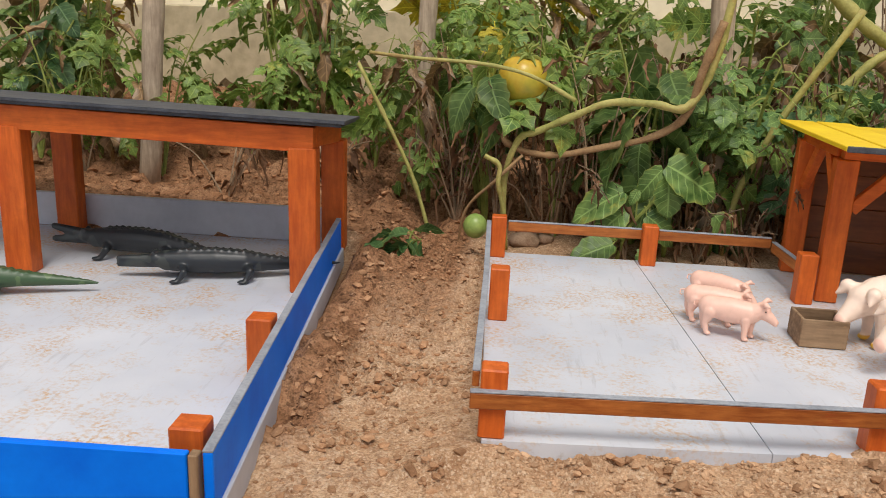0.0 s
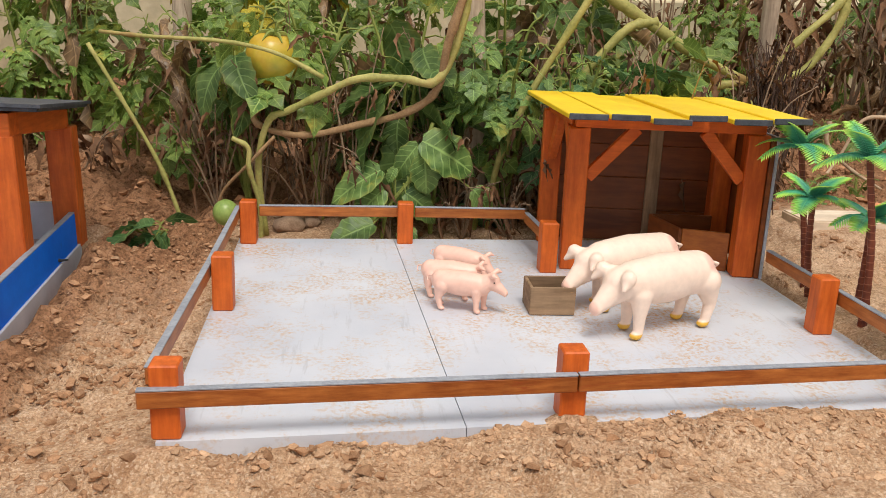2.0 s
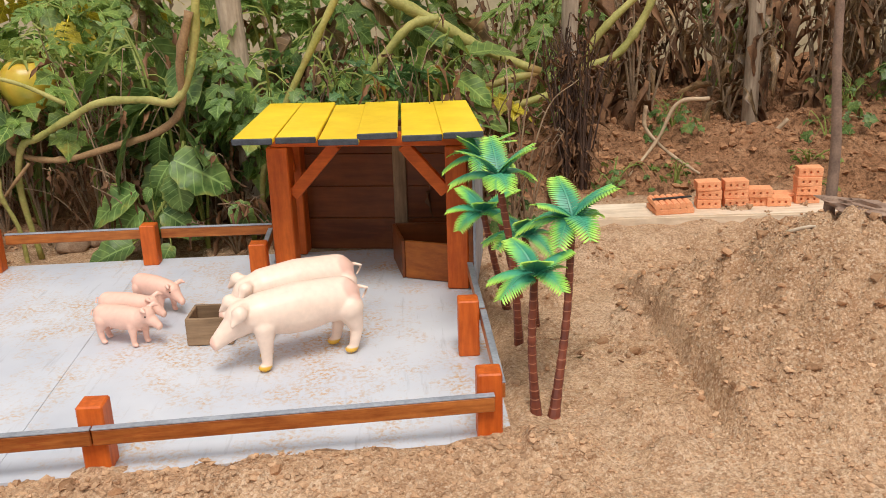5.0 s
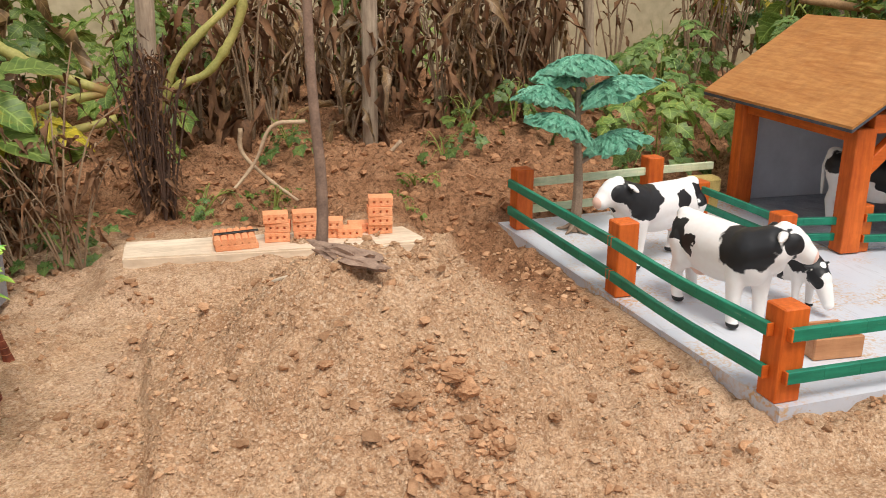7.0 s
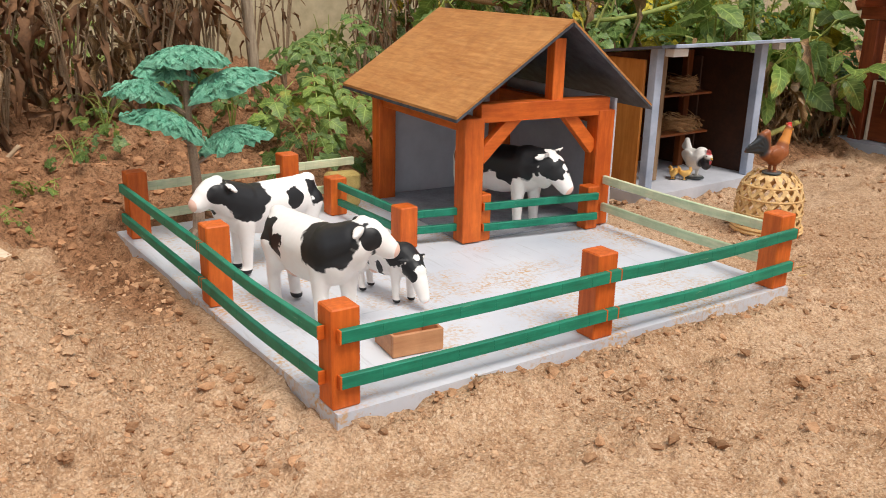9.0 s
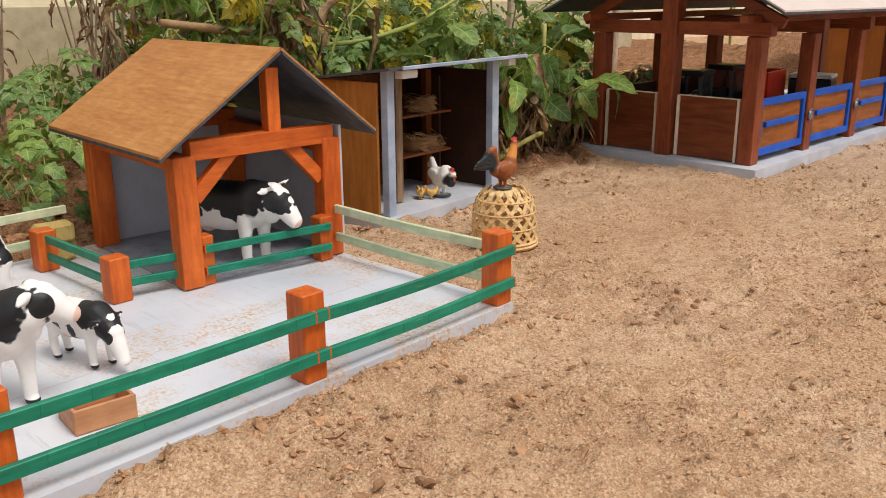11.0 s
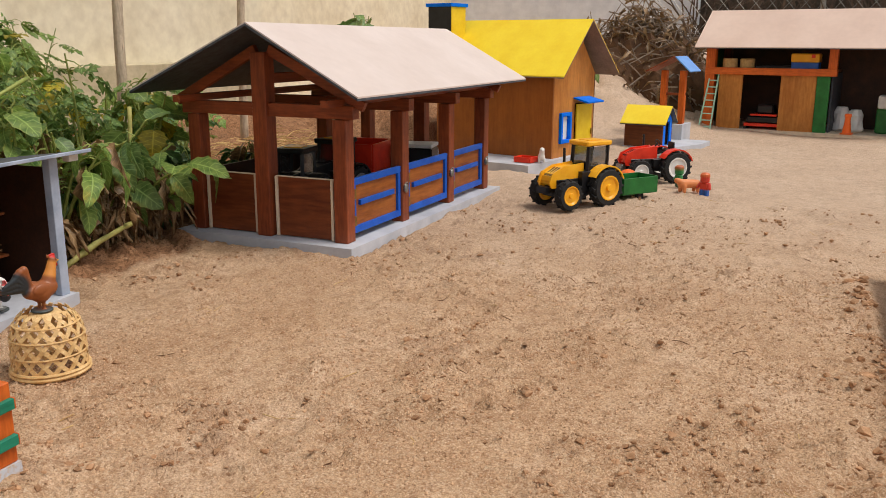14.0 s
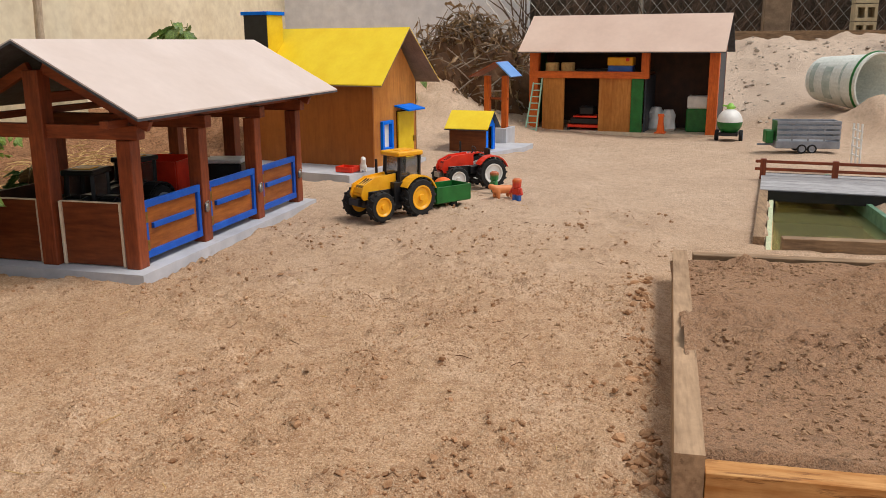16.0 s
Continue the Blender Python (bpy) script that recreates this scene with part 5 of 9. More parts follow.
def house():
    t = thing("house", pose(4.13, 0.562, 0.0, 0, 0, -14), "brown wooden model house with bright yellow roof", "house")
    D, L, H, R = 0.3, 0.48, 0.3, 0.478
    part("slab", prism(bm_new(), [(-0.19, -0.02), (D + 0.02, -0.03), (D + 0.02, L + 0.05), (-0.19, L + 0.05)], -0.012, 0.022), GREY_WALL, t, "grey painted plinth slab")
    bx("front_wall", (0.0, L / 2, 0.022 + (H - 0.022) / 2), (0.008, L, H - 0.022), PANEL_PLAIN["z"], t, label="varnished brown long wall")
    bx("back_wall", (D, L / 2, 0.022 + (H - 0.022) / 2), (0.008, L, H - 0.022), PANEL_DARK["z"], t)
    # gable walls with door and window openings
    def gable(y, openings):
        bm = bm_new()
        xs = sorted({0.004, D - 0.004, *[v for o in openings for v in o[:2]]})
        for a, b in zip(xs, xs[1:]):
            zs = [0.022, H]
            for o in openings:
                if o[0] <= a and b <= o[1]:
                    zs = [0.022, o[2], o[3], H]
            for z0, z1 in zip(zs[::2], zs[1::2]):
                if z1 - z0 > 0.001:
                    box(bm, ((a + b) / 2, y, (z0 + z1) / 2), (b - a, 0.008, z1 - z0), bev=0.0001)
        join(bm, extrude_prism_xz([(0.0, H), (D, H), (D / 2, R - 0.012)], y - 0.004, y + 0.004))
        return bm
    part("gable_wall", gable(0.004, [(0.045, 0.118, 0.07, 0.172), (0.155, 0.25, 0.024, 0.2)]), PANEL_LIGHT["z"], t, "orange-brown gable wall")
    part("gable_wall", gable(L - 0.004, []), PANEL["z"], t, "orange-brown gable wall")
    w = bx("window", (0.081, 0.004, 0.121), (0.05, 0.003, 0.08), TOY_WHITE, t, label="white pane in a blue frame")
    for x in (0.05, 0.113):
        part("frame_stile", box(bm_new(), (x, -0.003, 0.121), (0.012, 0.014, 0.104)), BLUE, w)
    for z in (0.075, 0.167):
        part("frame_rail", box(bm_new(), (0.0815, -0.003, z), (0.05, 0.0135, 0.012)), BLUE, w)
    d = bx("door", (0.2, -0.012, 0.112), (0.09, 0.006, 0.172), YELLOW, t, (0, 0, -8), label="open yellow door")
    part("latch", box(bm_new(), (0.242, -0.024, 0.1), (0.01, 0.004, 0.02)), BRASS, d)
    bx("awning", (0.2, -0.03, 0.212), (0.12, 0.06, 0.006), BLUE, t, (14, 0, 0), label="small blue awning over the door")
    gable_roof(t, -0.045, D + 0.075, D / 2, -0.06, L + 0.06, 0.3, R + 0.006, 0.004, YELLOW_ROOF, GREY_BROWN)
    c = bx("chimney", (0.055, L + 0.0, 0.46), (0.09, 0.1, 0.14), BLACK, t, label="dark chimney with a blue cap")
    part("cap", box(bm_new(), (0.055, L + 0.0, 0.535), (0.104, 0.115, 0.012)), BLUE, c)
    part("inner_face", box(bm_new(), (0.055, L - 0.0515, 0.46), (0.088, 0.002, 0.138)), YELLOW, c, "yellow side of the chimney")
    return t


house()


def kennel():
    t = thing("kennel", pose(4.645, 0.268, 0.0, 0, 0, -8), "small brown kennel with yellow roof on grey slab", "kennel")
    part("slab", prism(bm_new(), [(-0.012, -0.02), (0.2, -0.1), (0.34, -0.1), (0.34, 0.16), (-0.012, 0.16)], -0.012, 0.018), GREY_WALL, t, "pale grey slab")
    D, L, H, R = 0.12, 0.15, 0.112, 0.165
    bx("front_wall", (0, L / 2, 0.018 + (H - 0.018) / 2), (0.005, L, H - 0.018), PANEL_DARK["y"], t)
    bx("back_wall", (D, L / 2, 0.018 + (H - 0.018) / 2), (0.005, L, H - 0.018), PANEL_DARK["y"], t)
    bm = bm_new()
    for x in (0.017, D - 0.017):
        box(bm, (x, 0.003, 0.018 + 0.048), (0.028, 0.006, 0.094))
    join(bm, extrude_prism_xz([(0, H), (D, H), (D / 2, R - 0.008)], 0.0, 0.006))
    part("gable_wall", bm, BLUE, t, "blue gable wall with an open doorway")
    part("gable_wall", join(box(bm_new(), (D / 2, L - 0.003, 0.065), (D - 0.006, 0.006, 0.094)), extrude_prism_xz([(0, H), (D, H), (D / 2, R - 0.008)], L - 0.006, L)), BLUE, t)
    gable_roof(t, -0.025, D + 0.025, D / 2, -0.015, L + 0.012, 0.108, 0.172, 0.003, YELLOW_ROOF, EDGE_DARK)
    return t


kennel()


def well():
    t = thing("wishing_well", pose(5.02, 0.285, 0.0, 0, 0, -10), "small well with brown posts and blue tilted roof", "well")
    for x, y, sx, sy in ((0, -0.055, 0.12, 0.014), (0, 0.055, 0.12, 0.014), (-0.053, 0, 0.014, 0.096), (0.053, 0, 0.014, 0.096)):
        bx("curb_wall", (x, y, 0.04), (sx, sy, 0.08), GREY_WALL, t)
    bx("base", (0, 0, 0.004), (0.118, 0.1175, 0.016), GREY_TOP, t)
    for y in (0.042, -0.036):
        bx("post", (0, y, 0.18), (0.026, 0.024, 0.23), STAIN["z"], t)
    bar("axle", (0, -0.05, 0.2), (0, 0.055, 0.2), 0.01, 0.01, STAIN_DARK["y"], t)
    bar("roof_board", (0.0, -0.085, 0.292), (0.0, -0.02, 0.352), 0.15, 0.005, BLUE_LIGHT, t, "light blue roof board")
    bar("roof_board", (0.0, 0.1, 0.292), (0.0, -0.016, 0.352), 0.15, 0.005, STAIN_DARK["y"], t)
    return t


well()


# ---- barn ----
def barn():
    t = thing("barn", pose(5.545, -0.66, 0.0, 0, 0, -10.5), "large open wooden barn with pink roof and loft", "barn")
    W, D, H, R = 0.9, 0.3, 0.39, 0.556
    part("slab", prism(bm_new(), [(-0.03, -0.01), (D + 0.02, -0.01), (D + 0.02, W + 0.02), (-0.03, W + 0.02)], -0.012, 0.008), RAW_WOOD["y"], t, "pale wooden floor board")
    div, dw = 0.335, 0.04
    for y in (0.022, W - 0.022):
        bx("post", (0, y, 0.008 + H / 2), (0.04, 0.044, H), STAIN["z"], t, bev=0.0015)
        bx("post", (D - 0.02, y, 0.008 + H / 2), (0.04, 0.044, H), STAIN_DARK["z"], t)
    bx("loft_post", (0, div, 0.34), (0.036, 0.036, 0.125), STAIN["z"], t)
    bar("loft_beam", (-0.002, div - 0.02, 0.277), (-0.002, W - 0.0, 0.277), 0.04, 0.032, STAIN["y"], t)
    bx("loft_floor", (D / 2 + 0.01, (div + W) / 2, 0.283), (D - 0.03, W - div - 0.01, 0.01), PANEL_DARK["y"], t)
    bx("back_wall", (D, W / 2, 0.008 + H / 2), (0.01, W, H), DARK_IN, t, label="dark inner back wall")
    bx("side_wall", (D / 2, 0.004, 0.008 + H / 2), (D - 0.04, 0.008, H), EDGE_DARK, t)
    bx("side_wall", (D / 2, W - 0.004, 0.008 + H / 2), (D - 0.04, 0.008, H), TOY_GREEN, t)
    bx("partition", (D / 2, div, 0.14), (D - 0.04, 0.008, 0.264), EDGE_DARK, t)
    bx("front_panel", (0, 0.78, 0.134), (0.01, 0.11, 0.254), PANEL_LIGHT["z"], t, label="varnished front panel")
    bx("front_panel", (0, 0.475, 0.134), (0.01, 0.155, 0.254), PANEL_LIGHT["z"], t, label="varnished front panel")
    bx("green_door", (-0.004, 0.368, 0.134), (0.012, 0.056, 0.256), TOY_GREEN, t, label="dark green narrow door")
    bx("green_door", (-0.012, 0.872, 0.134), (0.012, 0.03, 0.256), TOY_GREEN, t, label="dark green narrow door")
    for y in (0.0, W):
        part("gable_board", extrude_prism_xz([(-0.01, H), (D, H), (D / 2 + 0.03, R - 0.02)], y - 0.004, y + 0.004), PANEL_DARK["z"], t)
    bar("wall_plate", (0.0, 0.0, H + 0.012), (0.0, W, H + 0.012), 0.03, 0.02, STAIN_DARK["y"], t)
    gable_roof(t, -0.085, D + 0.1, 0.17, -0.03, W + 0.04, 0.388, R + 0.005, 0.004, PINK_ROOF, EDGE_DARK)
    return t


barn()


# ---- toy animals ----
def figure_material(name, base, patch=None, patch_scale=20.0, patch_at=0.52, spots=(), foot=None, foot_z=0.007, rough=0.45, patch_low=0.0):
    """Painted rubber or resin: base colour, patches, small painted spots (centre, radius, colour), feet."""
    m, n, l, b = nodes_of(name)
    v = coords(n, l)
    f = noise_tex(n, l, v, 150, 3)
    col = mix(n, l, ramp(n, l, f, [(0.35, (0, 0, 0)), (0.75, (0.35, 0.35, 0.35))]), base, tuple(x * 0.7 for x in base))
    if patch:
        p = noise_tex(n, l, v, patch_scale, 1.5, 0.4)
        k = ramp(n, l, p, [(patch_at, (0, 0, 0)), (patch_at + 0.012, (1, 1, 1))])
        if patch_low:
            s = n.new("ShaderNodeSeparateXYZ")
            l.new(v, s.inputs[0])
            g = n.new("ShaderNodeMath")
            g.operation = "GREATER_THAN"
            g.inputs[1].default_value = patch_low
            l.new(s.outputs[2], g.inputs[0])
            k = mix(n, l, 1.0, k, g.outputs[0], "MULTIPLY")
        col = mix(n, l, k, col, patch)
    for c, r, k in spots:
        d = n.new("ShaderNodeVectorMath")
        d.operation = "DISTANCE"
        l.new(v, d.inputs[0])
        d.inputs[1].default_value = c
        g = n.new("ShaderNodeMapRange")
        g.inputs[1].default_value, g.inputs[2].default_value = r, r * 0.75
        l.new(d.outputs["Value"], g.inputs[0])
        col = mix(n, l, g.outputs[0], col, k)
    if foot:
        s = n.new("ShaderNodeSeparateXYZ")
        l.new(v, s.inputs[0])
        g = n.new("ShaderNodeMapRange")
        g.inputs[1].default_value, g.inputs[2].default_value = foot_z, foot_z * 0.8
        l.new(s.outputs[2], g.inputs[0])
        col = mix(n, l, g.outputs[0], col, foot)
    l.new(col, b.inputs["Base Color"])
    b.inputs["Roughness"].default_value = rough
    bump(n, l, b, f, 0.25, 0.0006)
    return m


def limb(bm, pts, radii, n=14):
    p = [Vector(q) for q in pts]
    tube(bm, p, radii, n)
    for q, r in zip(p, radii):
        ball(bm, q, r * 0.995, *((20, 12) if r > 0.012 else (12, 7)))


def figure(name, bm, mat, m, voxel, label, category, group=""):
    ob = solo(name, bm, mat, m, label, category, group)
    r = ob.modifiers.new("remesh", "REMESH")
    r.mode, r.voxel_size, r.use_smooth_shade = "VOXEL", voxel, True
    s = ob.modifiers.new("smooth", "SMOOTH")
    s.factor, s.iterations = 0.5, 14
    return ob


def cow(m, label, s=1.0, turn=0.0, down=0.0, seed=0.0, black=(), horns=False, name="toy_cow"):
    """turn: the head to its left, degrees; down: how far the head is lowered; black: more patches (centre, radii)."""
    bm = bm_new()
    limb(bm, [(-0.045, 0, 0.071), (-0.01, 0, 0.07), (0.03, 0, 0.071)], [0.023, 0.025, 0.0245], 30)
    ball(bm, (-0.006, 0, 0.062), (0.046, 0.0235, 0.026))
    ball(bm, (-0.05, 0, 0.074), (0.02, 0.0195, 0.021))
    ball(bm, (0.034, 0, 0.069), (0.022, 0.0195, 0.027))
    ball(bm, (-0.06, 0, 0.088), (0.01, 0.009, 0.008))
    ball(bm, (-0.03, 0, 0.043), (0.012, 0.011, 0.011))
    a = radians(turn)
    def hd(x, y, z):
        dx = x - 0.04
        return (0.04 + dx * math.cos(a) - y * math.sin(a), dx * math.sin(a) + y * math.cos(a), z - down * max(0, dx) / 0.05)
    limb(bm, [(0.034, 0, 0.076), hd(0.052, 0, 0.083), hd(0.066, 0, 0.09)], [0.023, 0.0205, 0.0165])
    ball(bm, hd(0.056, 0, 0.07), (0.013, 0.009, 0.013))
    limb(bm, [hd(0.064, 0, 0.091), hd(0.074, 0, 0.087), hd(0.083, 0, 0.08)], [0.0152, 0.0132, 0.0104])
    ball(bm, hd(0.086, 0, 0.078), (0.0084, 0.0098, 0.0088))
    ball(bm, hd(0.062, 0, 0.104), (0.007, 0.0062, 0.0048))
    for y in (-1, 1):
        ball(bm, hd(0.072, 0.0112 * y, 0.096), (0.0034, 0.0024, 0.003), 8, 6)
        limb(bm, [hd(0.06, 0.01 * y, 0.099), hd(0.057, 0.0185 * y, 0.0985), hd(0.054, 0.0255 * y, 0.096)], [0.0036, 0.0046, 0.0022])
        if horns:
            limb(bm, [hd(0.064, 0.008 * y, 0.104), hd(0.066, 0.016 * y, 0.107), hd(0.07, 0.021 * y, 0.112)], [0.0034, 0.0028, 0.0014])
        dx = 0.004 * y
        limb(bm, [(0.034 + dx, 0.0115 * y, 0.06), (0.034 + dx, 0.0125 * y, 0.034), (0.0345 + dx, 0.0125 * y, 0.006)], [0.0115, 0.0074, 0.0055])
        ball(bm, (0.0345 + dx, 0.0125 * y, 0.032), (0.0076, 0.007, 0.008), 8, 6)
        ball(bm, (0.0365 + dx, 0.0125 * y, 0.0042), (0.0072, 0.0062, 0.0044))
        limb(bm, [(-0.05 - dx, 0.0115 * y, 0.066), (-0.048 - dx, 0.013 * y, 0.046), (-0.056 - dx, 0.013 * y, 0.032), (-0.052 - dx, 0.013 * y, 0.006)], [0.0155, 0.0105, 0.0068, 0.0055])
        ball(bm, (-0.05 - dx, 0.013 * y, 0.0042), (0.0072, 0.0062, 0.0044))
    limb(bm, [(-0.068, 0, 0.087), (-0.0745, 0.002, 0.07), (-0.073, 0.003, 0.044), (-0.073, 0.003, 0.034)], [0.003, 0.0024, 0.003, 0.002], 6)
    bm.transform(Matrix.Scale(s, 4))
    white, k, pink = lin(240, 236, 232), lin(20, 20, 23), lin(236, 196, 178)
    q = lambda p: tuple(s * c for c in p)
    m2, n, l, b = nodes_of(name + "_paint")
    v = coords(n, l)
    f = noise_tex(n, l, v, 150, 3)
    col = mix(n, l, ramp(n, l, f, [(0.35, (0, 0, 0)), (0.75, (0.2, 0.2, 0.2))]), white, lin(226, 208, 198))
    wob = n.new("ShaderNodeTexNoise")
    wob.inputs["Scale"].default_value, wob.inputs["Detail"].default_value = 62.0 / s, 2.5
    sh = n.new("ShaderNodeVectorMath")
    sh.inputs[1].default_value = (seed * 0.37, seed * 0.21, seed * 0.53)
    l.new(v, sh.inputs[0])
    l.new(sh.outputs[0], wob.inputs["Vector"])
    ws = n.new("ShaderNodeVectorMath")
    ws.operation = "MULTIPLY_ADD"
    l.new(wob.outputs["Color"], ws.inputs[0])
    ws.inputs[1].default_value = (0.024 * s, 0.024 * s, 0.024 * s)
    l.new(v, ws.inputs[2])

    def blob(c, r, colour, wavy=False):
        nonlocal col
        o = n.new("ShaderNodeVectorMath")
        o.operation = "SUBTRACT"
        l.new(ws.outputs[0] if wavy else v, o.inputs[0])
        w = 0.012 * s if wavy else 0.0
        o.inputs[1].default_value = tuple(x + w for x in q(c))
        d = n.new("ShaderNodeVectorMath")
        d.operation = "DIVIDE"
        l.new(o.outputs[0], d.inputs[0])
        d.inputs[1].default_value = q(r)
        g = n.new("ShaderNodeVectorMath")
        g.operation = "LENGTH"
        l.new(d.outputs[0], g.inputs[0])
        k2 = n.new("ShaderNodeMapRange")
        k2.inputs[1].default_value, k2.inputs[2].default_value = 1.03, 0.97
        l.new(g.outputs["Value"], k2.inputs[0])
        col = mix(n, l, k2.outputs[0], col, colour)

    spots = [((0.036, 0, 0.084), (0.029, 0.04, 0.026)), (hd(0.058, 0, 0.088), (0.018, 0.024, 0.017)), ((-0.056, 0.012, 0.074), (0.015, 0.02, 0.016)), ((-0.05, -0.02, 0.078), (0.018, 0.014, 0.013)), ((-0.028, -0.022, 0.068), (0.0085, 0.014, 0.013)), ((-0.022, 0.02, 0.076), (0.012, 0.016, 0.013)), *black]
    for c, r in spots:
        blob(c, r, k, True)
    for y in (-1, 1):
        blob(hd(0.069, 0.0145 * y, 0.091), (0.0125, 0.0095, 0.0105), k)
    for x, z, r in ((0.063, 0.107, 0.007), (0.072, 0.103, 0.006), (0.08, 0.097, 0.006)):
        blob(hd(x, 0, z), (r, r, r), white)
    mz = 0.75 if horns else 1.0
    blob(hd(0.087, 0, 0.078), (0.0135 * mz, 0.0125 * mz, 0.0125 * mz), white)
    blob(hd(0.0935, 0, 0.077), (0.0075, 0.0085, 0.007), pink)
    blob((-0.03, 0, 0.036), (0.013, 0.012, 0.01), pink)
    for y in (-1, 1):
        blob(hd(0.0725, 0.0132 * y, 0.096), (0.0022, 0.0022, 0.0022), lin(8, 8, 8))
    sx = n.new("ShaderNodeSeparateXYZ")
    l.new(v, sx.inputs[0])
    g = n.new("ShaderNodeMapRange")
    g.inputs[1].default_value, g.inputs[2].default_value = 0.0066 * s, 0.006 * s
    l.new(sx.outputs[2], g.inputs[0])
    col = mix(n, l, g.outputs[0], col, k)
    l.new(col, b.inputs["Base Color"])
    b.inputs["Roughness"].default_value = 0.5
    bump(n, l, b, f, 0.2, 0.0005)
    return figure(name, bm, m2, m, 0.0013 * s, label, "toy cow", "toy cows in the pen")


cow(pose(1.392, 0.806, 0.0205, 0, 0, 197), "black and white toy cow with raised head", 0.98, -6, -0.006, 1.0)
cow(pose(1.369, 0.639, 0.0205, 0, 0, -83), "black and white toy cow turning its head aside", 1.0, 56, 0.002, 2.2)
cow(pose(1.456, 0.653, 0.0205, 0, 0, -76), "small black and white toy calf lowering its head", 0.62, -6, 0.062, 4.1, (((0.0, 0, 0.06), (0.012, 0.03, 0.02)),), name="toy_calf")
cow(pose(1.722, 0.817, 0.0225, 0, 0, -70), "large black and white toy bull inside the shed", 1.06, 6, 0.026, 5.3, (((-0.01, 0.0, 0.08), (0.055, 0.035, 0.022)), ((0.075, 0.002, 0.076), (0.014, 0.018, 0.012)), ((0.02, -0.02, 0.07), (0.02, 0.02, 0.016))), True, name="toy_bull")


def pig(m, label, s=1.0, down=0.0, baby=False):
    bm = bm_new()
    limb(bm, [(-0.036, 0, 0.05), (0.0, 0, 0.051), (0.03, 0, 0.049)], [0.0205, 0.021, 0.0198], 30)
    ball(bm, (0.0, 0, 0.0475), (0.046, 0.021, 0.0215))
    ball(bm, (-0.04, 0, 0.051), (0.019, 0.0185, 0.0195))
    hx, hz = 0.05, 0.052 - down
    limb(bm, [(0.034, 0, 0.05), (hx, 0, hz), (0.066, 0, hz - 0.012), (0.074, 0, hz - 0.018)], [0.0185, 0.0155, 0.009, 0.0068])
    ball(bm, (0.0755, 0, hz - 0.019), (0.004, 0.0075, 0.0068))
    for y in (-1, 1):
        up = 0.013 if baby else 0.002
        limb(bm, [(0.049, 0.008 * y, hz + 0.011), (0.056, 0.017 * y, hz + 0.009 + up * 0.5), (0.064, 0.021 * y, hz + up)], [0.004, 0.0052, 0.0018] if baby else [0.0045, 0.0074, 0.0022], 8)
        dx = 0.004 * y
        limb(bm, [(0.03 + dx, 0.011 * y, 0.04), (0.031 + dx, 0.0125 * y, 0.02), (0.031 + dx, 0.0125 * y, 0.005)], [0.0105, 0.0058, 0.0046])
        ball(bm, (0.0335 + dx, 0.0125 * y, 0.0035), (0.0062, 0.0055, 0.0036))
        limb(bm, [(-0.04 - dx, 0.011 * y, 0.044), (-0.046 - dx, 0.013 * y, 0.022), (-0.042 - dx, 0.013 * y, 0.005)], [0.014, 0.0062, 0.0046])
        ball(bm, (-0.0395 - dx, 0.013 * y, 0.0035), (0.0062, 0.0055, 0.0036))
    limb(bm, [(-0.059, 0, 0.058), (-0.066, 0.003, 0.056), (-0.066, -0.003, 0.049), (-0.062, 0.0, 0.046)], [0.0022, 0.002, 0.0018, 0.0014], 6)
    bm.transform(Matrix.Scale(s, 4))
    skin = lin(244, 198, 178) if baby else lin(248, 222, 202)
    sp = [(tuple(s * q for q in (0.078, 0, hz - 0.019)), 0.0075 * s, lin(240, 196, 176)), (tuple(s * q for q in (-0.05, 0.01, 0.06)), 0.014 * s, lin(240, 196, 178))]
    for y in (-1, 1):
        sp.append((tuple(s * q for q in (0.0565, 0.0115 * y, hz + 0.0015)), 0.0026 * s, lin(40, 30, 30)))
    mat = figure_material("toy_piglet_paint" if baby else "toy_pig_paint", skin, None, 20, 0.5, sp, None if baby else lin(226, 176, 60), 0.0062 * s, 0.4)
    return figure("toy_piglet" if baby else "toy_pig", bm, mat, m, 0.001 * max(s, 0.6), label, "toy pig", "toy pigs in the pen")


def on_pig(x, y, yaw):
    return PIG @ pose(x - 0.36, y - 0.71, 0.0008, 0, 0, yaw)


pig(on_pig(0.492, 0.641, 204), "pale pink toy pig with yellow hooves", 0.99, 0.003)
pig(on_pig(0.484, 0.712, 203), "pale pink toy pig eating at the trough", 0.97, 0.006)
pig(on_pig(0.32, 0.692, -20), "small pink toy piglet facing the trough", 0.53, -0.006, True)
pig(on_pig(0.313, 0.729, -16), "small pink toy piglet facing the trough", 0.52, 0.0, True)
pig(on_pig(0.327, 0.778, -34), "small pink toy piglet lowering its head", 0.52, 0.004, True)


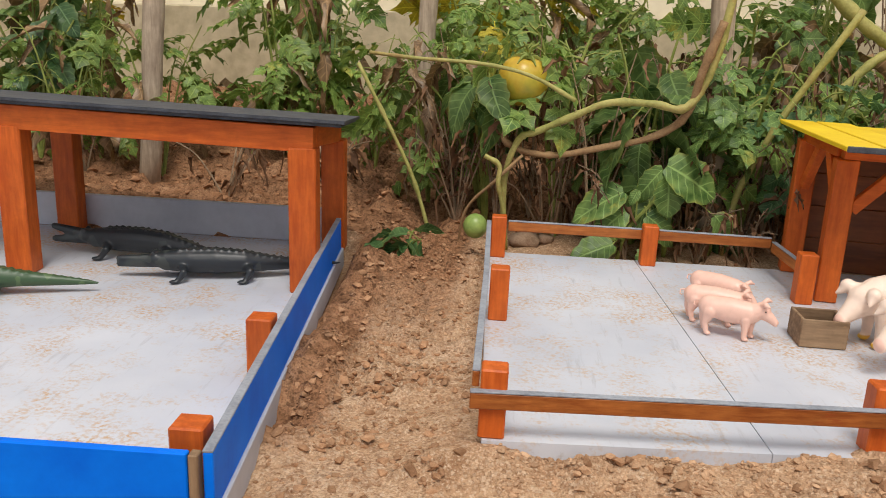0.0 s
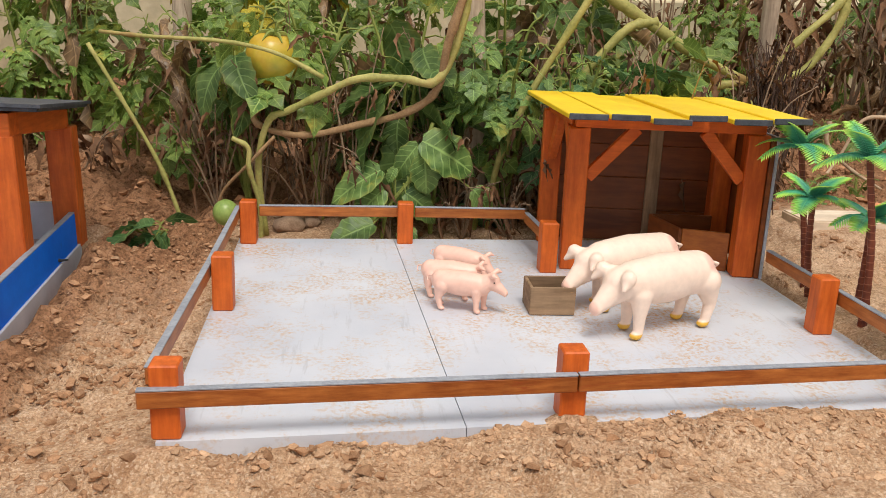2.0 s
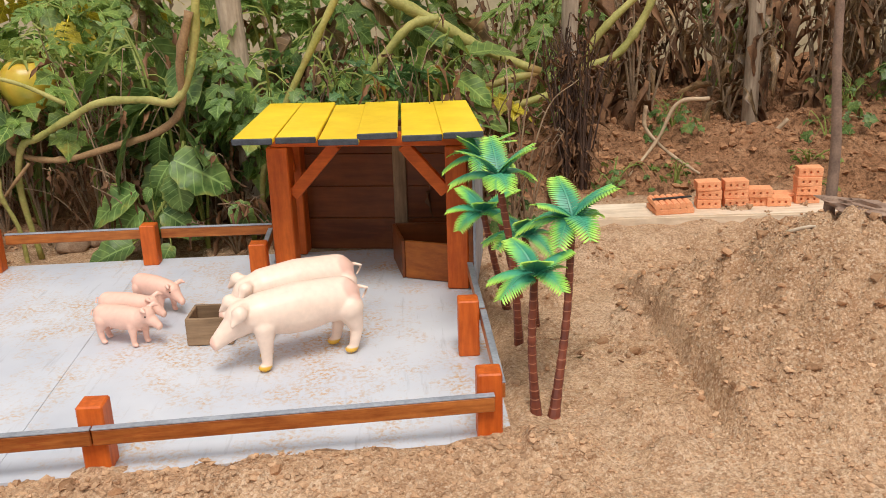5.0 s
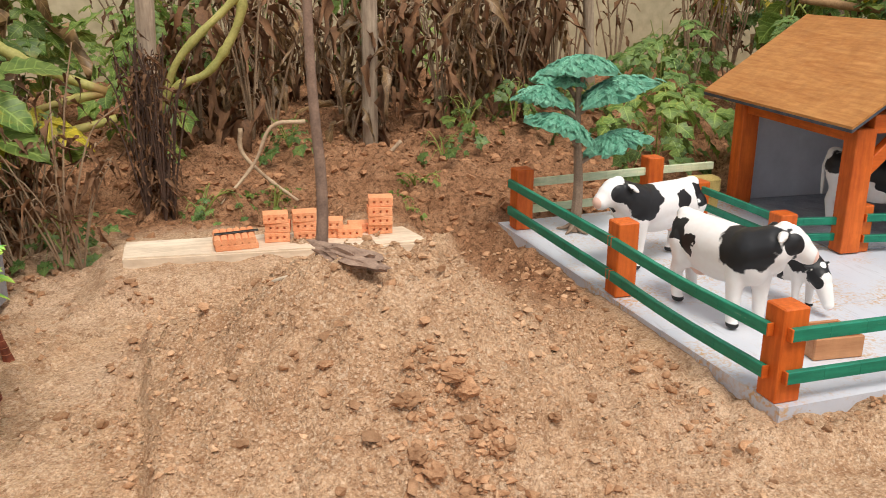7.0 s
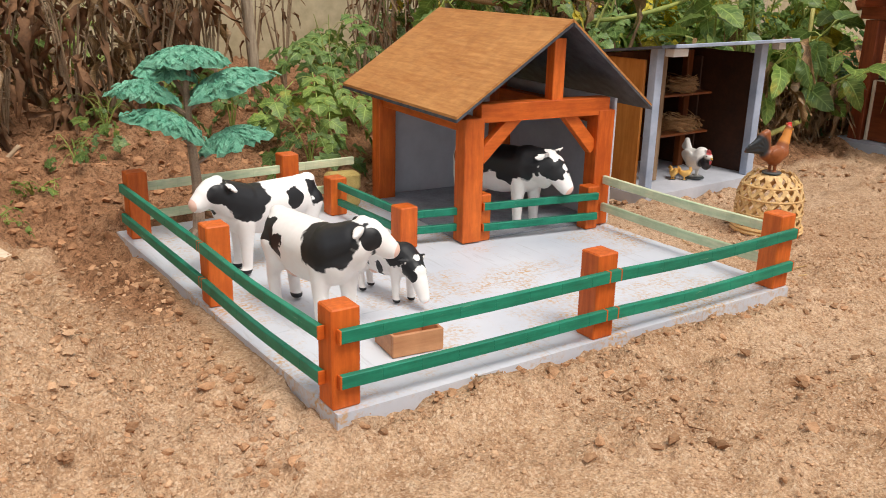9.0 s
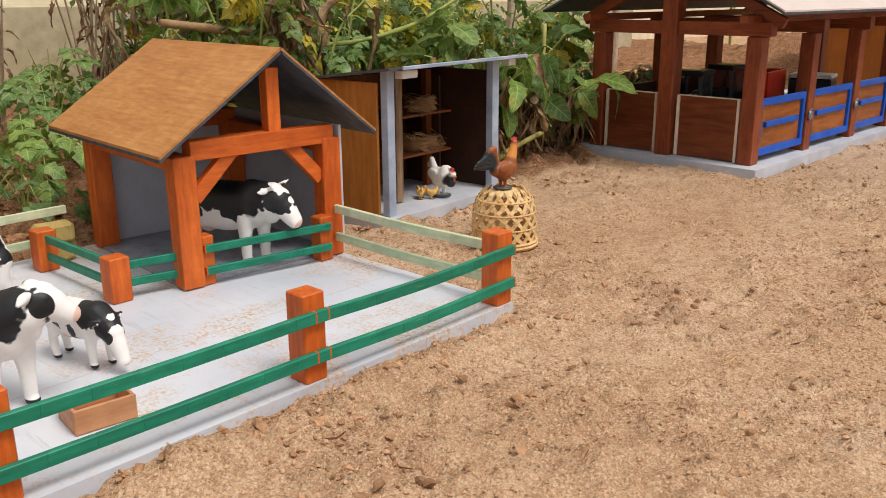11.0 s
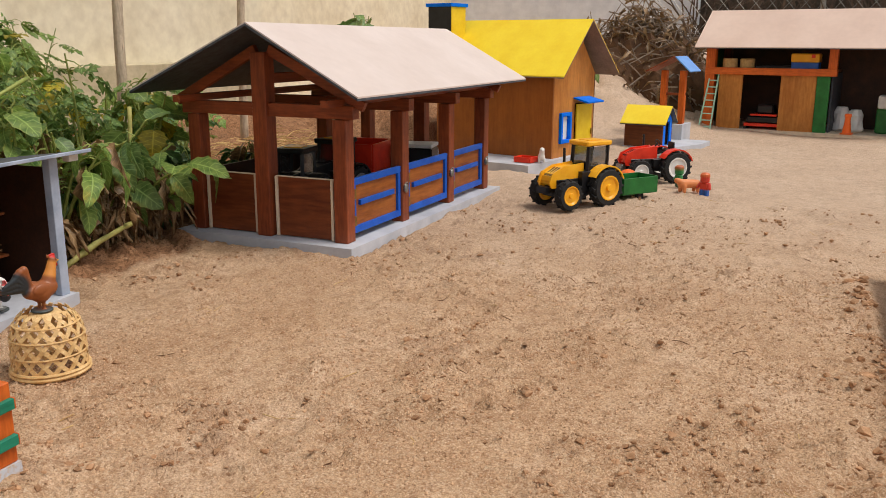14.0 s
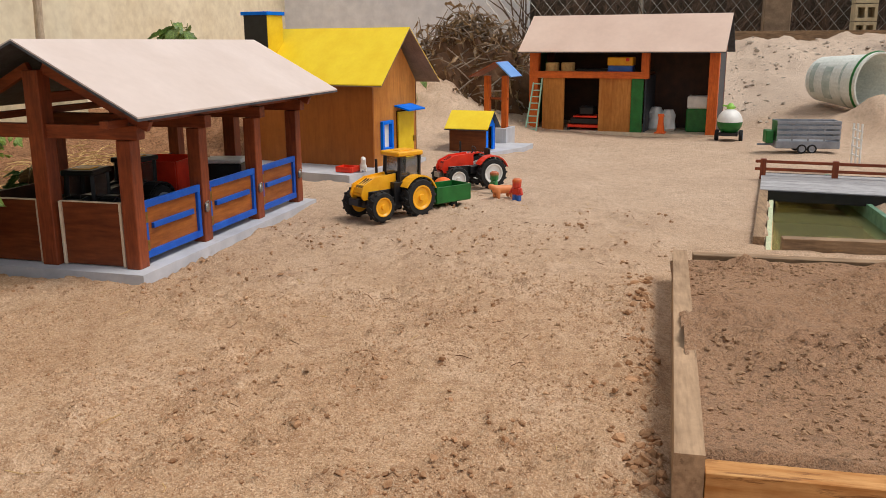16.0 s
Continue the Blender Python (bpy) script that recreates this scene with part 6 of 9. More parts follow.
def crocodile(m, label, s, base, light, jaw=0.0, bend=0.0):
    bm = bm_new()
    def c(x, y, z):
        return (x, y + bend * max(0.0, -x) ** 2, z)
    body = [(0.075, 0.02, 0.0155), (0.04, 0.02, 0.0185), (0.0, 0.02, 0.0195), (-0.04, 0.019, 0.017), (-0.08, 0.015, 0.0115), (-0.12, 0.0115, 0.008), (-0.16, 0.008, 0.0045), (-0.18, 0.006, 0.002)]
    limb(bm, [c(x, 0, z + 0.006) for x, z, r in body], [r for x, z, r in body], 12)
    ball(bm, c(0.085, 0, 0.028), (0.02, 0.0145, 0.011))
    for dz, k in ((0.0, 0.0), (jaw, 1.0)):
        limb(bm, [(0.09, 0, 0.025 + 0.004 * k), (0.115, 0, 0.022 + dz * 0.6), (0.145, 0, 0.02 + dz)], [0.0105 - 0.002 * k, 0.0075, 0.0052])
    for y in (-1, 1):
        ball(bm, (0.093, 0.0075 * y, 0.038), 0.0042, 8, 6)
        limb(bm, [(0.05, 0.013 * y, 0.02), (0.044, 0.03 * y, 0.016), (0.052, 0.034 * y, 0.004)], [0.0075, 0.006, 0.0045])
        ball(bm, (0.057, 0.036 * y, 0.003), (0.009, 0.006, 0.003))
        limb(bm, [c(-0.045, 0.012 * y, 0.018), c(-0.052, 0.03 * y, 0.017), c(-0.046, 0.034 * y, 0.004)], [0.0085, 0.0065, 0.0045])
        ball(bm, c(-0.041, 0.036 * y, 0.003), (0.009, 0.006, 0.003))
        for i in range(22):
            x = 0.055 - i * 0.0105
            r = max(0.0025, 0.0055 - i * 0.00015)
            zz = np.interp(-x, [-q[0] for q in body], [q[1] + q[2] for q in body]) + 0.0052
            off = 0.006 if x > -0.1 else 0.0015
            ball(bm, c(x, off * y, float(zz)), (r, 0.0016, r * 0.8), 6, 4)
    bm.transform(Matrix.Scale(s, 4))
    mat = figure_material("crocodile_paint", base, light, 60, 0.62, [(tuple(s * q for q in (0.12, 0, 0.016)), 0.02 * s, light)], None, 0.005, 0.42)
    return figure("toy_crocodile", bm, mat, m, 0.0013, label, "toy crocodile", "toy crocodiles in the pen")


crocodile(pose(-0.328, 0.864, 0.0125, 0, 0, 176), "dark grey toy crocodile with open jaws", 0.78, lin(40, 44, 48), lin(56, 60, 60), 0.02, 1.5)
crocodile(pose(-0.214, 0.798, 0.0125, 0, 0, 188), "dark grey toy crocodile with spiny back", 0.74, lin(40, 44, 48), lin(58, 62, 60), 0.008, -1.5)
crocodile(pose(-0.452, 0.692, 0.0125, 0, 0, 195), "dull green toy crocodile on the slab", 0.77, lin(64, 88, 58), lin(86, 108, 70), 0.0, 0.0)


def fowl(name, m, s, body, neck, tail, comb, label, upright=0.0, kind="hen", ahead=0.0):
    """A painted bird figure on a small round base."""
    bm = bm_new()
    lathe(bm, [(0.0135, 0), (0.014, 0.0015), (0.012, 0.003), (0.003, 0.0032)], 14)
    for y in (-1, 1):
        limb(bm, [(0.0, 0.0045 * y, 0.003), (0.0, 0.0045 * y, 0.018)], [0.0024, 0.003], 6)
    limb(bm, [(-0.014, 0, 0.028), (0.0, 0, 0.0245), (0.012, 0, 0.029)], [0.01, 0.0135, 0.0115])
    limb(bm, [(0.012, 0, 0.034), (0.018 + ahead, 0, 0.046 + upright), (0.02 + ahead, 0, 0.055 + upright)], [0.0095, 0.0065, 0.0052])
    ball(bm, (0.021 + ahead, 0, 0.057 + upright), 0.0056, 10, 7)
    limb(bm, [(0.025 + ahead, 0, 0.057 + upright), (0.031 + ahead, 0, 0.055 + upright)], [0.0022, 0.0008], 6)
    for i in range(4):
        ball(bm, (0.0245 + ahead - i * 0.0034, 0, 0.0635 + upright + 0.0008 * math.sin(i * 2)), (0.0018, 0.001, 0.0034), 6, 4)
    ball(bm, (0.0265 + ahead, 0, 0.051 + upright), (0.0018, 0.0018, 0.0034), 6, 4)
    for i in range(6):
        a = radians(100 + i * 17)
        r = 0.024 if kind == "rooster" else 0.012
        limb(bm, [(-0.016, 0, 0.034), (-0.018 + 0.6 * r * math.cos(a), 0.001 * (i - 2), 0.036 + r * math.sin(a) * 0.9), (-0.02 + r * 1.25 * math.cos(a), 0.0012 * (i - 2), 0.034 + r * math.sin(a) * 0.55)], [0.0068, 0.0056, 0.002] if kind == "rooster" else [0.005, 0.0036, 0.0016], 8)
    for y in (-1, 1):
        ball(bm, (-0.004, 0.0105 * y, 0.03), (0.0125, 0.0032, 0.0075))
    bm.transform(Matrix.Scale(s, 4))
    q = lambda *p: tuple(s * v for v in p)
    sp = [(q(-0.034, 0, 0.038), 0.021 * s, tail), (q(0.018 + ahead, 0, 0.046 + upright), 0.0135 * s, neck), (q(0.022 + ahead, 0, 0.0645 + upright), 0.0062 * s, comb), (q(0.027 + ahead, 0, 0.05 + upright), 0.0036 * s, comb), (q(0.031 + ahead, 0, 0.0555 + upright), 0.0045 * s, lin(220, 170, 60)), (q(0.0235 + ahead, 0.0052, 0.0585 + upright), 0.0014 * s, lin(10, 10, 10)), (q(0.0235 + ahead, -0.0052, 0.0585 + upright), 0.0014 * s, lin(10, 10, 10))]
    mat = figure_material(name + "_paint", body, None, 20, 0.5, sp, lin(70, 76, 76), 0.0036 * s)
    return figure(name, bm, mat, m, 0.0008, label, "toy " + kind)


def basket():
    t = thing("chicken_coop_basket", pose(2.057, 0.653, 0.0) @ Matrix.Diagonal((0.88, 0.88, 0.94, 1)), "upturned round woven bamboo chicken basket", "basket")
    def at(a, h):
        r = 0.05 * (1 - 0.02 * (h / 0.085)) if h < 0.045 else 0.049 * math.sqrt(max(0.02, 1 - ((h - 0.045) / 0.05) ** 2.2))
        return Vector((r * math.cos(a), r * math.sin(a), h + 0.003))
    rnd = random.Random(3)
    for sgn in (-1, 1):
        for i in range(15):
            a0 = 2 * math.pi * i / 15 + (0.1 if sgn > 0 else 0)
            pts = [at(a0 + sgn * 1.55 * k / 14, 0.085 * k / 14) * (1.0 + 0.012 * sgn * (1 if k % 2 else -1)) for k in range(15)]
            bm = bm_new()
            ring = []
            for k, p in enumerate(pts):
                fw = (pts[min(k + 1, 14)] - pts[max(k - 1, 0)]).normalized()
                up = Vector((p.x, p.y, 0.35 * p.z)).normalized()
                sd = fw.cross(up).normalized() * 0.0029
                up = up * 0.0006
                ring.append([bm.verts.new(p + c) for c in (sd + up, up - sd, -sd - up, sd - up)])
            for r0, r1 in zip(ring, ring[1:]):
                for e in range(4):
                    bm.faces.new((r0[e], r0[(e + 1) % 4], r1[(e + 1) % 4], r1[e]))
            bm.faces.new(ring[0])
            bm.faces.new(ring[-1][::-1])
            part("bamboo_strip", bm, WICKER, t)
    for h, r in ((0.004, 0.0028), (0.009, 0.0024), (0.03, 0.0014), (0.052, 0.0014), (0.07, 0.0014)):
        pts = [at(2 * math.pi * k / 28, h) for k in range(29)]
        for p in pts:
            p.x *= 1.02 if h > 0.01 else 1.05
            p.y *= 1.02 if h > 0.01 else 1.05
        part("hoop", tube(bm_new(), pts, r, 6), WICKER, t)
    part("top_weave", lathe(bm_new(), [(0.022, 0.084), (0.018, 0.0872), (0.002, 0.088)], 18), WICKER, t)
    return t


basket()
fowl("toy_rooster", pose(2.053, 0.653, 0.0832, 0, 0, -8), 0.98, lin(148, 82, 40), lin(212, 138, 60), lin(38, 44, 48), lin(196, 40, 30), "brown toy rooster with dark tail standing on the basket", 0.004, "rooster")
fowl("toy_hen", pose(2.19, 0.897, 0.0122, 0, 0, -105), 1.28, lin(230, 226, 220), lin(34, 34, 38), lin(236, 232, 226), lin(214, 90, 90), "white and black toy hen pecking in the hen house", -0.024, "hen", 0.006)
for i, (x, y, r) in enumerate(((2.148, 0.905, -120), (2.163, 0.893, -60), (2.158, 0.912, -90))):
    fowl("toy_chick", pose(x, y, 0.0122, 0, 0, r), 0.42, lin(228, 178, 96), lin(232, 186, 104), lin(210, 156, 76), lin(226, 170, 80), "small yellow toy chick on the floor", -0.012, "chick")


# ---- palms and the toy tree ----
def palm_paint():
    """Plastic leaflets, bluish green at the rib and lime at the tips."""
    m, n, l, b = nodes_of("palm_leaf_plastic")
    at = n.new("ShaderNodeAttribute")
    at.attribute_name = "tip"
    f = noise_tex(n, l, coords(n, l), 90, 3)
    k = mix(n, l, 0.3, at.outputs["Fac"], f)
    col = ramp(n, l, k, [(0.15, lin(50, 128, 108)), (0.4, lin(74, 160, 124)), (0.58, lin(138, 202, 92)), (0.8, lin(190, 228, 98))])
    l.new(island(n, l, col, 0.12), b.inputs["Base Color"])
    b.inputs["Roughness"].default_value = 0.42
    return m


def palm_bark():
    m, n, l, b = nodes_of("palm_trunk_plastic")
    v = coords(n, l)
    s = n.new("ShaderNodeSeparateXYZ")
    l.new(v, s.inputs[0])
    w = n.new("ShaderNodeMath")
    w.operation = "MULTIPLY"
    w.inputs[1].default_value = 900.0
    l.new(s.outputs[2], w.inputs[0])
    g = n.new("ShaderNodeMath")
    g.operation = "SINE"
    l.new(w.outputs[0], g.inputs[0])
    col = ramp(n, l, noise_tex(n, l, v, 90, 3), [(0.3, lin(84, 36, 22)), (0.7, lin(132, 66, 42))])
    col = mix(n, l, ramp(n, l, g.outputs[0], [(0.9, (0, 0, 0)), (0.99, (0.5, 0.5, 0.5))]), col, lin(196, 138, 104))
    l.new(col, b.inputs["Base Color"])
    b.inputs["Roughness"].default_value = 0.55
    return m


PALM_LEAF, PALM_BARK = palm_paint(), palm_bark()


def palm(base, top, label, seed):
    rnd = random.Random(seed)
    b, c = Vector(base), Vector(top)
    t = thing("toy_palm", Matrix.Translation(b), label, "toy palm", "toy palms beside the pig pen")
    d = c - b
    tall = c.z > 0.12
    bend = Vector((rnd.uniform(-0.004, 0.004), rnd.uniform(-0.004, 0.004), 0))
    path = smooth_path([(0, 0, -0.004), d * 0.5 + bend, d], 12)
    rad = [0.0034 + 0.0022 * math.exp(-i / 2.5) - 0.0006 * i / (len(path) - 1) + (0.0004 if i % 2 else 0) for i in range(len(path))]
    part("trunk", tube(bm_new(), path, rad, 8), PALM_BARK, t, "thin ringed brown trunk")
    count = 10 if tall else 8
    for f in range(count):
        a = 2 * math.pi * f / count + rnd.uniform(-0.25, 0.25)
        up = rnd.uniform(0.85, 1.2) if f % 3 == 0 else rnd.uniform(0.35, 0.75)
        L = rnd.uniform(0.04, 0.05) * (1.0 if tall else 0.85)
        drop = rnd.uniform(0.6, 0.85) if f % 3 else rnd.uniform(0.2, 0.4)
        bm = bm_new()
        tip = bm.verts.layers.float.new("tip")
        out = Vector((math.cos(a), math.sin(a), 0))
        side = Vector((-math.sin(a), math.cos(a), 0))
        rib = [d + out * L * u * math.cos(up * (1 - 0.4 * u)) + Vector((0, 0, L * (math.sin(up) * u - drop * u * u))) for u in [k / 10 for k in range(11)]]
        tube(bm, rib, [0.0013 * (1 - 0.7 * k / 10) for k in range(11)], 4)
        for v in bm.verts:
            v[tip] = 0.1 + 0.5 * ((v.co - d).length / L)
        flat = rnd.uniform(0.05, 0.35)
        for k in range(2, 19):
            u = k / 19
            j = min(9, int(u * 10))
            p = rib[j].lerp(rib[j + 1], u * 10 - j)
            ln = 0.0125 * (math.sin(math.pi * (0.14 + 0.8 * u)) ** 0.6) + 0.0015
            fw = (rib[j + 1] - rib[j]).normalized()
            for s in (-1, 1):
                g = (side * s * 0.88 + fw * 0.48 + Vector((0, 0, -flat))).normalized()
                n = g.cross(fw).normalized()
                w = fw * 0.00095
                v = [bm.verts.new(x) for x in (p - w, p + w, p + g * ln * 0.55 + w * 1.05, p + g * ln, p + g * ln * 0.55 - w * 1.05)]
                v2 = [bm.verts.new(x.co + n * 0.0006) for x in v]
                for vv in (v, v2):
                    for x, q in zip(vv, (0.0, 0.0, 0.55, 1.0, 0.55)):
                        x[tip] = min(1.0, 0.05 + 0.5 * u * u + (0.4 + 0.4 * u) * q)
                bm.faces.new(v)
                bm.faces.new(v2[::-1])
                for i in range(5):
                    bm.faces.new((v[i], v[(i + 1) % 5], v2[(i + 1) % 5], v2[i]))
        part("frond", bm, PALM_LEAF, t)
    return t


for i, (b, c) in enumerate((((0.699, 0.516, 0), (0.725, 0.57, 0.146)), ((0.687, 0.52, 0), (0.69, 0.54, 0.112)), ((0.69, 0.642, 0), (0.675, 0.645, 0.165)), ((0.712, 0.69, 0), (0.7, 0.668, 0.105)), ((0.708, 0.78, 0), (0.672, 0.76, 0.158)), ((0.692, 0.742, 0), (0.667, 0.716, 0.115)))):
    palm(b, c, ("tall" if c[2] > 0.12 else "short") + " green plastic toy palm with brown trunk", 20 + i)


def toy_tree():
    t = thing("toy_tree", pose(1.36, 0.944, 0.02), "toy tree with flat dull green leaf pads", "toy tree")
    bark = mottled("toy_bark", lin(112, 92, 76), lin(160, 136, 114), 60, 0.7, bumpy=0.6)
    bm = bm_new()
    tube(bm, smooth_path([(0, 0, 0), (0.002, 0, 0.06), (-0.003, 0, 0.13), (-0.004, 0.0, 0.19)], 5), [0.008 - 0.0003 * i for i in range(16)], 8)
    for a in range(5):
        k = a * 1.256
        tube(bm, smooth_path([(0, 0, 0.012), (0.012 * math.cos(k), 0.012 * math.sin(k), 0.004), (0.024 * math.cos(k), 0.024 * math.sin(k), 0.0015)], 4), [0.005 - 0.0005 * i for i in range(9)], 6)
    pads = ((0.0, 0.0, 0.212, 0.052, 0.034, 0), (0.042, -0.01, 0.184, 0.056, 0.036, -16), (-0.052, 0.0, 0.176, 0.042, 0.03, 12), (-0.034, -0.02, 0.142, 0.05, 0.03, 22), (0.046, -0.012, 0.118, 0.046, 0.03, -14), (-0.02, 0.02, 0.196, 0.04, 0.03, 8))
    for x, y, z, rx, ry, tl in pads:
        tube(bm, smooth_path([(-0.002, 0, z - 0.03), (x * 0.5, y * 0.5, z - 0.014), (x * 0.9, y * 0.9, z - 0.002)], 4), [0.0036 - 0.0002 * i for i in range(9)], 6)
    part("trunk", bm, bark, t, "grey-brown trunk with roots")
    leafm = mottled("toy_leaf_pad", lin(84, 166, 134), lin(148, 208, 176), 110, 0.5, lin(44, 118, 88), 0.66, 0.8, 0.003, vary=0.22)
    rnd = random.Random(9)
    for x, y, z, rx, ry, tl in pads:
        bm = bm_new()
        m = pose(x, y, z, 0, tl, rnd.uniform(-20, 20))
        nr, na = 9, 44
        rows = []
        for s in (1, -1):
            ring_rows = []
            for i in range(nr + 1):
                u = i / nr
                row = []
                for k in range(na):
                    a = 2 * math.pi * k / na
                    e = 1 + (0.16 * math.sin(a * 5 + tl) + 0.12 * math.sin(a * 11 + x * 300) + rnd.uniform(-0.08, 0.08)) * u
                    h = 0.012 * (1 - u ** 2) - 0.006 * u ** 3 + rnd.uniform(-0.0034, 0.0034)
                    row.append(bm.verts.new(m @ Vector((rx * 0.85 * u * e * math.cos(a), ry * 0.9 * u * e * math.sin(a), h if s > 0 else h - 0.003))))
                ring_rows.append(row)
            for p, q in zip(ring_rows, ring_rows[1:]):
                for k in range(na):
                    bm.faces.new((p[k], p[(k + 1) % na], q[(k + 1) % na], q[k]))
            rows.append(ring_rows[-1])
        for k in range(na):
            bm.faces.new((rows[0][k], rows[0][(k + 1) % na], rows[1][(k + 1) % na], rows[1][k]))
        bmesh.ops.remove_doubles(bm, verts=bm.verts, dist=0.00002)
        # small moulded leaves over the top of the pad
        for i in range(150):
            a, u = rnd.uniform(0, 6.28), rnd.random() ** 0.5
            e = 1 + (0.16 * math.sin(a * 5 + tl) + 0.12 * math.sin(a * 11 + x * 300)) * u
            c = Vector((rx * 0.87 * u * e * math.cos(a), ry * 0.92 * u * e * math.sin(a), 0.0125 * (1 - u ** 2) - 0.006 * u ** 3 + 0.001))
            a += rnd.uniform(-0.7, 0.7)
            g, w, q = Vector((math.cos(a), math.sin(a), -0.25 - 0.4 * u)), Vector((-math.sin(a), math.cos(a), 0)), rnd.uniform(0.005, 0.0085)
            pts = [c - g * q * 0.4, c + w * q * 0.42 + Vector((0, 0, 0.0012)), c + g * q * 0.75, c - w * q * 0.42 + Vector((0, 0, 0.0012))]
            top = [bm.verts.new(m @ p) for p in pts]
            low = [bm.verts.new(m @ (p - Vector((0, 0, 0.0014)))) for p in pts]
            bm.faces.new(top)
            bm.faces.new(low[::-1])
            for k in range(4):
                bm.faces.new((top[k], top[(k + 1) % 4], low[(k + 1) % 4], low[k]))
        part("leaf_pad", bm, leafm, t)
    return t


toy_tree()


# ---- plank with bricks, sapling, wood ----
def plank_and_bricks():
    top = 0.031
    bm = bm_new()
    prism(bm, [(0.802, 0.966), (1.16, 0.923), (1.143, 0.998), (0.803, 1.033)], -0.012, top)
    bmesh.ops.bevel(bm, geom=bm.edges[:], offset=0.002, segments=2, affect="EDGES")
    solo("timber_plank", bm, RAW_WOOD["x"], Matrix(), "thick pale timber plank lying on the sand", "plank")
    bk = bm_new()
    w, d, h = 0.03, 0.021, 0.0115
    for z in (0.0021, h - 0.0021):
        box(bk, (0, 0, z), (w, d, 0.0042), bev=0.0005)
    for i in range(4):
        box(bk, (-w / 2 + 0.0028 + i * (w - 0.0056) / 3, 0, h / 2), (0.0056, d - 0.0002, h - 0.0082), bev=0.0001)
    box(bk, (0, 0.0, h / 2), (w - 0.0052, d - 0.007, h - 0.008), bev=0.0001)
    first = solo("toy_brick", bk, BRICK, pose(0.981, 0.985, top + 0.0002, 0, 0, -8), "small hollow terracotta toy brick on the plank", "brick", "stacked toy bricks")
    rnd = random.Random(2)
    stacks = ((0.981, 0.984, 3), (1.012, 0.972, 2), (1.015, 0.983, 3), (1.046, 0.981, 2), (1.07, 0.976, 1), (1.108, 0.98, 4), (1.084, 0.992, 1))
    for i, (x, y, n) in enumerate(stacks):
        for k in range(n):
            if i == 1 or (i == 0 and k == 0):
                continue
            copy_thing(first, pose(x + rnd.uniform(-0.0015, 0.0015), y + rnd.uniform(-0.002, 0.002), top + 0.0002 + k * 0.0117, 0, 0, -7 + rnd.uniform(-5, 5)))
    t = thing("clay_tile_bundle", pose(0.928, 0.978, top, 0, 0, 2), "small terracotta roof tiles tied with a dark strap", "tile bundle")
    for i in range(6):
        x = -0.02 + i * 0.008
        part("tile", tube(bm_new(), [(x, -0.02, 0.0105), (x + 0.002, 0.02, 0.0125)], 0.0045, 8), BRICK, t)
    bx("strap", (0.004, 0.0, 0.0165), (0.052, 0.005, 0.0012), BLACK, t, (6, 0, 4))
    bx("base_tiles", (0.002, 0.0, 0.0035), (0.05, 0.04, 0.0068), BRICK, t)


plank_and_bricks()


def ground_stick(pts, r, mat, label, name="twig", n=6):
    bm = bm_new()
    p = smooth_path(pts, 4)
    tube(bm, p, [r * (1 - 0.5 * i / len(p)) for i in range(len(p))], n)
    return solo(name, bm, mat, Matrix(), label, name.replace("_", " "), smooth=True)


zs = zg(0.982, 0.672)
ground_stick([(0.982, 0.672, zs - 0.012), (0.988, 0.68, zs + 0.07), (0.984, 0.688, zs + 0.2), (0.99, 0.695, zs + 0.5)], 0.0058, mottled("sapling_bark", lin(104, 84, 72), lin(152, 126, 108), 60, 0.8), "thin bare sapling stem growing from the sand heap", "sapling", 8)


def rough_lump(name, x, y, size, mat, label, category, seed, yaw=0.0, sink=0.25):
    """An angular lump broken up by noise, half sunk in the ground."""
    rnd = random.Random(seed)
    bm = bm_new()
    bmesh.ops.create_icosphere(bm, subdivisions=3, radius=1.0)
    o = rnd.uniform(0, 50)
    for v in bm.verts:
        p = v.co.copy()
        k = 1.0
        for fr, am in ((1.6, 0.5), (3.6, 0.45), (8.0, 0.3)):
            k += am * noise.noise(p * fr + Vector((o, o * 0.3, 1.7)))
        v.co = Vector((p.x * size[0] * k, p.y * size[1] * k, p.z * size[2] * k))
    return solo(name, bm, mat, pose(x, y, zg(x, y) + size[2] * (1 - 2 * sink), 0, 0, yaw), label, category)


DEAD_LEAF = mottled("dead_grey_leaf", lin(124, 98, 82), lin(176, 148, 128), 70, 0.8, lin(88, 66, 54), 0.58, 0.5, 0.001)
rough_lump("dead_leaf_roll", 1.0, 0.632, (0.04, 0.0125, 0.0065), DEAD_LEAF, "rolled dead grey-brown leaf on the sand heap", "dead leaf", 4, -58, 0.1)
ground_stick([(0.94, 0.66, zg(0.94, 0.66) + 0.002), (0.95, 0.645, zg(0.95, 0.645) + 0.004), (0.958, 0.63, zg(0.958, 0.63) + 0.002)], 0.0022, RAW_WOOD["x"], "short pale splinter on the sand heap", "splinter")
CLOD_DAMP = clod_material("damp_clod", lin(138, 100, 72), lin(188, 146, 110))
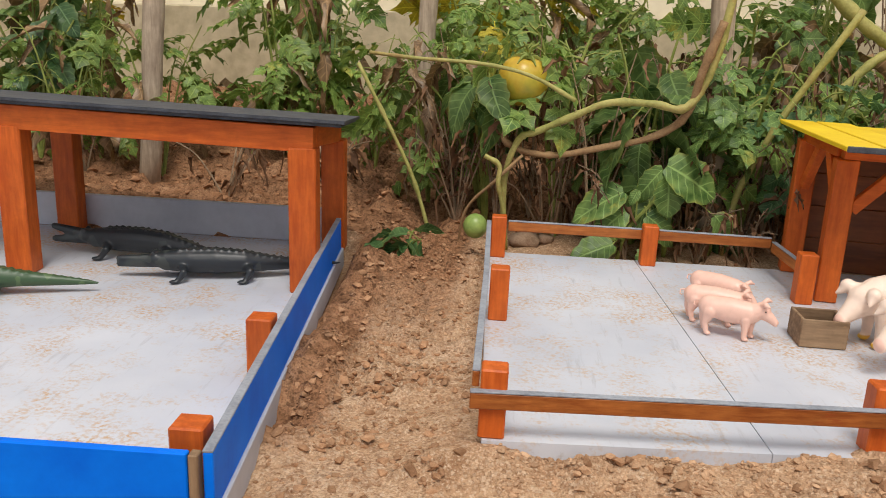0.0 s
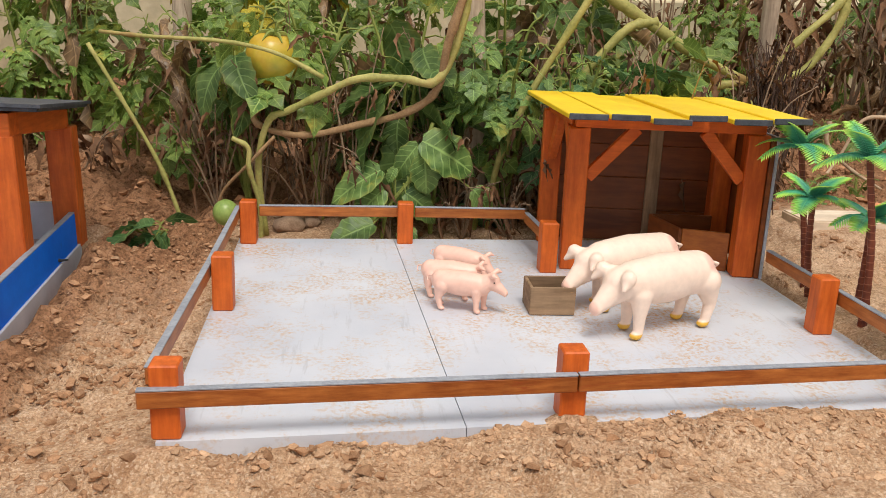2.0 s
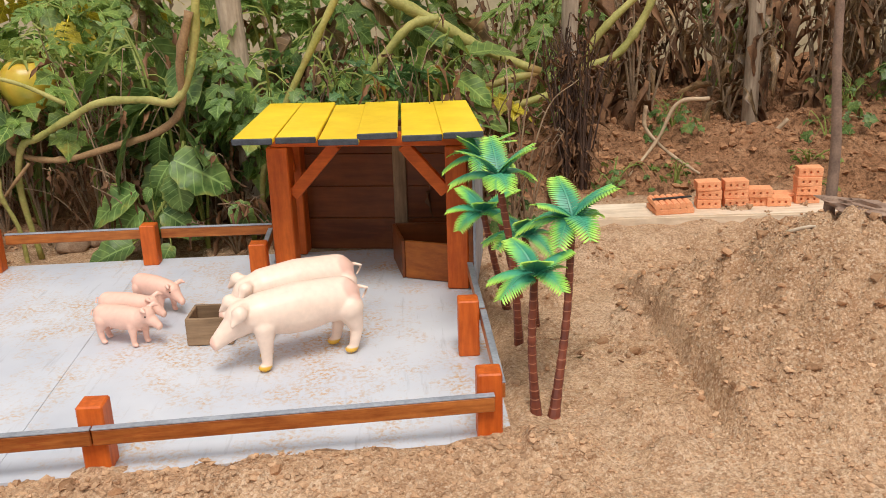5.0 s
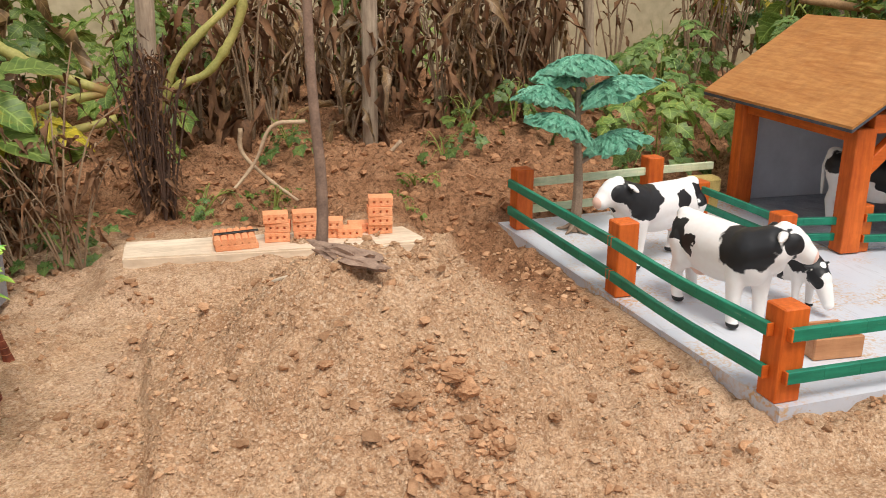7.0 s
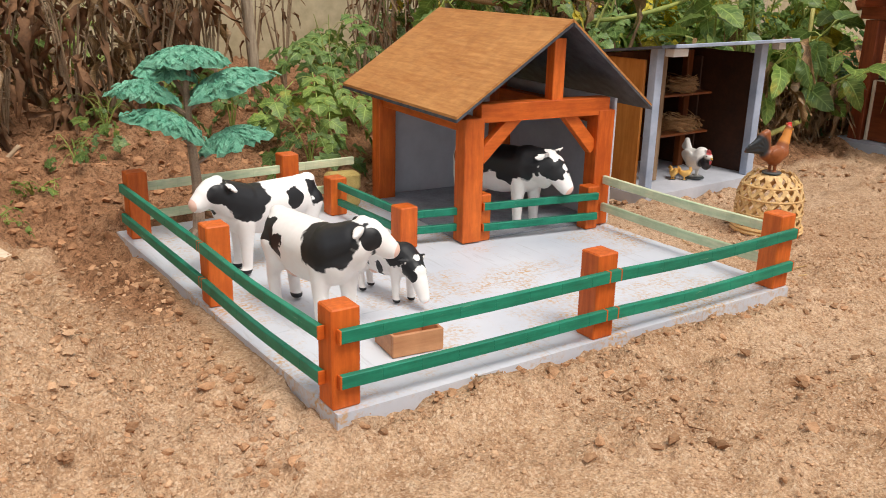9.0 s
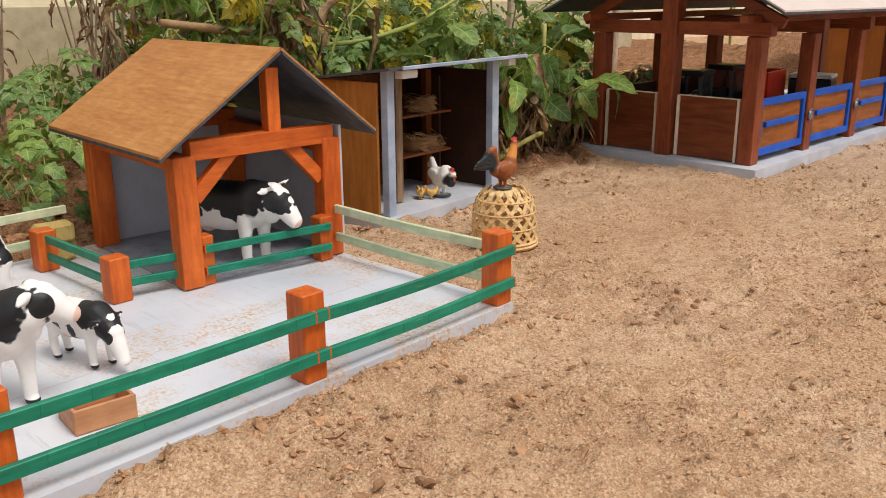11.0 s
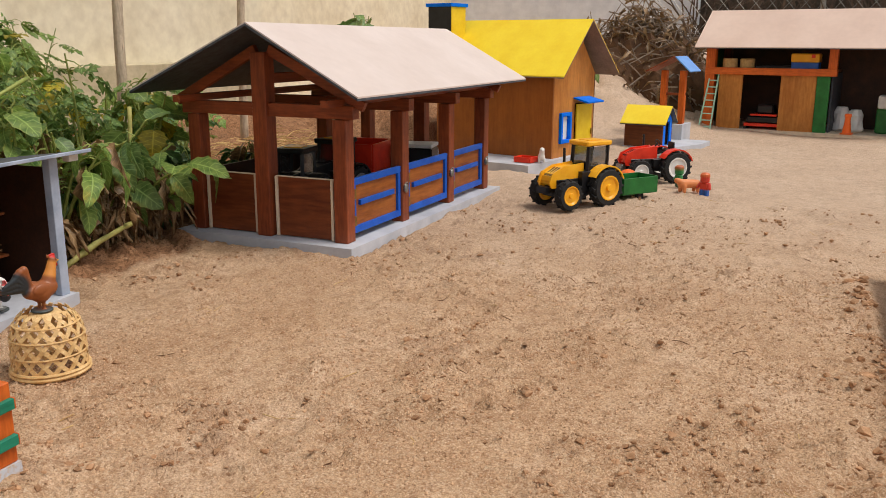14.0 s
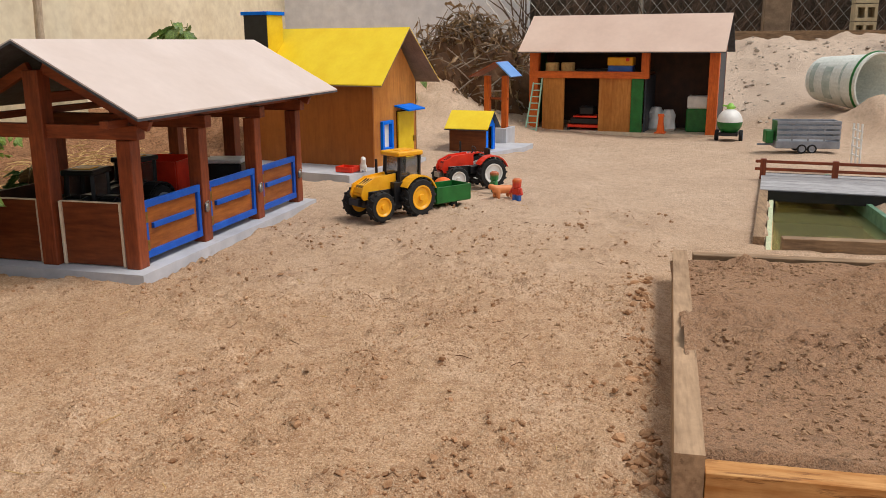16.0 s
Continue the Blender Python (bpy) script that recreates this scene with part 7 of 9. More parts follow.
for i, (x, y, sx, sy, sz) in enumerate(((1.009, 0.4865, 0.009, 0.006, 0.005), (1.008, 0.463, 0.008, 0.008, 0.006), (1.018, 0.45, 0.011, 0.007, 0.006), (1.044, 0.501, 0.013, 0.005, 0.005), (1.056, 0.492, 0.008, 0.005, 0.005), (1.068, 0.475, 0.006, 0.008, 0.005), (1.066, 0.457, 0.007, 0.006, 0.005), (1.101, 0.5275, 0.006, 0.004, 0.003), (0.96, 0.531, 0.006, 0.004, 0.003), (0.94, 0.551, 0.006, 0.005, 0.004), (1.12, 0.482, 0.006, 0.004, 0.003), (1.03, 0.44, 0.009, 0.006, 0.005))):
    rough_lump("earth_clod", x, y, (sx, sy, sz), CLOD_DAMP, "crumbling clod of damp brown earth on the sand", "clod", 30 + i, i * 47, 0.46)


# ---- vehicles and far yard ----
GLASS, _n, _l, _b = nodes_of("tinted_clear_plastic")
_b.inputs["Base Color"].default_value = (*lin(150, 150, 150), 1)
_b.inputs["Roughness"].default_value = 0.08
_b.inputs["Transmission Weight"].default_value = 0.9
SPLIT = wood("split_orange_timber", lin(176, 116, 60), lin(222, 172, 112), "y", 16, 0.8, wear=lin(120, 78, 46), worn_at=0.58)
DECK = wood("weathered_grey_deck", lin(136, 134, 136), lin(188, 186, 188), "y", 20, 0.75, wear=lin(112, 108, 106), worn_at=0.62)


def wheel(parent, c, r, w, rim_mat, name="wheel", lugs=14):
    """An upright wheel whose axle runs along local y."""
    m = pose(c[0], c[1], c[2], 90, 0, 0)
    bm = bm_new()
    lathe(bm, [(r * 0.6, -w * 0.25), (r * 0.66, -w / 2), (r * 0.92, -w / 2), (r, -w * 0.3), (r, w * 0.3), (r * 0.92, w / 2), (r * 0.66, w / 2), (r * 0.6, w * 0.25)], 26, m)
    for i in range(lugs):
        a = 2 * math.pi * i / lugs
        for s in (-1, 1):
            t = bm_new()
            box(t, (r, 0, s * w * 0.22), (r * 0.12, r * 0.12, w * 0.46), (s * 24, 0, 0), 0.0003)
            t.transform(m @ pose(0, 0, 0, 0, 0, math.degrees(a + (0.2 if s > 0 else 0))))
            join(bm, t)
    wh = part(name, bm, TYRE, parent, "black lugged tyre")
    part("rim", lathe(bm_new(), [(0.0005, -w * 0.56), (r * 0.16, -w * 0.56), (r * 0.2, -w * 0.4), (r * 0.5, -w * 0.4), (r * 0.6, -w * 0.53), (r * 0.66, -w * 0.53), (r * 0.66, w * 0.53), (r * 0.6, w * 0.53), (r * 0.5, w * 0.4), (r * 0.2, w * 0.4), (r * 0.16, w * 0.56), (0.0005, w * 0.56)], 22, m), rim_mat, wh)
    return wh


def tractor(m, paint, rim, label, cab=True, s=1.0, name="toy_tractor"):
    """Nose along local +x, wheels on the ground."""
    t = thing(name, m, label, "toy tractor")
    hood = bm_new()
    pts = [(0.0, 0.05), (0.0, 0.088), (0.05, 0.084), (0.078, 0.072), (0.084, 0.056), (0.08, 0.048)]
    k = [(x * s, z * s) for x, z in pts]
    join(hood, extrude_prism_xz(k, -0.02 * s, 0.02 * s))
    bmesh.ops.bevel(hood, geom=hood.edges[:], offset=0.004 * s, segments=2, affect="EDGES")
    h = part("hood", hood, paint, t, smooth=False)
    for y in (-0.008, 0.0, 0.008):
        part("stripe", beam(bm_new(), (0.052 * s, y * s, 0.0845 * s), (0.08 * s, y * s, 0.0695 * s), 0.003 * s, 0.0015), BLACK, h)
    bx("chassis", (0.01 * s, 0, 0.04 * s), (0.13 * s, 0.026 * s, 0.026 * s), BLACK, t)
    bx("engine", (0.03 * s, 0, 0.05 * s), (0.08 * s, 0.044 * s, 0.022 * s), BLACK, t)
    bx("step_panel", (-0.004 * s, 0, 0.05 * s), (0.03 * s, 0.066 * s, 0.05 * s if cab else 0.02 * s), BLACK, t)
    bx("front_axle", (0.058 * s, 0, 0.027 * s), (0.012 * s, 0.075 * s, 0.008 * s), BLACK, t)
    bx("front_weight", (0.088 * s, 0, 0.04 * s), (0.014 * s, 0.03 * s, 0.014 * s), CHROME if not cab else BLACK, t)
    for y in (-0.041, 0.041):
        wheel(t, (0.055 * s, y * s, 0.031 * s), 0.031 * s, 0.022 * s, rim, "front_wheel", 12)
        wheel(t, (-0.045 * s, y * 1.08 * s, 0.04 * s), 0.04 * s, 0.026 * s, rim, "rear_wheel", 16)
        bm = bm_new()
        rows = []
        for i in range(9):
            a = radians(32 + i * 16)
            rows.append([bm.verts.new((-0.045 * s + r * s * math.cos(a), y * 1.02 * s + d * s, 0.04 * s + r * s * math.sin(a))) for r, d in ((0.0445, -0.013), (0.0475, -0.013), (0.0475, 0.013), (0.0445, 0.013))])
        for p, q in zip(rows, rows[1:]):
            for e in range(4):
                bm.faces.new((p[e], p[(e + 1) % 4], q[(e + 1) % 4], q[e]))
        bm.faces.new(rows[0])
        bm.faces.new(rows[-1][::-1])
        part("fender", bm, paint, t)
    part("exhaust", tube(bm_new(), [(0.012 * s, -0.024 * s, 0.07 * s), (0.012 * s, -0.026 * s, 0.12 * s)], 0.003 * s, 8), BLACK, t)
    if cab:
        for x, y in ((-0.008, -0.026), (-0.008, 0.026), (-0.062, -0.026), (-0.062, 0.026)):
            bar("cab_post", (x * s, y * s, 0.06 * s), ((x - 0.004) * s, y * 0.92 * s, 0.128 * s), 0.007 * s, 0.007 * s, BLACK, t)
        r = bx("cab_roof", (-0.038 * s, 0, 0.132 * s), (0.07 * s, 0.062 * s, 0.01 * s), paint, t, bev=0.004)
        part("hatch", box(bm_new(), (-0.036 * s, 0, 0.1376 * s), (0.034 * s, 0.034 * s, 0.002 * s)), TOY_YELLOW, r)
        for y in (-0.0255, 0.0255):
            p = bx("cab_window", (-0.038 * s, y * s, 0.105 * s), (0.046 * s, 0.0015, 0.04 * s), GLASS, t, label="tinted cab window")
            p.visible_shadow = False
        bx("seat", (-0.04 * s, 0, 0.074 * s), (0.024 * s, 0.026 * s, 0.03 * s), BLACK, t, bev=0.003)
        bx("lower_door", (-0.036 * s, -0.0262 * s, 0.072 * s), (0.05 * s, 0.003 * s, 0.028 * s), BLACK, t)
        bx("lower_door", (-0.036 * s, 0.0262 * s, 0.072 * s), (0.05 * s, 0.003 * s, 0.028 * s), BLACK, t)
        for y in (-0.045, 0.045):
            bar("mirror", (-0.002 * s, y * s, 0.092 * s), (-0.002 * s, y * s, 0.114 * s), 0.008 * s, 0.004 * s, BLACK, t)
    else:
        bx("seat", (-0.045 * s, 0, 0.078 * s), (0.02 * s, 0.026 * s, 0.008 * s), BLACK, t, bev=0.003)
        bx("seat_back", (-0.056 * s, 0, 0.09 * s), (0.006 * s, 0.026 * s, 0.022 * s), BLACK, t, bev=0.002)
        part("steering_wheel", tube(bm_new(), [(-0.016 * s + 0.003 * s * math.cos(a), 0.011 * s * math.sin(a), 0.1 * s + 0.008 * s * math.cos(a)) for a in [k * math.pi / 6 for k in range(13)]], 0.0014 * s, 5), BLACK, t)
        part("steering_column", tube(bm_new(), [(0.0, 0, 0.08 * s), (-0.016 * s, 0, 0.1 * s)], 0.002 * s, 6), BLACK, t)
    return t


tractor(pose(3.452, 0.318, 0.0, 0, 0, 145), TOY_YELLOW, TOY_YELLOW, "yellow toy tractor with cab and black tyres", True, 1.2)
tractor(pose(3.93, 0.2, 0.0, 0, 0, 128), TOY_RED, TOY_WHITE, "red toy tractor with open seat", False, 1.15)


def tub_trailer(m):
    t = thing("toy_trailer", m, "green open box trailer behind the tractor", "toy trailer")
    w, d, h = 0.12, 0.075, 0.042
    bx("floor", (0, 0, 0.022), (w, d, 0.004), TOY_GREEN, t)
    for y in (-d / 2, d / 2):
        bx("side_board", (0, y, 0.022 + h / 2), (w, 0.003, h), TOY_GREEN, t)
    for x in (-w / 2, w / 2):
        bx("end_board", (x, 0, 0.022 + h / 2), (0.003, d - 0.003, h), TOY_GREEN, t)
    bar("drawbar", (w / 2, 0, 0.02), (w / 2 + 0.05, 0, 0.024), 0.006, 0.006, BLACK, t)
    for y in (-0.03, 0.03):
        wheel(t, (-0.01, y * 0.8, 0.0115), 0.0115, 0.01, BLACK, lugs=0)
    return t


tub_trailer(pose(3.585, 0.2, 0.0, 0, 0, 143))


def toy_figure(m, hat, body, legs, label):
    """A small chunky plastic figure, plain shapes."""
    bm = bm_new()
    mat = figure_material("toy_figure_paint", body, None, 20, 0.5, [((0, 0, 0.062), 0.0175, hat), ((0.0, 0, 0.046), 0.0105, lin(222, 164, 120))], legs, 0.02, 0.4)
    box(bm, (0, 0.007, 0.01), (0.013, 0.011, 0.02), bev=0.002)
    box(bm, (0, -0.007, 0.01), (0.013, 0.011, 0.02), bev=0.002)
    box(bm, (0, 0, 0.028), (0.015, 0.026, 0.02), bev=0.003)
    for y in (-1, 1):
        limb(bm, [(0, 0.014 * y, 0.034), (0.004, 0.02 * y, 0.022)], [0.0045, 0.004], 8)
    lathe(bm, [(0.01, 0.037), (0.0125, 0.041), (0.0125, 0.052), (0.0135, 0.053), (0.013, 0.06), (0.008, 0.064), (0.001, 0.065)], 16)
    return solo("toy_figure", bm, mat, m, label, "toy figure", "small toy figures by the tractor", smooth=False)


toy_figure(pose(3.715, 0.022, 0.0, 0, 0, 150), lin(206, 104, 50), lin(206, 60, 40), lin(40, 96, 180), "small plastic toy figure in red and blue")
toy_figure(pose(3.835, 0.105, 0.0, 0, 0, 120), lin(176, 96, 56), lin(46, 128, 66), lin(60, 90, 60), "small plastic toy figure in green")
bm = bm_new()
limb(bm, [(-0.025, 0, 0.024), (0.022, 0, 0.026)], [0.012, 0.013])
limb(bm, [(0.022, 0, 0.03), (0.04, 0, 0.036)], [0.009, 0.008])
for x, y in ((-0.024, 0.01), (-0.024, -0.01), (0.02, 0.01), (0.02, -0.01)):
    limb(bm, [(x, y, 0.02), (x, y, 0.005)], [0.006, 0.006])
figure("toy_dog", bm, TOY_TAN, pose(3.755, 0.068, 0.0, 0, 0, 130), 0.0018, "tan plastic toy dog by the tractor", "toy dog")

# things on the house slab
SLAB_Z = 0.0225
bx0 = thing("red_toy_tray", pose(4.02, 0.62, SLAB_Z, 0, 0, -14), "small red plastic tray on the house slab", "tray")
bx("bottom", (0, 0, 0.004), (0.05, 0.06, 0.006), TOY_RED, bx0)
for y in (-0.03, 0.03):
    bx("side", (0, y, 0.01), (0.05, 0.004, 0.018), TOY_RED, bx0)
for x in (-0.025, 0.025):
    bx("end", (x, 0, 0.0098), (0.004, 0.056, 0.0176), TOY_RED, bx0)
bm = bm_new()
limb(bm, [(-0.016, 0, 0.016), (0.012, 0, 0.02)], [0.012, 0.011])
limb(bm, [(0.012, 0, 0.026), (0.02, 0, 0.044)], [0.009, 0.0085])
limb(bm, [(0.02, 0, 0.046), (0.032, 0, 0.042)], [0.006, 0.004])
for x in (-0.018, 0.012):
    for y in (-0.008, 0.008):
        limb(bm, [(x, y, 0.014), (x + 0.004, y, 0.004)], [0.005, 0.004])
figure("toy_cat", bm, TOY_WHITE, pose(4.03, 0.57, SLAB_Z, 0, 0, 200), 0.0015, "white toy cat lying on the house slab", "toy cat")
bm = bm_new()
ball(bm, (0, 0, 0.02), (0.026, 0.026, 0.021), 20, 12)
solo("toy_pumpkin", bm, TOY_ORANGE, pose(3.68, 0.225, 0.026), "orange toy pumpkin in the green trailer", "pumpkin", smooth=True)


# inside the stable
tractor(pose(2.92, 0.84, 0.0155, 0, 0, 186), BLACK, TOY_GREY, "black toy tractor with cab parked in the stable", True, 1.18)
tractor(pose(3.12, 0.86, 0.0155, 0, 0, 172), BLACK, TOY_GREY, "black toy tractor with cab parked in the stable", True, 1.18)
t = thing("red_toy_cart", pose(3.3, 0.86, 0.0155, 0, 0, 6), "red toy cart inside the stable", "toy cart")
bx("tub", (0, 0, 0.07), (0.15, 0.13, 0.012), TOY_RED, t)
for y in (-0.065, 0.065):
    bx("side_board", (0, y, 0.105), (0.15, 0.004, 0.07), TOY_RED, t)
for x in (-0.075, 0.075):
    bx("end_board", (x, 0, 0.105), (0.004, 0.126, 0.07), TOY_RED, t)
    for y in (-0.05, 0.05):
        wheel(t, (x * 0.7, y, 0.03), 0.03, 0.016, TOY_GREY, lugs=0)
    bar("axle", (x * 0.7, -0.05, 0.03), (x * 0.7, 0.05, 0.03), 0.008, 0.06, BLACK, t)
melon = mottled("striped_melon_rind", lin(40, 66, 30), lin(112, 130, 66), 30, 0.45, stretch=(0.25, 1, 1))
for i, (x, y, r) in enumerate(((3.05, 0.69, 8), (3.07, 0.745, -14), (2.97, 0.7, 4))):
    solo("small_melon", ball(bm_new(), (0, 0, 0.045), (0.06, 0.032, 0.03), 20, 12), melon, pose(x, y, -0.001 + 0.0155, 0, 0, r), "dull green striped melon lying in the stable", "melon", "melons in the stable", smooth=True)
bb = thing("white_toy_box", pose(3.4, 0.74, 0.0155, 0, 0, 10), "white and black toy box in the stable", "toy box")
bx("box_body", (0, 0, 0.06), (0.08, 0.1, 0.12), BLACK, bb, bev=0.004)
bx("lid", (0, 0, 0.125), (0.082, 0.102, 0.01), TOY_WHITE, bb, bev=0.003)


# ---- barn contents ----
BARN = pose(5.545, -0.66, 0.0, 0, 0, -10.5)


def barn_at(x, y, z=0.0085, r=0):
    return BARN @ pose(x, y, z, 0, 0, r)


def ladder():
    t = thing("toy_ladder", BARN @ pose(-0.11, 0.862, -0.003, 0, 21, -3), "pale green toy ladder leaning on the loft", "ladder")
    for y in (-0.028, 0.028):
        bar("stile", (0, y, 0), (0, y * 0.7, 0.31), 0.008, 0.006, MINT, t)
    for i in range(9):
        z = 0.02 + i * 0.033
        bar("rung", (0, -0.027 * (1 - z), z), (0, 0.027 * (1 - z), z), 0.005, 0.005, MINT, t)
    return t


ladder()
for y in (0.8, 0.72):
    solo("round_bale", lathe(bm_new(), [(0.03, 0), (0.034, 0.003), (0.034, 0.042), (0.03, 0.046), (0.002, 0.046)], 20), STRAW, barn_at(0.04, y, 0.2885), "round straw-yellow bale in the loft", "bale", "bales in the loft")
lb = thing("toy_generator", barn_at(0.05, 0.46, 0.2885), "yellow and blue toy box in the loft", "toy box")
bx("base", (0, 0, 0.016), (0.06, 0.12, 0.032), TOY_BLUE, lb, bev=0.003)
bx("cover", (0, 0, 0.052), (0.064, 0.124, 0.04), TOY_YELLOW, lb, bev=0.004)
bx("knob", (-0.033, -0.035, 0.06), (0.004, 0.016, 0.016), TOY_RED, lb)
bx("case_body", (0, 0, 0.008), (0.08, 0.16, 0.016), BLACK, thing("flat_black_case", barn_at(0.07, 0.6, 0.2885, 4), "flat black case in the loft", "case"), bev=0.004)
rm = thing("red_toy_machine", barn_at(0.06, 0.62, 0.0085), "red toy machine with dark top in the barn", "toy machine")
bx("frame", (0, 0, 0.02), (0.12, 0.17, 0.014), TOY_RED, rm)
bx("bed", (0, 0, 0.044), (0.1, 0.15, 0.03), BLACK, rm, bev=0.004)
bx("deck", (0, 0, 0.066), (0.11, 0.12, 0.008), TOY_RED, rm)
bx("motor", (0, 0, 0.092), (0.06, 0.08, 0.044), BLACK, rm, bev=0.008)
for y in (-0.08, 0.08):
    bx("foot", (0, y, 0.0065), (0.12, 0.014, 0.012), BLACK, rm)
cn = thing("orange_cone", barn_at(-0.01, 0.25), "orange toy cone standing in the barn", "cone")
part("cone", lathe(bm_new(), [(0.02, 0.006), (0.013, 0.05), (0.012, 0.075), (0.016, 0.08), (0.014, 0.09), (0.002, 0.092)], 16), TOY_ORANGE, cn)
bx("foot", (0, 0, 0.003), (0.05, 0.05, 0.006), TOY_ORANGE, cn)
gb = thing("green_white_bin", barn_at(0.14, 0.1), "green bin with white top in the barn", "bin")
bx("bin_body", (0, 0, 0.055), (0.09, 0.1, 0.11), TOY_GREEN, gb, bev=0.006)
bx("bin_top", (0, 0, 0.14), (0.086, 0.096, 0.06), TOY_WHITE, gb, bev=0.006)
for i, (x, y, h) in enumerate(((0.16, 0.3, 0.11), (0.14, 0.24, 0.1))):
    bm = bm_new()
    lathe(bm, [(0.035, 0), (0.042, 0.01), (0.03, h * 0.5), (0.034, h * 0.75), (0.022, h), (0.004, h * 1.02)], 12)
    rr = random.Random(i)
    for v in bm.verts:
        v.co.x *= rr.uniform(0.8, 1.2)
        v.co.y *= rr.uniform(0.8, 1.2)
    solo("white_sack", bm, TOY_WHITE, barn_at(x, y), "crumpled white plastic sack in the barn", "sack", "sacks in the barn")


def tank_trailer():
    t = thing("toy_tank_trailer", pose(5.4, -0.705, zg(5.4, -0.705), 0, 0, -10) @ Matrix.Scale(1.15, 4), "green and white round toy tank on wheels", "toy tank")
    bm = bm_new()
    ball(bm, (0, 0, 0.075), (0.06, 0.048, 0.05), 22, 14)
    top = bm_new()
    join(top, bm.copy())
    bmesh.ops.bisect_plane(top, geom=top.verts[:] + top.edges[:] + top.faces[:], plane_co=(0, 0, 0.076), plane_no=(0, 0, 1), clear_inner=True)
    bmesh.ops.bisect_plane(bm, geom=bm.verts[:] + bm.edges[:] + bm.faces[:], plane_co=(0, 0, 0.076), plane_no=(0, 0, 1), clear_outer=True)
    part("tank_top", top, TOY_WHITE, t, smooth=True)
    part("tank_bottom", bm, TOY_GREEN, t, smooth=True)
    bx("frame", (0, 0, 0.03), (0.1, 0.07, 0.012), BLACK, t)
    for y in (-0.045, 0.045):
        wheel(t, (0, y, 0.022), 0.022, 0.014, TOY_GREY, lugs=0)
    part("valve", lathe(bm_new(), [(0.014, 0.124), (0.016, 0.134), (0.006, 0.146)], 12), LIME, t)
    bar("pipe", (0.0, -0.02, 0.13), (0.0, 0.03, 0.137), 0.006, 0.006, LIME, t)
    return t


tank_trailer()


def stock_trailer():
    t = thing("toy_stock_trailer", pose(4.99, -0.952, zg(4.99, -0.952), 0, 0, 94), "grey slatted toy livestock trailer", "toy trailer")
    bx("floor", (0, 0, 0.034), (0.24, 0.1, 0.03), TOY_GREY, t, bev=0.003)
    for y in (-0.048, 0.048):
        for z in (0.062, 0.082, 0.102, 0.12):
            bx("slat", (0, y, z), (0.238, 0.004, 0.012), TOY_GREY, t)
        for x in (-0.115, -0.06, 0.0, 0.06, 0.115):
            bx("upright", (x, y * 0.94, 0.086), (0.006, 0.004, 0.08), TOY_GREY, t)
        for x in (-0.016, 0.022):
            wheel(t, (x, y, 0.018), 0.018, 0.012, TOY_GREY, lugs=0)
    for x in (-0.117, 0.117):
        bx("end_board", (x, 0, 0.086), (0.004, 0.09, 0.078), TOY_GREEN if x > 0 else TOY_GREY, t)
    bar("drawbar", (0.12, 0, 0.03), (0.18, 0, 0.03), 0.01, 0.008, TOY_GREY, t)
    bx("front_box", (0.14, 0, 0.062), (0.03, 0.06, 0.05), TOY_GREEN, t, bev=0.003)
    return t


stock_trailer()


PRINT = mottled("faded_grey_print", lin(150, 168, 160), lin(196, 206, 198), 26, 0.5, lin(220, 224, 216), 0.5)


def bucket():
    b, m = Vector((5.97, -1.18, 0.25)), Vector((5.68, -1.37, 0.24))
    rot = (m - b).to_track_quat("Z", "Y").to_matrix().to_4x4()
    rot.translation = b
    L = (m - b).length
    t = thing("lying_bucket", rot, "large white plastic tub lying on its side", "tub")
    paint = mottled("printed_white_plastic", lin(206, 212, 204), lin(230, 234, 226), 10, 0.5, lin(150, 176, 160), 0.62, 0.2)
    prof = [(0.002, 0.0), (0.1, 0.0), (0.106, 0.01), (0.132, L * 0.9), (0.14, L * 0.91), (0.142, L), (0.134, L), (0.126, L * 0.9), (0.1, 0.016), (0.002, 0.012)]
    part("tub_wall", lathe(bm_new(), prof, 36), paint, t)
    part("rim", tube(bm_new(), [(0.1405 * math.cos(k * math.pi / 18), 0.1405 * math.sin(k * math.pi / 18), L * 0.93) for k in range(37)], 0.0065, 8), TOY_GREEN, t, "faded green rim band")
    for z, h, k0, k1 in ((0.05, 0.03, 0, 7), (0.15, 0.05, 1, 8), (0.24, 0.012, 0, 12)):
        bm = bm_new()
        r = 0.106 + (0.132 - 0.106) * z / (L * 0.9)
        rows = []
        for k in range(k0, k1 + 1):
            a = radians(135 + k * 11)
            rows.append([bm.verts.new(((r + e) * math.cos(a), (r + e) * math.sin(a), z + d)) for e, d in ((0.001, -h / 2), (0.001 + 0.2 * h * 0.26, h / 2), (-0.001, h / 2), (-0.003, -h / 2))])
        for p, q in zip(rows, rows[1:]):
            for e in range(4):
                bm.faces.new((p[e], p[(e + 1) % 4], q[(e + 1) % 4], q[e]))
        part("printed_band", bm, PRINT, t, "faded grey printed band")
    return t


bucket()


# ---- timber bed and pond ----
def bed_level(x, y):
    return 0.042 + fbm(x, y, 7, 4, 131) * 0.014 + (np.abs(fbm(x, y, 24, 4, 137, 0.62)) * 0.026 + clods(x, y, 0.024, 309) ** 2 * 0.009) * step(-0.2, 0.15, fbm(x, y, 4, 3, 139))


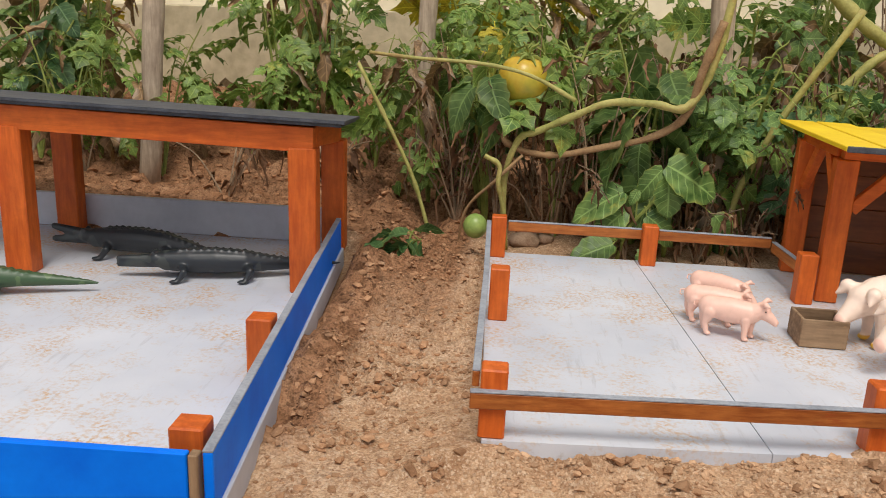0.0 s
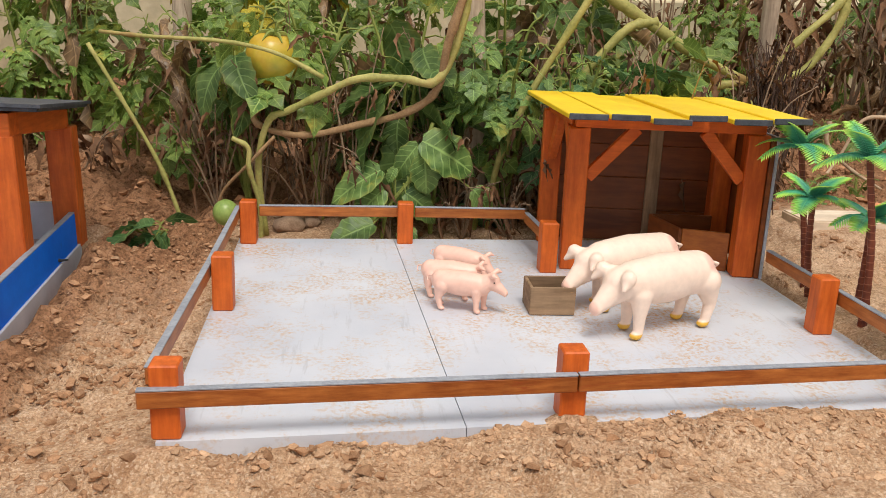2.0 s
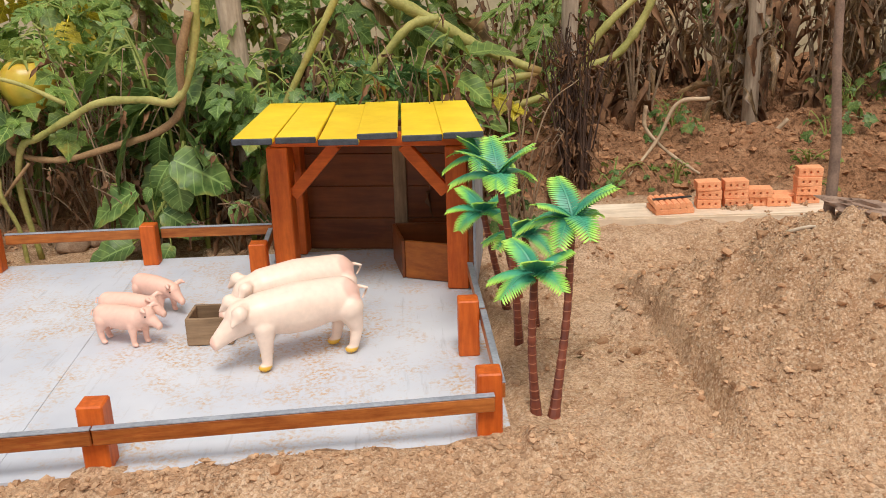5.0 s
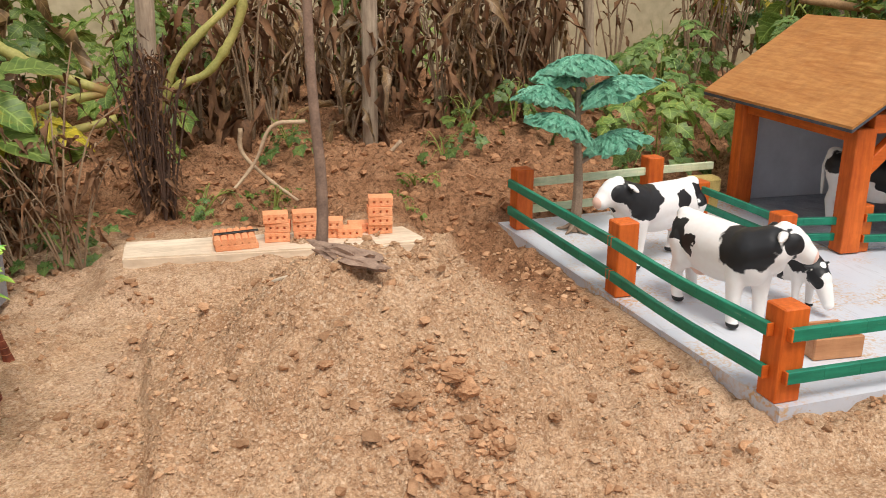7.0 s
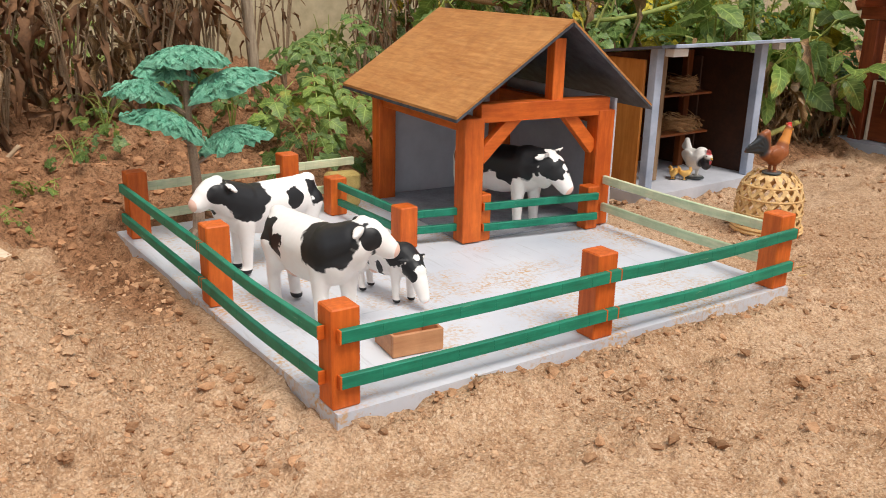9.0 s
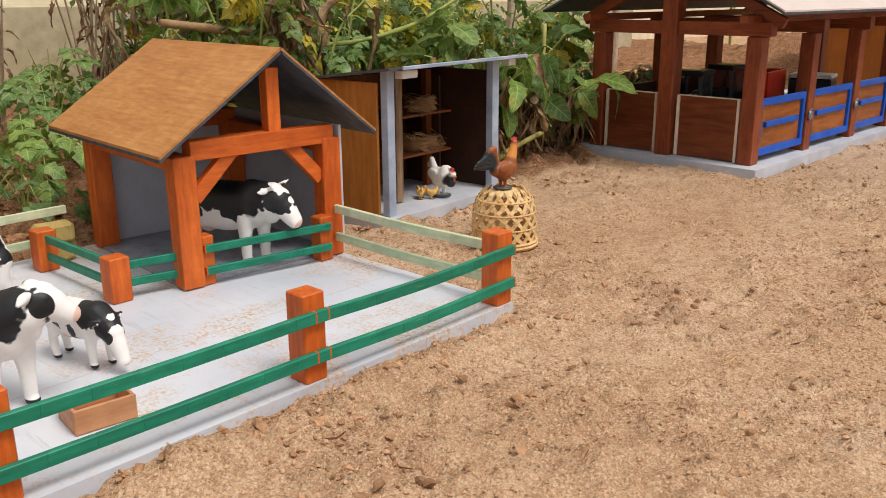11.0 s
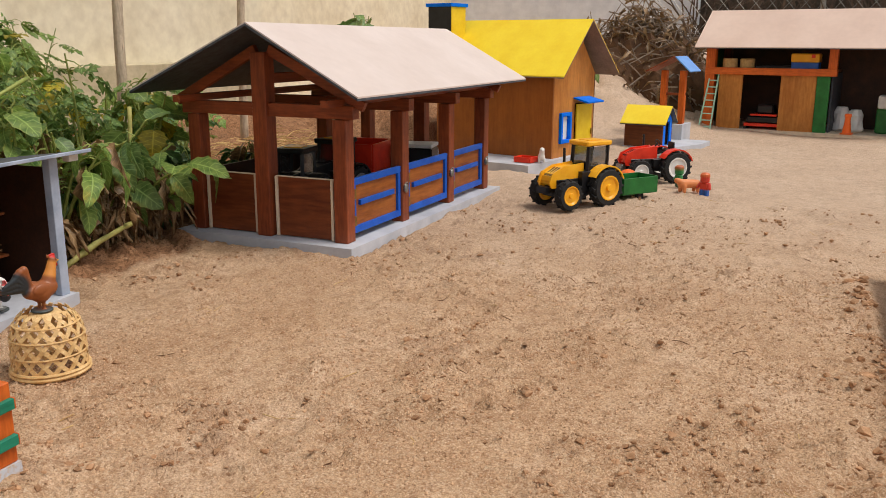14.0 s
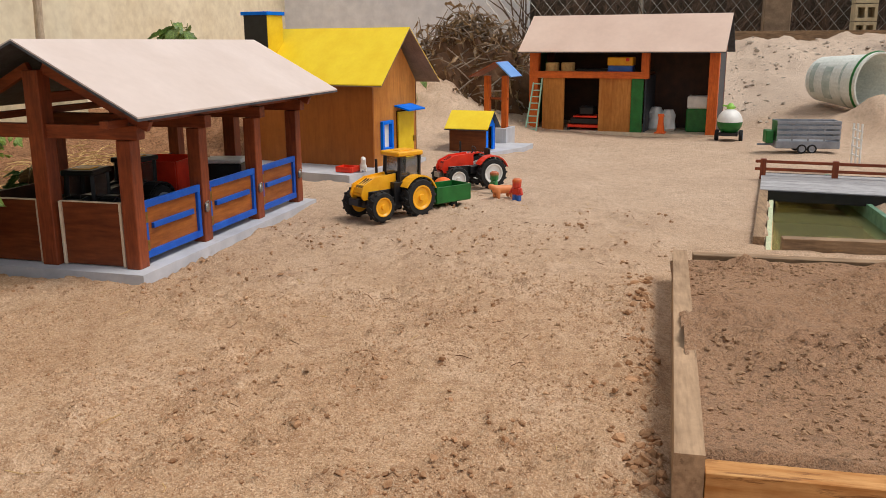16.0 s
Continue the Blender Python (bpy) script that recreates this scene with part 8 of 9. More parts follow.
def garden_bed():
    t = thing("raised_bed", Matrix(), "raised soil bed edged with weathered timber", "garden bed")
    part("side_timber", prism(bm_new(), [(2.13, -0.37), (2.13, -0.341), (2.978, -0.372), (2.978, -0.397)][::-1], -0.03, 0.053), BED_WOOD, t, "weathered pale side timber")
    bx("end_timber", (2.146, -0.955, 0.0), (0.03, 1.168, 0.07), SPLIT, t, label="split yellowish end timber")
    bx("end_timber", (2.963, -0.967, 0.012), (0.026, 1.12, 0.078), OLD_WOOD["y"], t)
    bx("side_timber", (2.555, -1.555, 0.01), (0.85, 0.03, 0.08), OLD_WOOD["x"], t)
    gx, gy = np.arange(2.1625, 2.949, 0.0075), np.concatenate([np.arange(-1.543, -0.8, 0.0125), np.arange(-0.8, -0.361, 0.0075)])
    X, Y = np.meshgrid(gx, gy)
    Z = np.where(X < 2.166, 0.0, bed_level(X, Y))
    nx, ny = len(gx), len(gy)
    i = (np.arange(ny - 1)[:, None] * nx + np.arange(nx - 1)[None, :]).ravel()
    me = bpy.data.meshes.new("soil")
    me.from_pydata(np.stack([X, Y, Z], -1).reshape(-1, 3).tolist(), [], np.stack([i, i + 1, i + 1 + nx, i + nx], 1).tolist())
    me.attributes.new("soil", "FLOAT", "POINT").data.foreach_set("value", np.full(nx * ny, 0.44))
    me.polygons.foreach_set("use_smooth", [True] * len(me.polygons))
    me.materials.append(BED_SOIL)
    ob = new("soil", me)
    ob.parent = t
    tagged(ob, "grey-brown damp crumbly soil")
    return t


garden_bed()
scatter("bed_edge_crumbs", 1500, (0.001, 0.0085), (2.05, 3.0, -0.335, -0.25), CLOD_MID, 53, lambda x, y: np.exp(-((y + 0.33) / 0.03) ** 2) * (fbm(x, y, 9.0, 3, 143) > -0.06), "moist brown crumbs along the bed's timber")
scatter("bed_crumbs", 14000, (0.0007, 0.0045), (2.17, 2.94, -1.3, -0.385), clod_material("bed_crumb", lin(100, 76, 56), lin(176, 142, 112)), 52, lambda x, y: np.clip(0.25 + 2.4 * fbm(x, y, 7.0, 4, 141, 0.65), 0, 1), "dark and pale crumbs of soil lying on the bed", 0.7, bed_level)


def pond():
    t = thing("pond", Matrix(), "small sunken pond with wooden rim and clear water", "pond")
    bar("rim_board", (3.3, -0.568, 0.002), (3.95, -0.664, 0.002), 0.024, 0.026, OLD_WOOD["x"], t)
    bx("rim_board", (3.262, -0.86, 0.008), (0.03, 0.5, 0.032), OLD_WOOD["y"], t)
    bar("wall_board", (3.29, -0.588, -0.066), (4.44, -0.76, -0.066), 0.012, 0.11, PALE_GREEN["x"], t, "pale green side board")
    bx("wall_board", (3.285, -0.8, -0.06), (0.012, 0.34, 0.13), OLD_WOOD["y"], t)
    net = mottled("green_pond_liner", lin(60, 110, 84), lin(130, 168, 140), 40, 0.35, lin(40, 80, 60), 0.55)
    bx("liner_wall", (3.86, -0.935, -0.068), (1.2, 0.014, 0.12), net, t, label="green plastic liner wall")
    bx("back_wall", (4.455, -0.85, -0.07), (0.02, 0.18, 0.12), OLD_WOOD["y"], t)
    bx("floor", (3.86, -0.79, -0.1285), (1.2, 0.34, 0.006), mottled("pond_mud", lin(92, 84, 54), lin(132, 118, 78), 12, 0.9), t)
    w, n, l, b = nodes_of("pond_water")
    b.inputs["Base Color"].default_value = (*lin(196, 192, 140), 1)
    b.inputs["Roughness"].default_value = 0.03
    b.inputs["Transmission Weight"].default_value = 0.85
    b.inputs["IOR"].default_value = 1.33
    bump(n, l, b, noise_tex(n, l, coords(n, l), 14, 2), 0.05, 0.002)
    bm = bm_new()
    prism(bm, [(3.29, -0.93), (4.44, -0.93), (4.44, -0.768), (3.29, -0.597)], -0.06, -0.045)
    wt = part("water_surface", bm, w, t, "still clear greenish water")
    wt.visible_shadow = False
    return t


pond()


def bridge():
    t = thing("bridge", pose(3.94, -0.662, -0.008, 0, 0, -8), "weathered grey plank bridge with brown rail over the pond", "bridge")
    bx("fascia", (0.0, -0.32, 0.008), (0.012, 0.66, 0.03), BLACK, t, label="black front edge beam")
    for i in range(6):
        bx("deck_plank", (0.036 + 0.057 * i, -0.32, 0.018), (0.055, 0.66, 0.012), DECK, t, label="weathered grey plank")
    bx("fascia", (0.365, -0.32, 0.008), (0.012, 0.66, 0.03), BLACK, t)
    for y in (0.006, -0.205, -0.4, -0.6):
        bx("rail_post", (0.3, y, 0.044), (0.02, 0.018, 0.064), STAIN_DARK["z"], t)
    for z in (0.068, 0.044):
        bx("rail", (0.295, -0.29, z), (0.008, 0.64, 0.009), STAIN_DARK["y"], t)
    return t


bridge()


def white_gate():
    t = thing("white_toy_gate", pose(4.69, -1.075, zg(4.69, -1.075), 0, 3, 14), "small white slatted toy gate", "gate")
    for x in (-0.03, 0.0, 0.03):
        bx("upright", (x, 0, 0.075), (0.006, 0.006, 0.15), TOY_WHITE, t)
    for z in (0.03, 0.06, 0.09, 0.12):
        bar("bar", (-0.036, 0, z), (0.036, 0, z + 0.01), 0.005, 0.006, TOY_WHITE, t)
    return t


white_gate()
solo("red_post", beam(bm_new(), (7.2, -1.83, 0.34), (7.2, -1.83, 1.0), 0.11, 0.11), mottled("red_oxide_paint", lin(120, 40, 28), lin(150, 58, 42), 20, 0.6), Matrix(), "dark red painted post by the fence", "post")
solo("hollow_block", box(bm_new(), (7.62, -1.18, 0.57), (0.12, 0.17, 0.3), bev=0.006), mottled("old_cement_block", lin(110, 92, 74), lin(150, 130, 108), 20, 0.9, bumpy=0.6), Matrix(), "old cement block standing by the fence", "block")


# ---- walls and fence that close the place ----
def wall(name, p, q, h, mat, label, th=0.12, base=-0.1):
    bm = bm_new()
    p, q = Vector((*p, base + h / 2)), Vector((*q, base + h / 2))
    beam(bm, p, q, th, h, 0.004)
    return solo(name, bm, mat, Matrix(), label, "wall", kind="structure")


wall("wall_north", (-9, 2.3), (4.95, 2.3), 2.4, WALL_CREAM, "cream plastered garden wall")
wall("wall_north_far", (4.95, 2.62), (8.3, 2.62), 2.4, WALL_CREAM, "cream plastered garden wall")
wall("wall_east", (8.3, 2.68), (8.3, 0.55), 2.2, WALL_WHITE, "white plastered wall beyond the yard")
plinth = wall("plinth", (-9, 2.2), (4.9, 2.2), 0.42, WALL_BLOCK, "stained concrete block plinth of the wall", 0.08)


def retaining_board():
    return solo("retaining_board", beam(bm_new(), (7.45, -0.6, 0.43), (7.35, -4.2, 0.43), 0.04, 0.13), OLD_WOOD["y"], Matrix(), "long brown retaining board on the sand slope", "board")


retaining_board()


def wire_fence():
    t = thing("wire_fence", pose(7.75, -0.3, 0.42, 0, 0, 0), "rusty diamond wire fence on thin posts", "fence")
    bm = bm_new()
    n, h, L = 34, 0.62, 3.6
    for s in (-1, 1):
        for i in range(-8, n + 8):
            y0, y1 = -i * L / n, -i * L / n - s * h * 0.85
            tube(bm, [(0.004 * s, y0, 0.0), (0.004 * s, y1, h)], 0.0022, 3, False)
    part("wire_mesh", bm, CHROME, t, "thin grey diamond mesh")
    for i in range(5):
        part("fence_post", tube(bm_new(), [(0.02, -i * 0.9, -0.3), (0.02, -i * 0.9, 0.7)], 0.018, 8), CHROME, t)
    return t


wire_fence()
blk = thing("block_pillar", pose(7.62, -1.72, 0.44), "stack of hollow concrete blocks behind the board", "block stack")
for i in range(5):
    bm = bm_new()
    for y in (-0.06, 0.0, 0.06):
        box(bm, (0, y, 0.055 + 0.112 * i), (0.12, 0.018, 0.108), bev=0.002)
    for z in (0.012, 0.098):
        box(bm, (0, 0, z + 0.112 * i), (0.118, 0.136, 0.022), bev=0.002)
    box(bm, (0.05, 0, 0.055 + 0.112 * i), (0.012, 0.13, 0.07), bev=0.001)
    part("block", bm, WALL_BLOCK, blk)
solo("red_box", box(bm_new(), (0, 0, 0.35), (0.2, 0.3, 0.7), bev=0.01), STAIN_DARK["z"], pose(7.0, -2.1, 0.3), "dull red wooden post beside the slope", "post")
bm = bm_new()
lathe(bm, [(0.12, 0), (0.16, 0.05), (0.13, 0.25), (0.15, 0.4), (0.07, 0.5), (0.01, 0.52)], 14)
rr = random.Random(4)
for v in bm.verts:
    v.co.x *= rr.uniform(0.8, 1.2)
solo("white_sheet_sack", bm, TOY_WHITE, pose(7.7, -2.15, 0.44), "white plastic sack beyond the fence", "sack")


# ---- garden plants ----
def leaflet(k=6, width=0.3, teeth=0.0, curl=0.25, fold=0.18, seed=0, crinkle=0.03, twist=0.0, cols=(-1, -0.5, 0, 0.5, 1)):
    """One leaf blade, 1 long, base at the origin, tip along x: points, triangles, and for each point its place along and across."""
    rnd = random.Random(seed)
    v, f, uv = [], [], []
    for i in range(k + 1):
        u = i / k
        z = -curl * u * u
        w = width * math.sin(math.pi * min(1.0, u * 0.9 + 0.06)) ** 0.75 * (1 - 0.45 * u) * 1.25
        if i == k:
            w = 0.0
        w *= 1 + teeth * (1 if i % 2 else -1)
        tw = twist * u
        for c in cols:
            y, dz = c * w, fold * abs(c) * w * (1.4 - 0.6 * abs(c)) + (rnd.uniform(-crinkle, crinkle) if c else 0)
            v.append((u - 0.03 * abs(c), y * math.cos(tw) - dz * math.sin(tw), z + dz * math.cos(tw) + y * math.sin(tw)))
            uv.append((u, abs(c)))
    for i in range(k):
        m = len(cols)
        for c in range(m - 1):
            a, b = m * i + c, m * i + m + c
            f += [(a, b, b + 1), (a, b + 1, a + 1)]
    return np.array(v), np.array(f), np.array(uv)


def compound(pairs=3, width=0.32, teeth=0.25, seed=1):
    """A feathered leaf of leaflets along a drooping rib."""
    rnd = random.Random(seed)
    V, F, U, n = [], [], [], 0
    def put(pos, ang, size, sd):
        nonlocal n
        v, f, uv = leaflet(5, width, teeth, 0.35, 0.25, sd, 0.045, rnd.uniform(-0.5, 0.5), (-1, 0, 1))
        c, s = math.cos(ang), math.sin(ang)
        r = np.array([[c, -s, 0], [s, c, 0], [0, 0, 1]])
        V.append(v @ r.T * size + np.array(pos))
        F.append(f + n)
        U.append(uv)
        n += len(v)
    for i in range(pairs):
        u = 0.2 + 0.5 * i / max(1, pairs - 1)
        for s in (-1, 1):
            put((u, 0.01 * s, -0.25 * u * u), s * rnd.uniform(0.8, 1.15), rnd.uniform(0.26, 0.36) * (1.0 if i else 0.75), i * 2 + s + 9)
    put((0.68, 0, -0.12), rnd.uniform(-0.15, 0.15), 0.42, 77)
    rib = np.array([(0, 0.006, 0), (0, -0.006, 0), (0.7, 0.004, -0.12), (0.7, -0.004, -0.12), (0.35, 0.006, -0.03), (0.35, -0.006, -0.03)])
    V.append(rib)
    F.append(np.array([(0, 1, 5), (0, 5, 4), (4, 5, 3), (4, 3, 2)]) + n)
    U.append(np.zeros((6, 2)))
    return np.concatenate(V), np.concatenate(F), np.concatenate(U)


BLADES = {
    "ovate": [leaflet(9, 0.33, 0.07, c, 0.3, s, 0.035, t) for s, c, t in ((1, 0.3, 0.3), (2, 0.6, -0.4), (3, 0.2, 0.2), (4, 0.75, 0.5))],
    "tomato": [compound(3, 0.34, 0.28, s) for s in (1, 2, 3)],
    "fern": [compound(5, 0.24, 0.4, s) for s in (4, 5)],
    "lobed": [compound(2, 0.3, 0.45, s) for s in (6, 7)],
    "round": [leaflet(9, 0.5, 0.12, c, 0.28, s, 0.05, t) for s, c, t in ((11, 0.35, 0.3), (12, 0.6, -0.3), (13, 0.45, 0.1))],
    "shrivel": [leaflet(6, 0.15, 0.3, c, 1.3, s, 0.07, t, (-1, 0, 1)) for s, c, t in ((21, 0.9, 2.2), (22, 0.6, -1.8), (23, 1.1, 1.2))],
}


def leaves_mesh(name, spots, kind, mat, rng):
    """spots: rows of base point, direction, size."""
    V, F, U, n = [], [], [], 0
    for p, d, s in spots:
        v, f, uv = BLADES[kind][int(rng.integers(len(BLADES[kind])))]
        U.append(uv)
        d = np.array(d, float)
        d /= np.linalg.norm(d) + 1e-9
        up = np.array([0, 0, 1.0]) + rng.normal(0, 0.35, 3)
        y = np.cross(up, d)
        y /= np.linalg.norm(y) + 1e-9
        z = np.cross(d, y)
        V.append((v * s) @ np.stack([d, y, z]) + np.array(p))
        F.append(f + n)
        n += len(v)
    me = bpy.data.meshes.new(name)
    me.from_pydata(np.concatenate(V).tolist(), [], np.concatenate(F).tolist())
    U = np.concatenate(U)
    for i, key in enumerate(("along", "across")):
        me.attributes.new(key, "FLOAT", "POINT").data.foreach_set("value", U[:, i].copy())
    me.polygons.foreach_set("use_smooth", [True] * len(me.polygons))
    me.materials.append(mat)
    return me


def swung(x, y):
    """Places in the garden plot, turned with the pig pen beside it."""
    a = radians(-2.7) * (1 - min(1.0, max(0.0, (x - 0.5) / 0.4)))
    c, s = math.cos(a), math.sin(a)
    u, v = x - 0.315, y + 0.032
    return 0.315 - 0.033 * (1 if x < 0.5 else max(0.0, 1 - (x - 0.5) / 0.4)) + u * c - v * s, -0.032 + u * s + v * c - 0.037


def plant(name, base, height, stems, spread, per_stem, size, kind, mat, stem_mat, label, category, seed, stem_r=0.004, lean=(0, 0), start=0.28, second=None, group=""):
    """Stems that rise from one base and carry leaves; crown and stems are its parts."""
    rng = np.random.default_rng(seed)
    base = swung(*base)
    t = thing(name, Matrix.Translation((base[0], base[1], zg(base[0], base[1]) - 0.005)), label, category, group)
    bm = bm_new()
    spots = []
    for i in range(stems):
        a = rng.uniform(0, 6.28)
        o = np.array([math.cos(a), math.sin(a), 0]) * spread * rng.uniform(0.3, 1.0)
        h = height * rng.uniform(0.65, 1.05)
        ctrl = [np.zeros(3), o * 0.25 + np.array([lean[0] * 0.2, lean[1] * 0.2, h * 0.35]), o * 0.65 + np.array([lean[0] * 0.6, lean[1] * 0.6, h * 0.75]), o * 1.15 + np.array([lean[0], lean[1], h * rng.uniform(0.85, 1.05)])]
        path = smooth_path([tuple(c) for c in ctrl], 5)
        tube(bm, path, [stem_r * (1 - 0.65 * k / len(path)) for k in range(len(path))], 5)
        for j in range(per_stem):
            u = start + (1 - start) * rng.random()
            k = min(len(path) - 2, int(u * (len(path) - 1)))
            p = np.array(path[k].lerp(path[k + 1], rng.random()))
            b = rng.uniform(0, 6.28)
            d = np.array([math.cos(b), math.sin(b), rng.uniform(-0.7, 0.55)])
            s = size * rng.uniform(0.55, 1.25)
            q = p + d * s * 0.35
            tube(bm, [p, (p + q) / 2 + np.array([0, 0, 0.004]), q], [stem_r * 0.4, stem_r * 0.33, stem_r * 0.26], 3, False)
            d[2] -= rng.uniform(0.1, 0.9)
            spots.append((q, d, s))
    part("stem", bm, stem_mat, t)
    if second:
        cut = int(len(spots) * (1 - second[1]))
        ob = new("withered_foliage", leaves_mesh("withered_foliage", spots[cut:], second[2] if len(second) > 2 else kind, second[0], rng))
        ob.parent = t
        spots = spots[:cut]
    ob = new("crown", leaves_mesh("crown", spots, kind, mat, rng))
    ob.parent = t
    return t


def vine(name, pts, r0, r1, mat, label, fixed=False):
    p = smooth_path(pts if fixed else [(*swung(q[0], q[1]), q[2] * (0.93 if q[0] < 0.6 else 1)) for q in pts], 6)
    rnd = random.Random(len(label))
    bm = bm_new()
    tube(bm, p, [0.8 * (r0 + (r1 - r0) * i / len(p)) * (1 + rnd.uniform(-0.12, 0.12) + (0.25 if i % 9 == 4 else 0)) for i in range(len(p))], 9)
    return solo(name, bm, mat, Matrix(), label, "vine", smooth=True)


YGREEN = mottled("yellow_green_stem", lin(136, 136, 66), lin(186, 176, 104), 30, 0.6, lin(150, 112, 68), 0.54, 0.4)
vine("tomato_vine", [(0.35, 1.032, 0.4), (0.329, 1.032, 0.273), (0.302, 1.032, 0.218), (0.262, 1.034, 0.221), (0.208, 1.032, 0.22), (0.165, 1.037, 0.2), (0.12, 1.042, 0.176), (0.096, 1.042, 0.162), (0.08, 1.052, 0.1), (0.085, 1.062, 0.0)], 0.0066, 0.0048, YGREEN, "thick yellow-green tomato stem bending over")
vine("woody_vine", [(0.335, 1.022, 0.33), (0.316, 1.022, 0.267), (0.304, 1.042, 0.206), (0.266, 1.052, 0.174), (0.206, 1.052, 0.157), (0.146, 1.052, 0.143), (0.102, 1.052, 0.147), (0.077, 1.052, 0.163), (0.09, 1.062, 0.189), (0.11, 1.082, 0.2)], 0.0066, 0.0042, STEM_WOODY, "brown woody tomato stem looping round")
vine("tomato_vine", [(0.056, 1.012, 0.144), (0.075, 1.012, 0.131), (0.075, 1.012, 0.104), (0.084, 1.022, 0.055), (0.084, 1.027, -0.01)], 0.004, 0.0035, YGREEN, "thin yellow-green tomato stem in the soil")
vine("dry_vine", [(0.103, 1.042, 0.142), (0.071, 1.042, 0.106), (0.032, 1.052, 0.06), (0.02, 1.062, 0.0)], 0.003, 0.002, STEM_WOODY, "thin dry brown stem in the soil")
vine("tomato_vine", [(0.51, 1.078, 0.35), (0.461, 1.078, 0.263), (0.426, 1.078, 0.198), (0.404, 1.078, 0.145), (0.385, 1.082, 0.09), (0.378, 1.1, 0.0)], 0.0058, 0.0045, YGREEN, "straight yellow-green tomato stem")
vine("tomato_vine", [(0.652, 1.167, 0.276), (0.612, 1.165, 0.268), (0.57, 1.165, 0.226), (0.546, 1.165, 0.197), (0.523, 1.165, 0.171), (0.5, 1.17, 0.08), (0.49, 1.18, 0.02)], 0.0085, 0.0065, YGREEN, "pale yellow-green tomato stem rising behind the shed", True)
vine("tomato_vine", [(0.53, 1.18, 0.36), (0.579, 1.17, 0.314), (0.606, 1.17, 0.295), (0.654, 1.17, 0.267), (0.714, 1.17, 0.23), (0.794, 1.17, 0.194)], 0.0125, 0.0085, YGREEN, "thick slanting yellow-green stem", True)
vine("tomato_vine", [(0.79, 1.17, 0.193), (0.742, 1.17, 0.184), (0.695, 1.17, 0.167), (0.62, 1.19, 0.11), (0.6, 1.2, 0.02)], 0.007, 0.0055, YGREEN, "yellow-green side stem of a tomato", True)
vine("tomato_vine", [(0.803, 1.16, 0.161), (0.723, 1.16, 0.141), (0.659, 1.16, 0.126), (0.61, 1.17, 0.03)], 0.0075, 0.0065, YGREEN, "low slanting yellow-green stem", True)
vine("tomato_vine", [(0.985, 1.25, 0.33), (0.976, 1.25, 0.282), (0.954, 1.25, 0.24), (0.924, 1.25, 0.205), (0.871, 1.25, 0.179), (0.83, 1.25, 0.1)], 0.0085, 0.0065, YGREEN, "bent yellow-green tomato stem in the garden", True)
vine("tomato_vine", [(0.99, 1.25, 0.33), (0.958, 1.25, 0.294), (0.916, 1.25, 0.256), (0.883, 1.25, 0.218), (0.86, 1.25, 0.16)], 0.008, 0.006, YGREEN, "slanting yellow-green tomato stem in the garden", True)
vine("dry_vine", [(-0.115, 1.042, 0.26), (-0.07, 1.042, 0.168), (-0.04, 1.042, 0.101), (-0.019, 1.042, 0.03), (-0.015, 1.042, 0.0)], 0.0032, 0.0036, YGREEN, "thin pale stem leaning out of the soil")
vine("tomato_vine", [(-0.1, 1.042, 0.275), (-0.042, 1.032, 0.27), (0.048, 1.032, 0.265), (0.11, 1.032, 0.251), (0.166, 1.032, 0.221)], 0.0028, 0.0034, YGREEN, "thin green stem carrying a tomato")
vine("squash_vine", [(1.9, 1.15, 0.225), (1.96, 1.15, 0.236), (2.07, 1.15, 0.255), (2.207, 1.15, 0.261), (2.353, 1.15, 0.288), (2.5, 1.16, 0.34)], 0.0055, 0.0045, STEM, "long green squash vine across the hen house")
vine("dry_vine", [(1.85, 1.2, 0.3), (1.968, 1.2, 0.285), (2.054, 1.2, 0.272), (2.156, 1.2, 0.208), (2.2, 1.2, 0.05)], 0.008, 0.006, STEM_WOODY, "thick dry stem behind the hen house")
vine("tomato_vine", [(2.4, 1.012, 0.02), (2.465, 1.0, 0.05), (2.535, 1.0, 0.066), (2.6, 1.022, 0.075), (2.63, 1.052, 0.16), (2.66, 1.072, 0.28)], 0.0075, 0.005, YGREEN, "thick pale stem lying beside the hen house")
for pts, r in (([(0.963, 1.22, 0.129), (0.963, 1.22, 0.095), (0.994, 1.205, 0.059), (1.033, 1.17, 0.03)], 0.0042), ([(1.053, 1.2, 0.138), (1.005, 1.2, 0.133), (0.977, 1.2, 0.081), (0.926, 1.17, 0.033)], 0.004), ([(1.221, 1.3, 0.082), (1.192, 1.3, 0.058), (1.155, 1.3, 0.056)], 0.0042)):
    vine("dry_runner", pts, r, r * 0.6, ROOT, "pale dry root curling over the soil", True)

# fruit
bm = bm_new()
bmesh.ops.create_uvsphere(bm, u_segments=32, v_segments=16, radius=0.034)
for v in bm.verts:
    a = math.atan2(v.co.y, v.co.x)
    k = math.hypot(v.co.x, v.co.y) / 0.034
    v.co *= 1 + 0.05 * abs(math.sin(a * 2.5)) * k - 0.03
    v.co.z *= 1.05
    v.co.z -= 0.007 * math.exp(-(k / 0.35) ** 2) * (1 if v.co.z > 0 else -0.4)
TOMATO = mottled("ripening_tomato_skin", lin(206, 150, 40), lin(196, 180, 70), 9, 0.3, lin(120, 140, 50), 0.56, 0.05, vary=0.0)
tm = thing("tomato", pose(0.118, 1.06, 0.225, 12, 6, 0), "large yellow-orange ripening tomato on the vine", "tomato")
part("fruit", bm, TOMATO, tm, smooth=True)
bm = bm_new()
